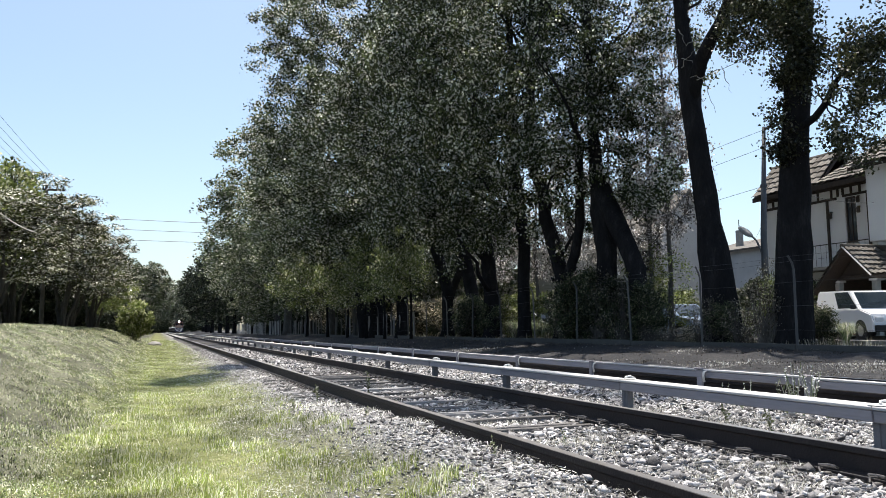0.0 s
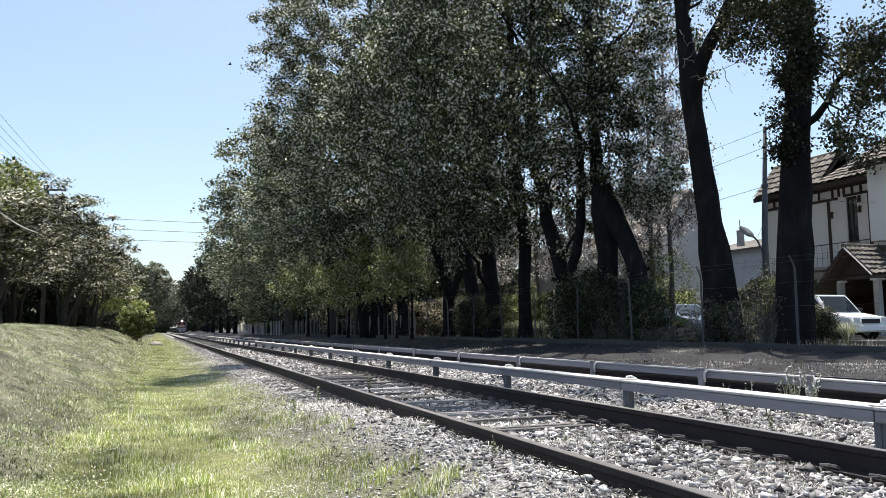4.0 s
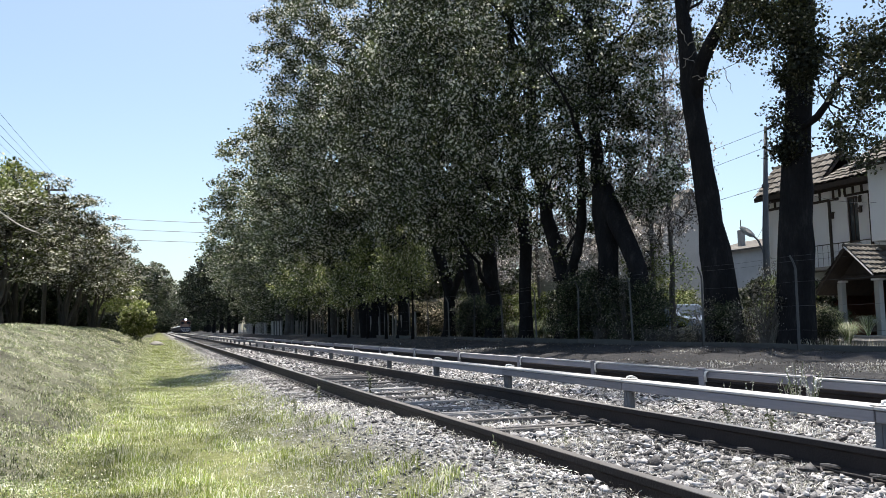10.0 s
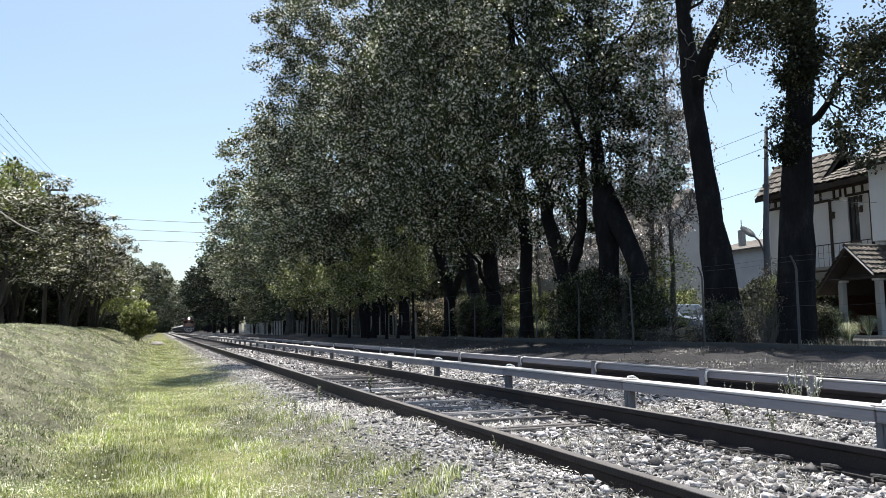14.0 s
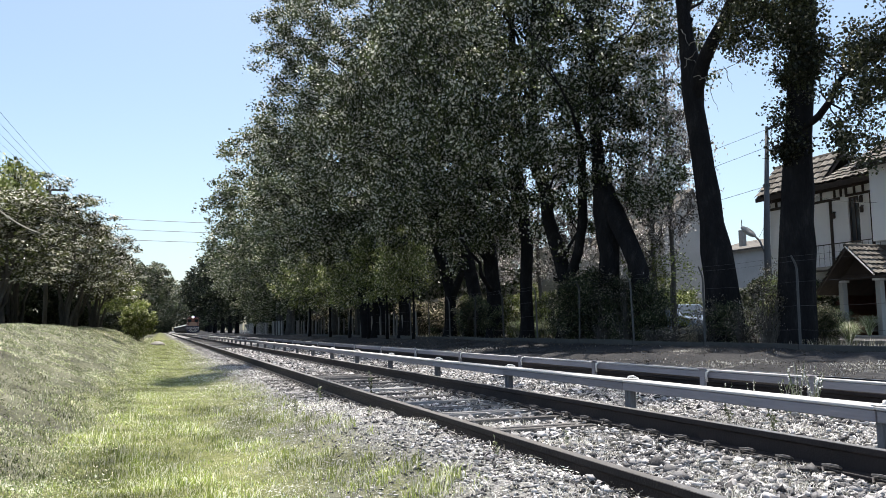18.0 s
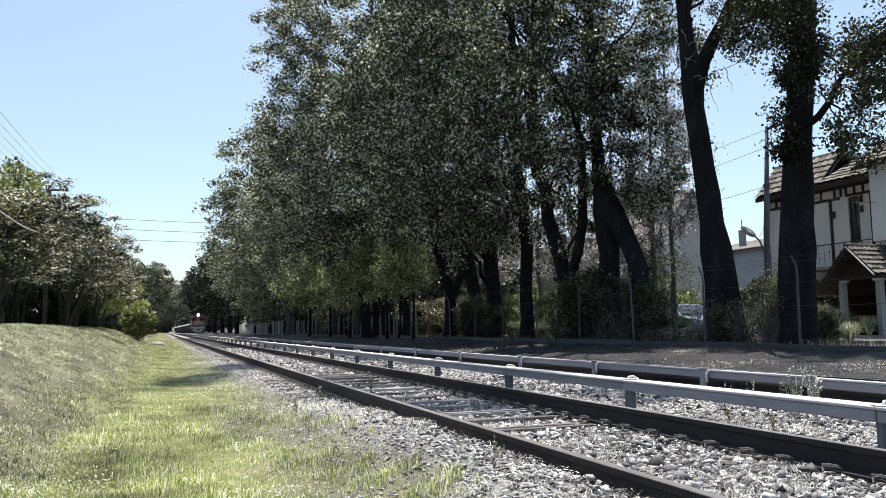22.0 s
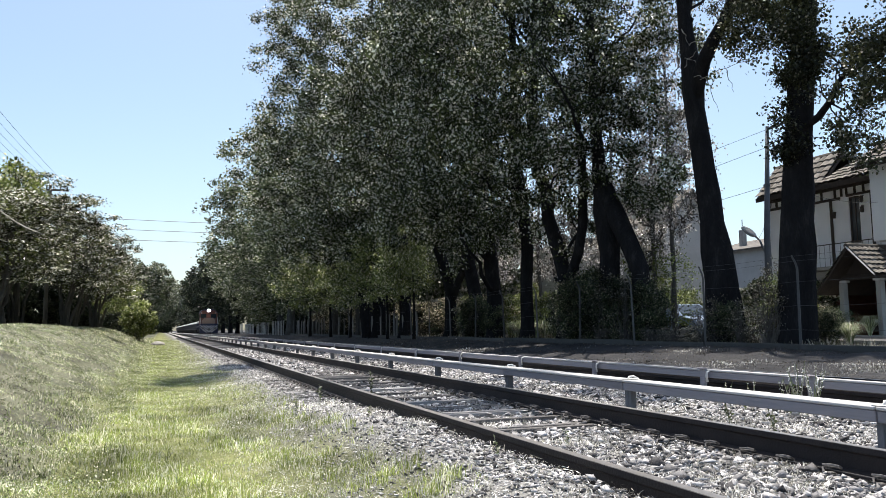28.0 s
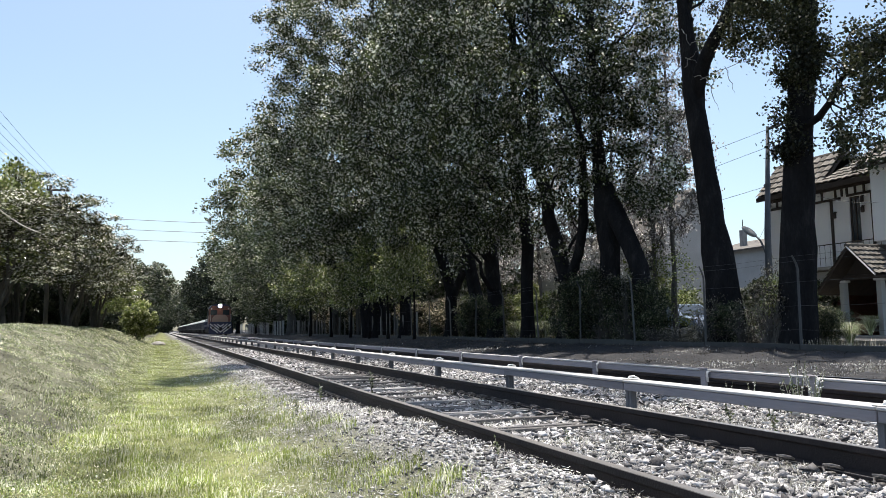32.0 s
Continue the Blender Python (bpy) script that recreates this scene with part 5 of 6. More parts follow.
    wing = part("roof_slope", quad_slab([(25.0, 18.6, 2.52), (25.0, 21.38, 2.52), (26.6, 21.38, 3.68), (26.6, 18.6, 3.68)], 0.12), M_TIMBER, p)
    tile_slope(wing, small, (24.97, 21.4, 2.53), (0, -1, 0), (1.6, 0, 1.16), 11, 7, 0.25, 0.275, rnd)
    tile_slope(left, small, (27.98, 24.18, 2.01), (-1, 0, 0), (0, -1.55, 1.70), 12, 8, 0.25, 0.275, rnd)
    part("ridge", tube(bmesh.new(), [(24.95, 22.6, 3.75), (27.95, 22.6, 3.75)], 0.09, 8), M_TILE, p)
    for y0, z0 in ((21.38, 2.53),):
        bm = tube(bmesh.new(), [(24.96, y0, z0), (24.96, 22.6, 3.71)], 0.035, 4)
        part("barge_board", bm, M_PALE, p, "pale edge board of the gable")
    part("back_wall", a_box(32.0, 32.2, 21.3, 27.4, 0.1, 2.6), M_BRICK, p, "dark red brick wall inside the carport")
    part("side_wall", a_box(28.3, 31.99, 27.15, 27.35, 0.1, 2.59), M_BRICK, p, "dark red brick side wall of the carport")
    part("ceiling_boards", a_box(28.3, 32.2, 21.3, 27.4, 2.6, 2.7), M_TIMBER, p)


timbered_house()


def plain_building(x0, x1, y0, y1, z1, material, label, roofed, windows, name="house"):
    h = thing(name, label, "house")
    holes = [(y, y + w, z, z + hh) for y, w, z, hh in windows]
    part("wall", wall_with_holes(x0, x0 + 0.25, y0, y1, 0.1, z1, holes), material, h)
    part("wall", a_box(x0 + 0.25, x1, y0, y0 + 0.25, 0.1, z1), material, h)
    part("wall", a_box(x0 + 0.25, x1, y1 - 0.25, y1, 0.1, z1), material, h)
    part("wall", a_box(x1 - 0.25, x1, y0 + 0.25, y1 - 0.25, 0.1, z1), material, h)
    for y, w, z, hh in windows:
        window(h, x0 + 0.08, y, y + w, z, z + hh)
    if roofed:
        xm = (x0 + x1) / 2
        r = part("roof", quad_slab([(x0 - 0.5, y0 - 0.4, z1 - 0.1), (x0 - 0.5, y1 + 0.4, z1 - 0.1), (xm, y1 + 0.4, z1 + roofed), (xm, y0 - 0.4, z1 + roofed)], 0.15), M_TILE, h, "tiled roof slope")
        part("roof", quad_slab([(x1 + 0.5, y0 - 0.4, z1 - 0.1), (xm, y0 - 0.4, z1 + roofed), (xm, y1 + 0.4, z1 + roofed), (x1 + 0.5, y1 + 0.4, z1 - 0.1)], 0.15), M_TILE, h)
        n = int(((xm - x0 + 0.5) ** 2 + (roofed + 0.1) ** 2) ** 0.5 / 0.33)
        up = Vector((xm - x0 + 0.5, 0, roofed + 0.1)).normalized()
        for k in range(n):
            o = Vector((x0 - 0.5, 0, z1 - 0.1)) + up * (0.33 * k)
            bm = bmesh.new()
            box(bm, -0.02, 0.36, y0 - 0.4, y1 + 0.4, 0.0, 0.05, 0, Matrix.Translation(o) @ Matrix.Rotation(-math.atan2(up.z, up.x) - 0.06, 4, "Y"))
            part("tile_course", bm, M_TILE, r)
        for y in (y0, y1 - 0.2):
            part("gable", prism(bmesh.new(), [(x0 + 0.1, z1), (x1 - 0.1, z1), (xm, z1 + roofed - 0.12)], y + 0.03, y + 0.17, "y"), material, h)
    else:
        part("roof", a_box(x0 - 0.15, x1 + 0.15, y0 - 0.15, y1 + 0.15, z1, z1 + 0.18), M_CONCRETE, h, "flat roof with a thin edge")
    return h


plain_building(29, 33, 39.5, 47, 6.6, M_GREYWALL, "pale two-storey house with a tiled roof behind the poplars", 2.6, [(40.5, 1.2, 4.2, 1.3), (42.5, 1.2, 4.2, 1.3), (45, 1.1, 4.2, 1.3), (41, 1.4, 1.2, 1.3), (44, 1.4, 1.2, 1.3)])
plain_building(28.5, 38, 47.5, 57, 6.8, M_GREYWALL, "grey flat-roofed house behind the poplars", 0, [(49, 1.2, 4.2, 1.4), (52, 1.2, 4.2, 1.4), (55, 1.1, 4.2, 1.4), (50, 1.4, 1.2, 1.3)])
plain_building(28.0, 37, 59, 72, 4.0, M_GREYWALL, "low grey house with a tiled roof along the street", 2.0, [(61, 1.4, 1.2, 1.4), (65, 1.4, 1.2, 1.4), (69, 1.2, 1.2, 1.4)])
plain_building(28.5, 38, 75, 92, 5.5, M_PALE, "pale street house beyond the trees", 0, [(78, 1.4, 1.2, 1.4), (83, 1.4, 1.2, 1.4), (88, 1.4, 1.2, 1.4)])
plain_building(28.0, 38, 95, 150, 5.0, M_GREYWALL, "long grey street building beyond the trees", 0, [(100 + 7 * k, 1.6, 1.3, 1.5) for k in range(7)], "street_building")
far_house = plain_building(60, 72, 60, 74, 9.0, M_GREYWALL, "distant low house with a pale wall", 1.6, [(64, 1.4, 3.2, 1.3), (69, 1.4, 3.2, 1.3)])
part("chimney", a_box(61.7, 62.3, 69.7, 70.3, 9.2, 11.4, 0.03), M_CONCRETE, far_house)
part("aerial", tube(bmesh.new(), [(62.0, 70.0, 11.4), (62.0, 70.0, 12.6)], 0.05, 6), M_WIRE, far_house)



def tuft(seed, n, h):
    """An arching clump of ornamental grass."""
    rng = np.random.default_rng(seed)
    t = thing("ornamental_grass", "pale arching clump of ornamental grass", "grass clump", "grass clumps by the street")
    a, r, hh = rng.uniform(0, 6.28, n), rng.uniform(0.2, 0.75, n) * h, h * rng.uniform(0.6, 1.05, n)
    w = 0.011
    d = np.stack([np.cos(a), np.sin(a), 0 * a], -1)
    s = np.stack([-np.sin(a), np.cos(a), 0 * a], -1) * w / 2
    up = np.array([0, 0, 1.0])
    line = [d * (0.05 + r * k)[:, None] + up * (hh * z)[:, None] for k, z in ((0.0, 0.0), (0.25, 0.6), (0.6, 0.92), (0.95, 0.95), (1.25, 0.78))]
    width = (1.0, 1.0, 0.8, 0.6, 0.15)
    co = np.stack([p + s * k * e for p, k in zip(line, width) for e in (-1, 1)], 1).reshape(-1, 3)
    f = (np.arange(n)[:, None, None] * 10 + np.array([[2 * k, 2 * k + 1, 2 * k + 3, 2 * k + 2] for k in range(4)])[None]).reshape(-1, 4)
    tagged(mesh_part("blades", raw_mesh("blades", co, f), M_BANK, t), kind="stuff")
    return t


g0 = set_at(tuft(91, 420, 1.0), 25.3, 23.5, 0.26)
for gx, gy, gs in ((25.25, 22.0, 0.8), (25.3, 24.6, 0.9), (17.9, 20.6, 0.5), (18.0, 31.8, 1.0), (18.0, 33.4, 1.0), (17.7, 17.3, 0.7), (17.6, 16.0, 0.7), (17.9, 36.9, 0.9), (17.0, 35.8, 1.0), (16.9, 35.2, 0.9), (17.0, 32.6, 1.0), (16.9, 33.1, 0.9)):
    put_copy(g0, gx, gy, 0.26 if gx > 20 else 0.1, 50 * gy, (gs, gs, gs))

# ---------------------------------------------------------------- poles, lamps and wires
def sagging(a, b, sag, n=16):
    return [(a[0] + (b[0] - a[0]) * t, a[1] + (b[1] - a[1]) * t, a[2] + (b[2] - a[2]) * t - sag * 4 * t * (1 - t)) for t in [i / n for i in range(n + 1)]]


def poles():
    p = thing("utility_pole", "dark steel street pole with a short top arm", "utility pole", at=(17.5, 18.5, 0.1))
    part("pole", tube(bmesh.new(), [(0, 0.3, -0.2), (0, 0.2, 3.4), (0, -0.05, 6.74)], [0.11, 0.095, 0.05], 10), M_POLE, p, smooth=True)
    part("arm", tube(bmesh.new(), [(0, -0.02, 6.66), (0.0, -0.9, 6.68)], 0.04, 6), M_POLE, p)
    part("insulator", tube(bmesh.new(), [(0, -0.8, 6.66), (0, -0.8, 6.85)], 0.05, 8), M_CLAMP, p)
    part("collar", tube(bmesh.new(), [(0, 0.09, 4.85), (0, 0.09, 4.95)], 0.10, 10), M_POLE, p)
    part("lamp_arm", tube(bmesh.new(), [(0, 0.24, 2.6), (0, 0.36, 2.95), (0, 0.52, 3.25), (0, 0.72, 3.42)], 0.03, 8), M_POLE, p, "curved lamp arm")
    bm = bmesh.new()
    bmesh.ops.create_uvsphere(bm, u_segments=12, v_segments=8, radius=1.0)
    bmesh.ops.transform(bm, matrix=pose(0, 0.98, 3.58, 33, 0, 0) @ Matrix.Diagonal((0.13, 0.36, 0.10, 1)), verts=bm.verts)
    part("lamp_head", bm, M_GREYWALL, p, "grey cobra street lamp head", smooth=True)
    lines = thing("overhead_wires", "thin overhead wires strung along the street", "wires")
    for a, b, s in (((17.5, 18.4, 6.75), (17.2, 60, 7.2), 0.6), ((17.5, 18.45, 6.2), (17.2, 60, 6.4), 0.7), ((17.5, 18.4, 5.0), (17.2, 60, 5.6), 0.7), ((17.5, 18.4, 4.5), (28.0, 31, 4.9), 0.4), ((17.5, 18.4, 6.75), (17.5, -20, 6.9), 0.7), ((17.5, 18.4, 5.1), (27.9, 22.9, 5.7), 0.3)):
        part("wire", tube(bmesh.new(), sagging(a, b, s), 0.007, 4, False), M_WIRE, lines)
    # the far pole behind the bank's trees, with its crossarm
    q = thing("utility_pole", "far timber pole with a crossarm above the bank trees", "utility pole", at=(-6.95, 55, 0.9))
    part("pole", tube(bmesh.new(), [(0, 0, -0.3), (0, 0, 9.45)], [0.14, 0.10], 8), M_BARK_GREY, q)
    arm = part("crossarm", a_box(-1.1, 1.1, -0.05, 0.05, 9.0, 9.12, 0.01), M_TIMBER, q)
    for k in range(6):
        part("insulator", tube(bmesh.new(), [(-1.0 + 0.4 * k, 0, 9.12), (-1.0 + 0.4 * k, 0, 9.32)], 0.045, 6), M_WIRE, arm)
    lines = thing("overhead_wires", "thin pale wires running over the bank", "wires")
    for k in range(6):
        a = (-7.95 + 0.4 * k, 55, 10.25)
        part("wire", tube(bmesh.new(), sagging(a, (-9.2 + 0.4 * k, -5, 10.6), 0.7, 20), 0.009, 4, False), M_WIRE, lines)
        part("wire", tube(bmesh.new(), sagging(a, (-6.5 + 0.4 * k, 130, 10.4), 0.9, 12), 0.010, 4, False), M_WIRE, lines)
    sag = thing("overhead_cable", "pale slack cable hanging before the bank trees", "cable")
    part("cable", tube(bmesh.new(), sagging((-4.5, 10.0, 5.6), (-4.93, 42.0, 5.6), 1.1, 24), 0.022, 5, False), M_CLAMP, sag)
    cross = thing("overhead_wires", "three wires crossing high over the railway", "wires")
    for z in (17.2, 15.72, 14.22):
        part("wire", tube(bmesh.new(), sagging((-30, 120, z + 0.7), (40, 120, z + 0.45), 0.9, 20), 0.035, 4, False), M_WIRE, cross)
    for x, top in ((-30, 18.8), (40, 17.8)):
        m = thing("utility_pole", "tall plain pole carrying the crossing wires", "utility pole", at=(x, 120, 0))
        part("pole", tube(bmesh.new(), [(0, 0, -0.3), (0, 0, top)], [0.22, 0.14], 8), M_CONCRETE, m)


poles()


# ---------------------------------------------------------------- vehicles
def vehicle(name, label, category, outline, width, glasshouse, paint, r=0.31, axles=(0.8, 3.3), at=(0, 0, 0)):
    """A road vehicle that faces -y, its nose at y = 0. outline: (y, z) of the body side; glasshouse: (y, z) of the cabin above it."""
    v = thing(name, label, category, at=at)
    bm = prism(bmesh.new(), outline, -width / 2, width / 2, "x")
    bmesh.ops.bevel(bm, geom=list(bm.edges), offset=0.035, segments=2, affect="EDGES")
    body = part("body", bm, paint, v, smooth=False)
    bm = prism(bmesh.new(), glasshouse, -width / 2 + 0.04, width / 2 - 0.04, "x")
    top = max(z for _, z in glasshouse)
    base = min(z for _, z in glasshouse)
    for q in bm.verts:
        q.co.x *= 1 - 0.14 * (q.co.z - base) / (top - base)
    bmesh.ops.bevel(bm, geom=list(bm.edges), offset=0.03, segments=2, affect="EDGES")
    cabin = part("cabin", bm, paint, v)
    # glass lies on the cabin's front, back and sides
    fy = [p for p in glasshouse]
    front_low, front_top, back_top, back_low = fy[0], fy[1], fy[2], fy[3]

    def pane(name, a, b, half_a, half_b, out):
        bm = bmesh.new()
        vs = [bm.verts.new(c) for c in ((-half_a, a[0], a[1]), (half_a, a[0], a[1]), (half_b, b[0], b[1]), (-half_b, b[0], b[1]))]
        bm.faces.new(vs)
        r_ = bmesh.ops.extrude_face_region(bm, geom=bm.faces[:])
        for q in r_["geom"]:
            if isinstance(q, bmesh.types.BMVert):
                q.co += Vector(out) * 0.012
        bmesh.ops.recalc_face_normals(bm, faces=bm.faces)
        part(name, bm, M_GLASS, v, "dark glass")

    def lerp(a, b, t):
        return (a[0] + (b[0] - a[0]) * t, a[1] + (b[1] - a[1]) * t)
    n = Vector((0, -(front_top[1] - front_low[1]), front_top[0] - front_low[0])).normalized()
    off = lambda p, k: (p[0] + n.y * k, p[1] + n.z * k)
    pane("windscreen", off(lerp(front_low, front_top, 0.08), 0.004), off(lerp(front_low, front_top, 0.9), 0.004), width / 2 - 0.14, width / 2 - 0.24, n)
    n2 = Vector((0, back_top[1] - back_low[1], back_low[0] - back_top[0])).normalized()
    if n2.y < 0:
        n2 = -n2
    off2 = lambda p, k: (p[0] + n2.y * k, p[1] + n2.z * k)
    pane("rear_window", off2(lerp(back_low, back_top, 0.25), 0.004), off2(lerp(back_low, back_top, 0.88), 0.004), width / 2 - 0.18, width / 2 - 0.26, n2)
    for s in (-1, 1):
        for a, b in ((0.06, 0.46), (0.52, 0.92)):
            zl, zh = base + 0.08, top - 0.10
            yl0, yl1 = front_low[0] + (back_low[0] - front_low[0]) * a, front_low[0] + (back_low[0] - front_low[0]) * b
            yh0, yh1 = front_top[0] + (back_top[0] - front_top[0]) * a, front_top[0] + (back_top[0] - front_top[0]) * b
            if name == "white_van" and a > 0.5:
                continue
            bm = bmesh.new()
            xl = s * ((width / 2 - 0.04) * (1 - 0.14 * (zl - base) / (top - base)) + 0.006)
            xh = s * ((width / 2 - 0.04) * (1 - 0.14 * (zh - base) / (top - base)) + 0.006)
            lo = [bm.verts.new(c) for c in ((xl, yl0, zl), (xl, yl1, zl), (xh, yh1, zh), (xh, yh0, zh))]
            bm.faces.new(lo)
            r_ = bmesh.ops.extrude_face_region(bm, geom=bm.faces[:])
            for q in r_["geom"]:
                if isinstance(q, bmesh.types.BMVert):
                    q.co.x -= s * 0.012
            bmesh.ops.recalc_face_normals(bm, faces=bm.faces)
            part("side_window", bm, M_GLASS, v, "dark glass")
        part("headlight", a_box(s * (width / 2 - 0.22) - 0.14, s * (width / 2 - 0.22) + 0.14, -0.012, 0.05, 0.62, 0.78, 0.02), M_LAMPGLASS, v)
        part("mirror", a_box(s * (width / 2 + 0.09) - 0.09, s * (width / 2 + 0.09) + 0.09, front_low[0] + 0.15, front_low[0] + 0.25, base + 0.04, base + 0.2, 0.02), M_DARK, v)
        part("tail_lamp", a_box(s * (width / 2 - 0.10) - 0.06, s * (width / 2 - 0.10) + 0.06, outline[-1][0] - 0.03, outline[-1][0] + 0.012, 0.75, 1.0, 0.01), M_REDLAMP, v)
        for y in axles:
            bm = bmesh.new()
            bmesh.ops.create_cone(bm, cap_ends=True, segments=20, radius1=r, radius2=r, depth=0.2, matrix=pose(0, 0, 0, 0, 90, 0))
            bmesh.ops.bevel(bm, geom=list(bm.edges), offset=0.02, segments=1, affect="EDGES")
            wh = part("wheel", bm, M_TYRE, v, "", (s * (width / 2 - 0.09), y, r))
            bm = bmesh.new()
            bmesh.ops.create_cone(bm, cap_ends=True, segments=16, radius1=r * 0.62, radius2=r * 0.55, depth=0.21, matrix=pose(0, 0, 0, 0, 90, 0))
            part("rim", bm, M_RIM, wh)
            # dark wheel arch
            bm = bmesh.new()
            bmesh.ops.create_cone(bm, cap_ends=True, segments=18, radius1=r + 0.06, radius2=r + 0.06, depth=0.05, matrix=pose(0, 0, 0, 0, 90, 0))
            part("wheel_arch", bm, M_DARK, v, "", (s * (width / 2 - 0.018), y, r + 0.01))
    part("bumper", a_box(-width / 2 + 0.04, width / 2 - 0.04, -0.06, 0.06, 0.28, 0.50, 0.03), M_DARK if name == "white_van" else paint, v)
    part("grille", a_box(-0.42, 0.42, -0.015, 0.03, 0.56, 0.72, 0.01), M_DARK, v)
    return v


VAN_SIDE = [(0.02, 0.28), (0.0, 0.62), (0.10, 0.86), (0.80, 1.05), (4.03, 1.12), (4.05, 0.28)]
VAN_CABIN = [(0.85, 1.02), (1.62, 1.72), (3.90, 1.78), (4.02, 1.06)]
CAR_SIDE = [(0.02, 0.26), (0.0, 0.58), (0.12, 0.78), (1.05, 0.94), (4.0, 0.98), (4.1, 0.70), (4.08, 0.26)]
CAR_CABIN = [(0.95, 0.92), (1.65, 1.42), (3.1, 1.46), (3.85, 0.96)]
PICK_CABIN = [(1.05, 0.92), (1.65, 1.62), (3.5, 1.68), (4.0, 0.98)]
van = vehicle("white_van", "white panel van with a dark windscreen driving along the street", "van", VAN_SIDE, 1.75, VAN_CABIN, M_VANWHITE, at=(23.2, 18, 0.17))
estate_car = vehicle("estate_car", "pale boxy estate car driving along the street", "car", CAR_SIDE, 1.72, PICK_CABIN, M_VANWHITE, at=(23.2, 40, 0.17))
vehicle("parked_car", "pale blue parked car at the kerb of the street", "car", CAR_SIDE, 1.7, CAR_CABIN, M_BLUECAR, at=(20.2, 24.6, 0.17))
c = vehicle("parked_car", "dark parked car standing under the porch roof", "car", CAR_SIDE, 1.7, CAR_CABIN, M_BLACKCAR)
c.matrix_basis = pose(27.2, 22.75, 0.12, 0, 0, -90)


# ---------------------------------------------------------------- train
def locomotive():
    t = thing("locomotive", "navy and orange diesel locomotive with white chevrons and lit headlight", "locomotive")
    panel = part("front_panel", a_box(-1.38, 1.38, 0.0, 0.10, 0.22, 1.80, 0.02), M_NAVY, t, "navy end panel")
    for k in range(5):
        for s in (-1, 1):
            z = 0.02 + 0.36 * k
            bm = bmesh.new()
            pts = []
            for x, zz in ((0.0, z), (1.3, z + 1.05), (1.3, z + 1.05 + 0.19), (0.0, z + 0.19)):
                pts.append((s * x, zz))
            # keep the stripe inside the panel
            lo, hi = 0.30, 1.62
            x0 = max(0.0, (lo - z) / 1.05 * 1.3)
            x1 = min(1.3, (hi - 0.19 - z) / 1.05 * 1.3)
            if x1 - x0 < 0.15:
                bm.free()
                continue
            f = lambda x: z + 1.05 * x / 1.3
            out = [(s * x0, f(x0)), (s * x1, f(x1)), (s * x1, f(x1) + 0.17), (s * x0, f(x0) + 0.17)]
            prism(bm, out, -0.012, -0.002, "y")
            part("chevron", bm, M_CHEVRON, panel, "white painted stripe")
    part("coupler", a_box(-0.18, 0.18, -0.45, 0.0, 0.75, 1.05, 0.04), M_RAIL, t)
    for s in (-1, 1):
        part("buffer", tube(bmesh.new(), [(s * 0.95, -0.30, 1.05), (s * 0.95, 0.0, 1.05)], 0.16, 12), M_RAIL, t)
        part("handrail", tube(bmesh.new(), [(s * 1.3, 0.1, 1.8), (s * 1.3, 0.05, 2.75), (s * 1.3, 0.9, 2.75)], 0.025, 6), M_CHEVRON, t)
        part("steps", a_box(s * 1.28 - 0.14, s * 1.28 + 0.14, 0.2, 0.8, 0.35, 1.5, 0.02), M_NAVY, t)
    part("footplate", a_box(-1.40, 1.40, 0.10, 16.2, 1.25, 1.50, 0.02), M_NAVY, t)
    bm = prism(bmesh.new(), [(-0.95, 1.5), (0.95, 1.5), (0.95, 2.35), (0.6, 2.75), (-0.6, 2.75), (-0.95, 2.35)], 0.25, 1.5, "y")
    part("nose", bm, M_TAN, t, "faded tan short nose")
    bm = prism(bmesh.new(), [(-1.38, 1.5), (1.38, 1.5), (1.38, 3.55), (1.05, 3.98), (0.5, 4.15), (-0.5, 4.15), (-1.05, 3.98), (-1.38, 3.55)], 1.5, 4.2, "y")
    cab = part("cab", bm, M_ORANGE, t, "faded orange driver's cab")
    for s in (-1, 1):
        part("cab_window", a_box(s * 0.78 - 0.42, s * 0.78 + 0.42, 1.47, 1.53, 2.75, 3.4, 0.02), M_GLASS, cab)
        part("side_window", a_box(s * 1.385 - 0.012, s * 1.385 + 0.012, 1.9, 3.6, 2.7, 3.35), M_GLASS, cab)
    part("cab_roof", prism(bmesh.new(), [(-1.42, 3.56), (-1.06, 4.02), (-0.5, 4.2), (0.5, 4.2), (1.06, 4.02), (1.42, 3.56), (1.36, 3.54), (1.02, 3.96), (-1.02, 3.96), (-1.36, 3.54)], 1.40, 4.3, "y"), M_NAVY, cab)
    lamp = part("headlight_box", a_box(-0.34, 0.34, 1.28, 1.5, 3.68, 4.2, 0.04), M_NAVY, cab)
    part("headlight", tube(bmesh.new(), [(0, 1.22, 3.95), (0, 1.28, 3.95)], 0.21, 18), M_HEADLIGHT, lamp, "lit headlight")
    for s in (-1, 1):
        part("marker_lamp", tube(bmesh.new(), [(s * 1.1, 1.44, 3.55), (s * 1.1, 1.5, 3.55)], 0.08, 10), M_LAMPGLASS, cab)
    part("hood", prism(bmesh.new(), [(-0.9, 1.5), (0.9, 1.5), (0.9, 3.5), (0.55, 3.85), (-0.55, 3.85), (-0.9, 3.5)], 4.2, 15.6, "y"), M_NAVY, t, "long navy engine hood")
    for k in range(5):
        part("hood_louvre", a_box(-0.93, -0.895, 5.0 + 2 * k, 6.4 + 2 * k, 2.2, 3.0), M_DARK, t)
    part("fuel_tank", a_box(-1.2, 1.2, 6.2, 9.8, 0.45, 1.2, 0.08), M_DARK, t)
    bogies(t, (3.0, 13.0))
    return t


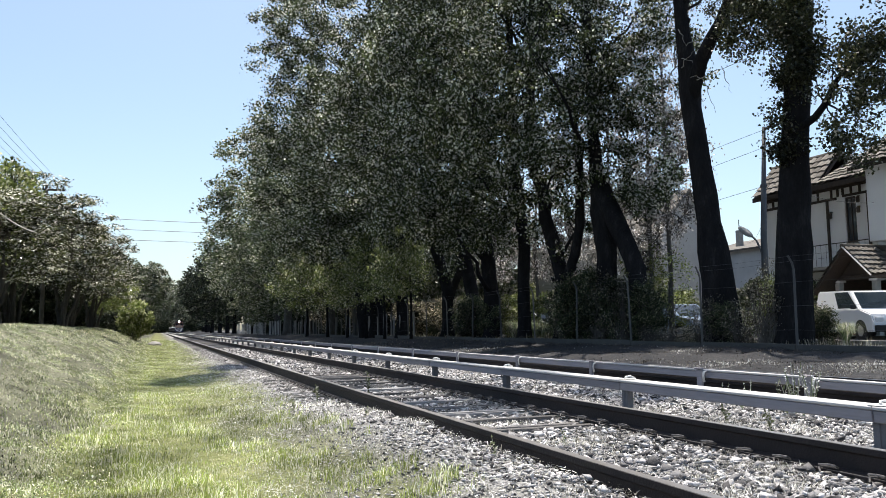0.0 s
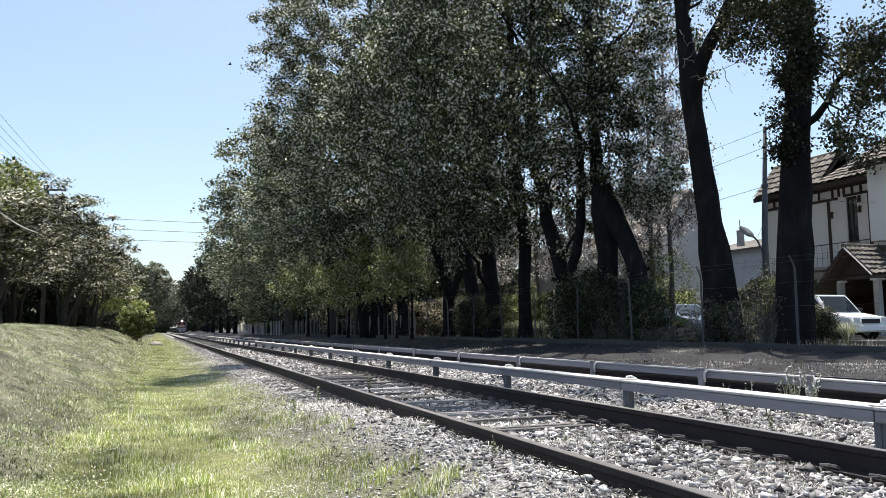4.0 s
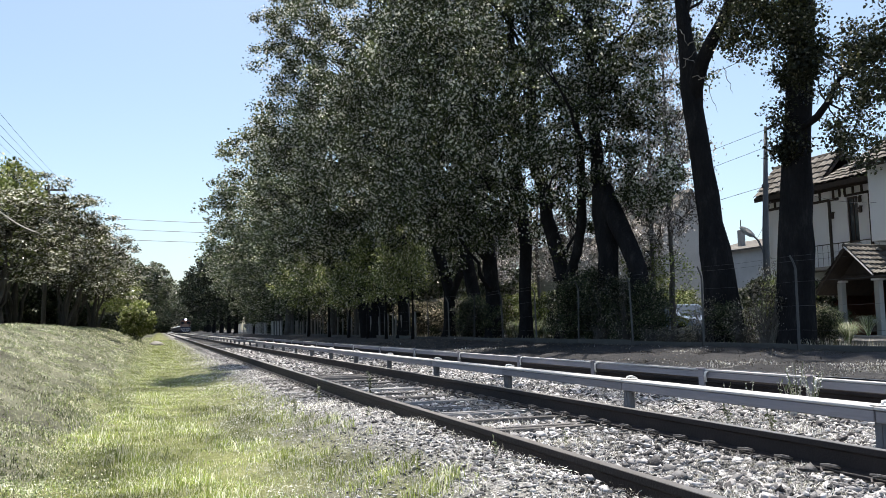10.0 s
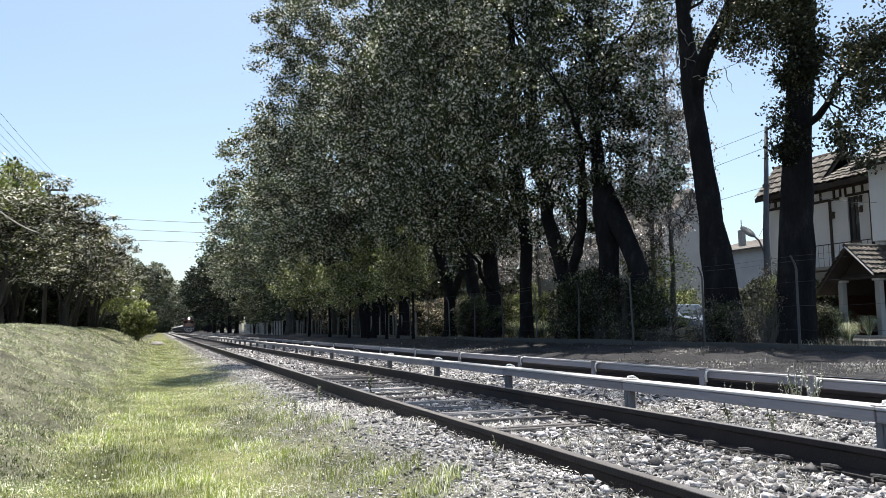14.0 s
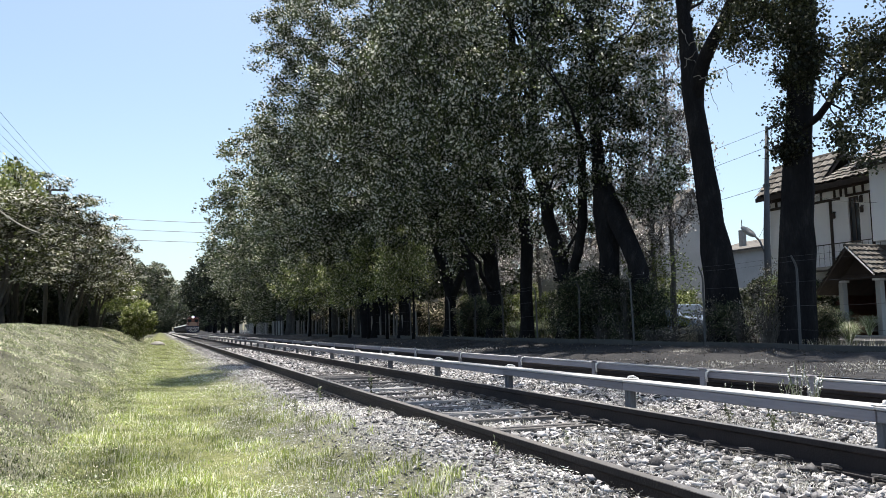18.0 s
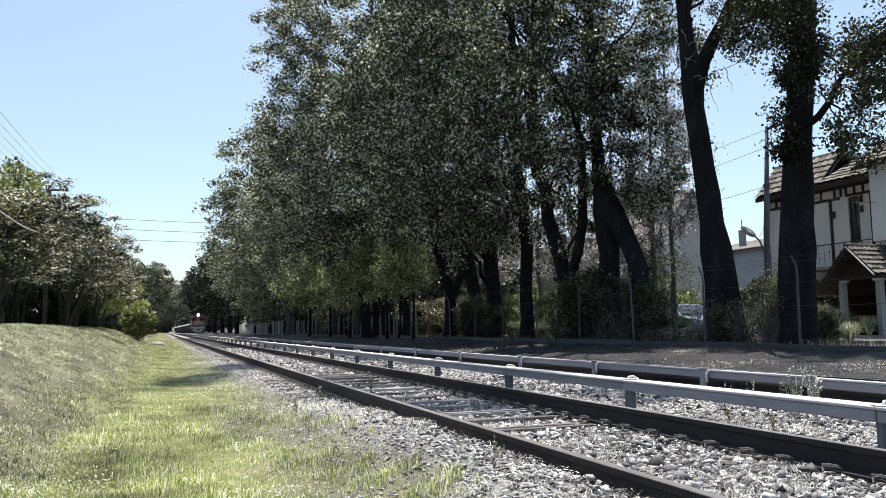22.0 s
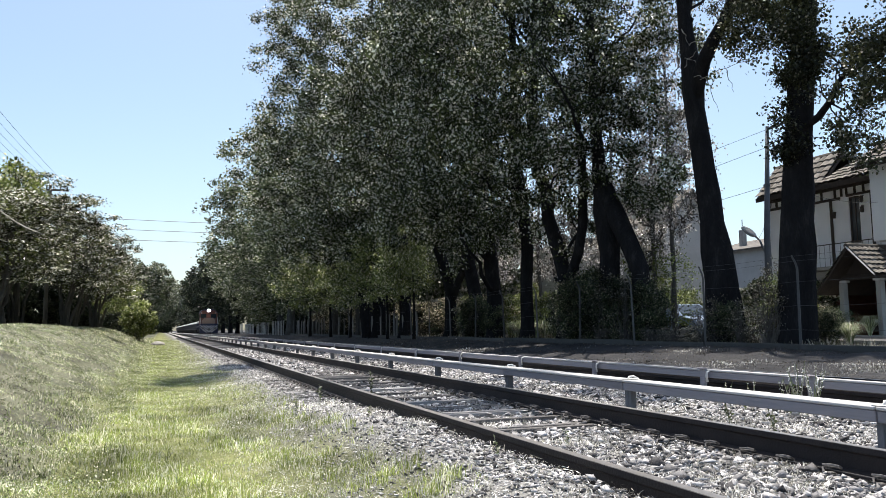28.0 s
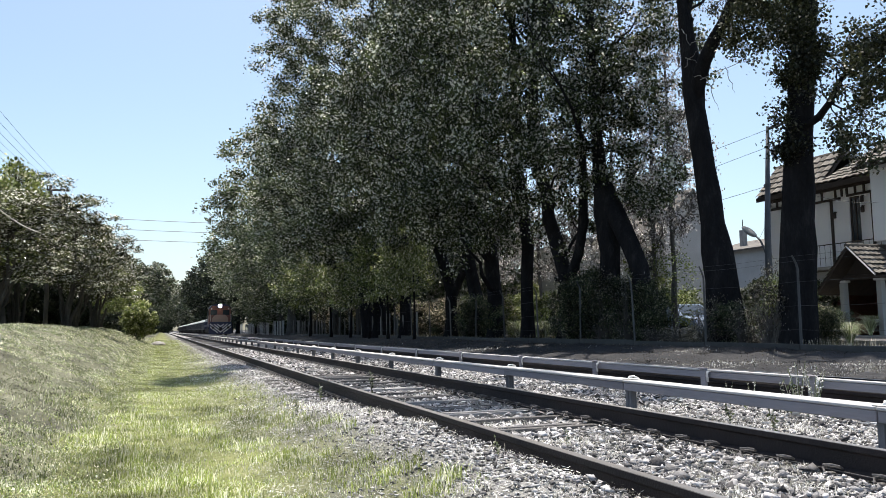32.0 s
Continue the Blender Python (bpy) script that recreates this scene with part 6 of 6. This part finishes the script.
def bogies(t, ys):
    for y in ys:
        b = part("bogie", a_box(-1.15, 1.15, y - 1.7, y + 1.7, 0.45, 0.95, 0.05), M_DARK, t)
        for d in (-1.25, 1.25):
            for s in (-1, 1):
                part("wheel", tube(bmesh.new(), [(s * 0.80, y + d, 0.47), (s * 0.94, y + d, 0.47)], 0.47, 18), M_RAIL, b)


def coach():
    # low stand-in for a coach; the pale top paints its sunlit strip
    c = thing("railway_wagon", "low dark blue wagon with a pale top, standing in for a coach", "railway wagon", "wagons of the train")
    part("body", a_box(-1.42, 1.42, 0, 13.6, 0.95, 2.15, 0.05), M_COACH, c)
    part("top", prism(bmesh.new(), [(-1.44, 2.15), (1.44, 2.15), (1.25, 2.45), (0.7, 2.68), (-0.7, 2.68), (-1.25, 2.45)], 0.15, 13.45, "y"), M_ROOF, c, "rounded top, painted pale for a sunlit strip")
    for s in (-1, 1):
        for k in range(7):
            part("side_rib", a_box(s * 1.435 - 0.03, s * 1.435 + 0.03, 0.9 + 1.95 * k, 1.02 + 1.95 * k, 1.0, 2.12), M_COACHROOF, c)
        part("sill", a_box(s * 1.43 - 0.03, s * 1.43 + 0.03, 0.1, 13.5, 0.9, 0.998), M_COACHROOF, c)
    part("coupler", a_box(-0.15, 0.15, -0.5, 0, 0.85, 1.1, 0.03), M_RAIL, c)
    bogies(c, (2.4, 11.2))
    return c


loco = locomotive()
loco.scale = (1.12, 1.0, 1.10)
coaches = [coach()]
for _ in range(14):
    coaches.append(copy_thing(coaches[0], Matrix()))


# ---------------------------------------------------------------- loose ground cover
def stones(name, label, n, x0, x1, d0, d1, size, seed):
    """Broken stones strewn over the ballast."""
    rng = np.random.default_rng(seed)
    x = rng.uniform(x0, x1, n)
    y = d0 * (d1 / d0) ** rng.uniform(0, 1, n)
    keep = np.ones(n, bool)
    for r in NEAR_RAILS + FAR_RAILS:
        keep &= np.abs(x - r) > 0.085
    # fewer on the verge and on the sleepers
    keep &= rng.uniform(0, 1, n) < np.clip((x - 0.8) / 1.2, 0.03, 1)
    x, y = x[keep], y[keep]
    n = len(x)
    s = rng.uniform(size[0], size[1], n) * (1 + 0.25 * rng.normal(size=n)).clip(0.5, 1.8) * (1 + y / 60)
    s = s * np.where(x < 2.25, np.clip((x - 0.4) / 2.4, 0.45, 0.75), 1)
    on = ((((y - 1.6) % 0.74) < 0.13) | (((y - 1.6) % 0.74) > 0.61)) & (x > 1.72) & (x < 4.55)
    z = ground_z(x, y) + s * rng.uniform(-0.1, 0.5, n) + np.where(on, 0.012, 0)
    keep = ~(on & (rng.uniform(0, 1, n) < np.where((y > 6.3) & (y < 17), 0.70, 0.3)))
    x, y, z, s = x[keep], y[keep], z[keep], s[keep]
    n = len(x)
    octa = np.array([[1, 0, 0], [-1, 0, 0], [0, 1, 0], [0, -1, 0], [0, 0, 1], [0, 0, -1]], float) * 0.62
    v = octa[None] + rng.uniform(-0.34, 0.34, (n, 6, 3))
    v *= s[:, None, None] * np.array([1.4, 1.05, 0.56]) * rng.uniform(0.7, 1.3, (n, 1, 3))
    a = rng.uniform(0, 6.28, n)
    ca, sa = np.cos(a)[:, None], np.sin(a)[:, None]
    tilt = rng.normal(0, 0.6, n)
    ct, st = np.cos(tilt)[:, None], np.sin(tilt)[:, None]
    vy, vz = v[:, :, 1] * ct - v[:, :, 2] * st, v[:, :, 1] * st + v[:, :, 2] * ct
    vx = v[:, :, 0]
    co = np.stack([vx * ca - vy * sa + x[:, None], vx * sa + vy * ca + y[:, None], vz + z[:, None]], -1).reshape(-1, 3)
    f = np.array([[0, 2, 4], [2, 1, 4], [1, 3, 4], [3, 0, 4], [2, 0, 5], [1, 2, 5], [3, 1, 5], [0, 3, 5]])
    far = y > 7.0
    faces = np.concatenate([(np.arange(n)[:, None, None] * 6 + f[None, :4]).reshape(-1, 3), (np.arange(n)[~far][:, None, None] * 6 + f[None, 4:]).reshape(-1, 3)])
    ob = mesh_part(name, raw_mesh(name, co, faces, 3), M_STONE)
    tagged(ob, label, "ballast", kind="stuff")


stones("ballast_stones", "pale grey broken ballast stones between and beside the rails", 92000, 1.0, 6.4, 2.6, 42, (0.014, 0.040), 61)
stones("ballast_stones", "shaded ballast stones about the far track", 9000, 6.4, 10.2, 3.5, 40, (0.03, 0.06), 62)


def blades(name, label, material, n, where, height, width, seed, lean=0.5, d0=4.0, d1=70.0, category="grass", span=(-6.0, 2.4)):
    """Grass blades where the chance function where(x, y) allows."""
    rng = np.random.default_rng(seed)
    x = rng.uniform(span[0], span[1], n * 6)
    y = d0 * (d1 / d0) ** rng.uniform(0, 1, n * 6)
    ok = rng.uniform(0, 1, n * 6) < where(x, y)
    x, y = x[ok][:n], y[ok][:n]
    n = len(x)
    grow = 1 + np.clip((y - 8) / 22, 0, 2.2)
    h = rng.uniform(height[0], height[1], n) * np.sqrt(grow) * (0.7 + 0.5 * (soft_noise(x, y, 0.3, 1.0) + 1) / 2)
    w = rng.uniform(width[0], width[1], n) * grow
    z = ground_z(x, y) - 0.01
    a = rng.uniform(0, 6.28, n)
    bend = rng.uniform(0.15, 1, n) * lean
    dx, dy = np.cos(a), np.sin(a)
    b = a + 1.57 + rng.normal(0, 0.5, n)
    sx, sy = np.cos(b) * w / 2, np.sin(b) * w / 2
    base = np.stack([x, y, z], -1)
    mid = base + np.stack([dx * h * bend * 0.35, dy * h * bend * 0.35, h * 0.6], -1)
    tip = base + np.stack([dx * h * bend, dy * h * bend, h * (1 - 0.35 * bend)], -1)
    side = np.stack([sx, sy, 0 * sx], -1)
    co = np.stack([base - side, base + side, mid + side * 0.75, mid - side * 0.75, tip + side * 0.12, tip - side * 0.12], 1).reshape(-1, 3)
    idx = np.arange(n) * 6
    near = y < 11
    faces = np.concatenate([(idx[near][:, None, None] + np.array([[0, 1, 2, 3], [3, 2, 4, 5]])[None]).reshape(-1, 4), idx[~near][:, None] + np.array([0, 1, 4, 5])[None]])
    used, inverse = np.unique(faces, return_inverse=True)
    ob = mesh_part(name, raw_mesh(name, co[used], inverse.reshape(-1, 4)), material)
    tagged(ob, label, category, kind="stuff")


def on_bank(x, y):
    return ((x < -0.7) & (x > -6)) * 1.0 * np.clip(0.45 + 1.3 * soft_noise(x, y, 0.22, 3.0), 0.02, 1) * np.where((y < 9) & (x < -0.9), 0.8, 1) * (1 - 0.4 * np.exp(-((x + 1.9) / 0.8) ** 2 - ((y - 8.2) / 2.6) ** 2))


def on_verge(x, y):
    e = np.exp(-((x + 0.28) / 0.58) ** 2) + 1.0 * np.exp(-((x - 0.80) / 0.62) ** 2) * np.clip(0.55 + 0.8 * soft_noise(x, y, 0.14, 5.0), 0.08, 1)
    return np.clip(e, 0, 1) * (x < 1.8) * np.clip(0.65 + 0.7 * soft_noise(x, y, 0.22, 6.0), 0.25, 1)


def on_edge(x, y):
    return ((x > 0.0) & (x < 2.25)) * np.clip(1.1 - np.abs(x - 1.45) / 1.2, 0, 1)


def in_track(x, y):
    return ((x > 1.6) & (x < 6.4) & (np.abs(x - 2.33) > 0.07) & (np.abs(x - 4.075) > 0.07)) * np.clip(soft_noise(x, y, 0.4, 2.0) + 0.1, 0, 1) * 0.8


blades("bank_grass", "dry mown grass on the sunny bank", M_BANK, 150000, on_bank, (0.02, 0.08), (0.005, 0.011), 71, 1.2, 4.0, 100)
blades("verge_grass", "bright green grass on the verge", M_GRASS, 260000, on_verge, (0.018, 0.055), (0.0028, 0.0060), 72, 0.95, 4.0, 90)
blades("verge_straw", "bleached dry grass at the edge of the ballast", M_STRAW, 34000, on_edge, (0.010, 0.038), (0.003, 0.007), 73, 1.6)
def tufts(x, y):
    return ((x > -0.6) & (x < 1.7)) * np.clip(soft_noise(x, y, 0.16, 8.0) - 0.1, 0, 1)


blades("verge_tufts", "taller dark green grass tufts on the verge", M_GRASS, 9000, tufts, (0.05, 0.13), (0.004, 0.008), 80, 0.9, 4.0, 14, span=(-0.6, 1.7))
blades("track_straw", "dry tufts of grass among the ballast", M_STRAW, 26000, in_track, (0.03, 0.10), (0.003, 0.007), 74, 1.7, 2.8, 22, span=(1.6, 6.4))


def by_fence(x, y):
    return ((x > 15.15) & (x < 17.6)) * np.clip(soft_noise(x, y, 0.8, 1.5) + 0.35, 0, 1)


blades("tall_grass", "tall pale grass and weeds along the foot of the fence", M_UNDER, 4500, by_fence, (0.08, 0.28), (0.006, 0.014), 78, 0.7, 12.5, 60, span=(15.0, 17.7))


def low_leaves(name, label, material, n, x0, x1, d0, d1, size, seed, high=0.04, width=0.5, flat=1.0):
    """Small flat leaves and litter strewn close over the ground."""
    rng = np.random.default_rng(seed)
    x = rng.uniform(x0, x1, n)
    y = d0 * (d1 / d0) ** rng.uniform(0, 1, n)
    ok = soft_noise(x, y, 0.45, seed) + rng.normal(0, 0.4, n) > 0
    x, y = x[ok], y[ok]
    z = ground_z(x, y) + rng.uniform(0.006, high + 0.006, len(x))
    g = 1 + np.clip((y - 8) / 25, 0, 2)
    co, faces = leaf_quads(np.stack([x, y, z], -1), size[0], size[1], rng, -0.15, width)
    mid = np.repeat(co.reshape(-1, 4, 3)[:, :1], 4, 1)
    co = ((co.reshape(-1, 4, 3) - mid) * g[:, None, None] * np.array([1, 1, flat]) + mid).reshape(-1, 3)
    tagged(mesh_part(name, raw_mesh(name, co, faces), material), label, "ground cover", kind="stuff")


low_leaves("bank_weeds", "low grey-green weeds matted over the bank", M_BANK, 170000, -6, -0.3, 4.0, 66, (0.009, 0.026), 75, 0.06)
low_leaves("leaf_litter", "dead leaves and twigs strewn over the shaded bank", M_LITTER, 26000, 9.6, 15.0, 9, 45, (0.012, 0.04), 85, 0.03, 0.4)
low_leaves("leaf_litter", "brown dead leaves on the bare soil of the bank", M_LITTER, 14000, -3.2, -0.9, 5.2, 13, (0.008, 0.024), 77, 0.03)
low_leaves("dry_litter", "dry straw litter strewn over the gravel edge", M_STRAW, 95000, 0.6, 6.3, 2.8, 26, (0.012, 0.05), 76, 0.03, 0.16, 0.35)


# Pale straw thickens at GAPS, so its colour brightens the sun patches.
def on_far_bank(x, y):
    return ((x > 9.9) & (x < 14.9)) * np.clip(soft_noise(x, y, 0.7, 4.0) + 0.05, 0, 1) * sum(np.exp(-((x - gx) ** 2 + (y - gy) ** 2) / (gr * 1.1) ** 2) for gx, gy, gr in GAPS).clip(0.01, 1) * 2.0


blades("bank_straw", "pale dry grass massed in the far bank's sun patches to brighten them", M_STRAW, 8000, on_far_bank, (0.02, 0.08), (0.005, 0.011), 79, 1.4, 8.0, 45, span=(9.8, 15.0))



def weed(seed, h, leaves, label, material=None, size=(0.035, 0.085)):
    rnd, rng = random.Random(seed), np.random.default_rng(seed)
    w = thing("weed", label, "weed", "weeds on the tracks")
    bm = bmesh.new()
    pts = []
    for s in range(3):
        a = rnd.uniform(0, 6.28)
        path = [(0, 0, -0.03), (0.03 * math.cos(a), 0.03 * math.sin(a), h * 0.4), (0.10 * math.cos(a) * h * 2, 0.10 * math.sin(a) * h * 2, h * rnd.uniform(0.75, 1.0))]
        tube(bm, path, [0.005, 0.004, 0.002], 5, False)
        for k in range(leaves):
            t = rnd.uniform(0.15, 1)
            p = Vector(path[0]).lerp(Vector(path[1]), t * 2) if t < 0.5 else Vector(path[1]).lerp(Vector(path[2]), t * 2 - 1)
            pts.append(p)
    part("stem", bm, M_WEED, w)
    co, faces = leaf_quads(np.array([tuple(p) for p in pts]), size[0], size[1], rng, -0.1, 0.45)
    mesh_part("leaves", raw_mesh("leaves", co, faces), material or M_WEED, w)
    return w


def weeds():
    a = weed(81, 0.30, 9, "small leafy weed against the rusty rail")
    set_at(a, 2.14, 4.80, -0.12, 0, 0.5)
    b = weed(82, 0.42, 12, "thin tall weed with pale seed heads")
    set_at(b, 6.35, 6.55, -0.22)
    d = weed(83, 0.5, 14, "thin weed with white seed heads before the boards", M_SEED, (0.014, 0.034))
    set_at(d, 6.45, 6.35, -0.22)
    for x, y, t, s in ((6.4, 6.50, 40, 1.15), (6.5, 6.62, 90, 1.2), (6.42, 6.30, 150, 1.0), (6.5, 6.42, 200, 1.1), (6.45, 6.75, 20, 0.8), (6.5, 7.3, 70, 0.7), (6.48, 7.7, 110, 0.6)):
        put_copy(d, x, y, -0.22, t, (s, s, s))
    for x, y, t, s in ((6.3, 6.3, 40, 0.55), (6.4, 6.9, 100, 0.5), (6.2, 7.1, 200, 0.5), (6.3, 6.0, 10, 0.4), (5.2, 5.6, 80, 0.7), (5.3, 6.3, 120, 0.6), (5.35, 8.0, 0, 0.5), (3.1, 5.6, 20, 0.35), (2.9, 11, 60, 0.6), (3.3, 12.5, 60, 0.7)):
        put_copy(b, x, y, -0.2, t, (s, s, s))
    for x, y, t, s in ((2.16, 4.65, 60, 0.3), (2.12, 4.95, 10, 0.35), (1.95, 7.6, 200, 0.6), (1.5, 9.0, 33, 0.7), (2.05, 10.5, 100, 0.7)):
        put_copy(a, x, y, -0.2, t, (s, s, s))


weeds()


def mound():
    rng = np.random.default_rng(5)
    bm = bmesh.new()
    bmesh.ops.create_icosphere(bm, subdivisions=3, radius=1.0)
    for v in bm.verts:
        v.co *= 1 + 0.18 * noise.noise(v.co * 2.5)
        v.co = Vector((v.co.x * 0.5, v.co.y * 1.0, max(v.co.z, -0.3) * 0.27))
    m = part("rubble_mound", bm, M_CONCRETE, None, "", (-0.15, 60, -0.25), True)
    tagged(m, "low mound of grey rubble beside the track", "rubble mound")


mound()


# ---------------------------------------------------------------- a bird
def flying_bird():
    t = thing("bird", "small dark bird in flight across the clear sky", "bird")
    bm = tube(bmesh.new(), [(-0.13, 0, 0), (-0.08, 0, 0), (0.0, 0, -0.005), (0.07, 0, 0.005), (0.11, 0, 0.012), (0.135, 0, 0.008)], [0.012, 0.026, 0.038, 0.030, 0.020, 0.004], 8)
    part("body", bm, M_BIRD, t, smooth=True)
    part("tail", prism(bmesh.new(), [(-0.10, -0.014), (-0.20, -0.035), (-0.20, 0.035), (-0.10, 0.014)], -0.004, 0.003, "z"), M_BIRD, t)
    wings = []
    for s in (1, -1):
        out = [(0.06, 0.0), (0.075, s * 0.10), (0.02, s * 0.25), (-0.03, s * 0.24), (-0.05, s * 0.10), (-0.06, 0.0)]
        wings.append(part("wing", prism(bmesh.new(), out[::s], -0.004, 0.004, "z"), M_BIRD, t))
    for o in t.children:
        o.data.transform(Matrix.Scale(0.95, 4))
    return t, wings


bird, bird_wings = flying_bird()


# ---------------------------------------------------------------- what moves
def sway(ob, seed, amount):
    """Leaves that stir in the wind: small turns about the tree's foot."""
    rnd = random.Random(seed)
    p = [rnd.uniform(0, 6.28) for _ in range(6)]
    rows = []
    for k in range(33):
        gust = 0.6 + 0.4 * math.sin(k * 0.35 + p[5])
        rx = amount * gust * (math.sin(k * 1.25 + p[0]) + 0.6 * math.sin(k * 2.3 + p[1]))
        ry = amount * gust * (math.sin(k * 1.4 + p[2]) + 0.6 * math.sin(k * 2.1 + p[3]))
        rows.append((float(k), pose(0, 0, 0, rx, ry, amount * math.sin(k * 0.9 + p[4]))))
    walk(ob, rows)


def motions():
    n = 0
    for tree in [o for o in scene.objects if o.parent is None and o.name.split(".")[0] in ("poplar", "shrub_tree", "undergrowth_shrub", "weed")]:
        kind = tree.name.split(".")[0]
        amount = {"poplar": 0.10, "shrub_tree": 0.25, "undergrowth_shrub": 0.5, "weed": 1.6}[kind]
        for o in tree.children:
            if o.name.split(".")[0] in ("foliage", "leaves"):
                n += 1
                sway(o, n, amount)
    x = sum(FAR_RAILS) / 2
    nose = [(0.0, 324.0), (4.0, 301.0), (14.0, 242.0), (23.0, 178.5), (28.0, 144.5), (32.0, 116.8)]
    walk(loco, [(t, pose(x, d, 0)) for t, d in nose])
    for k, c in enumerate(coaches):
        walk(c, [(t, pose(x, d + 16.8 + 14.2 * k, 0)) for t, d in nose])
    flight = [(0.0, -11.21, 56.55, 17.37), (0.3, -10.06, 56.69, 17.65), (0.7, -8.68, 56.77, 18.13), (1.0, -7.44, 56.76, 18.73), (1.4, -5.75, 56.83, 19.13), (1.8, -4.08, 56.95, 19.20), (2.2, -2.37, 57.07, 19.13), (2.6, -0.84, 57.13, 19.07), (3.0, 0.57, 57.06, 19.32), (4.0, 4.45, 56.62, 20.10), (5.0, 8.87, 55.94, 20.57), (9.0, 40.0, 92.0, 24.0), (32.0, 260.0, 240.0, 40.0)]
    walk(bird, [(t, pose(bx, by, bz, 0, -6, 4)) for t, bx, by, bz in flight])
    for s, w in zip((1, -1), bird_wings):
        walk(w, [(0.1 * k, pose(0, 0, 0.012, s * (8 + 38 * math.sin(k * 1.9)), 0, 0)) for k in range(60)] + [(32.0, pose(0, 0, 0.012, s * 8, 0, 0))])
    walk(van, [(t, pose(vx, d, 0.17, 0, 0, turn)) for t, vx, d, turn in ((0.0, 23.2, 18.9, -20), (0.9, 22.5, 16.7, -19), (1.5, 22.0, 15.3, -18), (3.0, 21.0, 11.2, -12), (6.0, 20.6, -8.0, 0), (12.0, 20.6, -60.0, 0), (32.0, 20.6, -180.0, 0))])
    walk(estate_car, [(t, pose(23.2, d, 0.17)) for t, d in ((0.0, 42.5), (1.2, 32.0), (1.8, 28.3), (2.7, 24.6), (3.5, 22.1), (5.2, 13.0), (8.0, -10.0), (14.0, -55.0), (32.0, -190.0))])


motions()
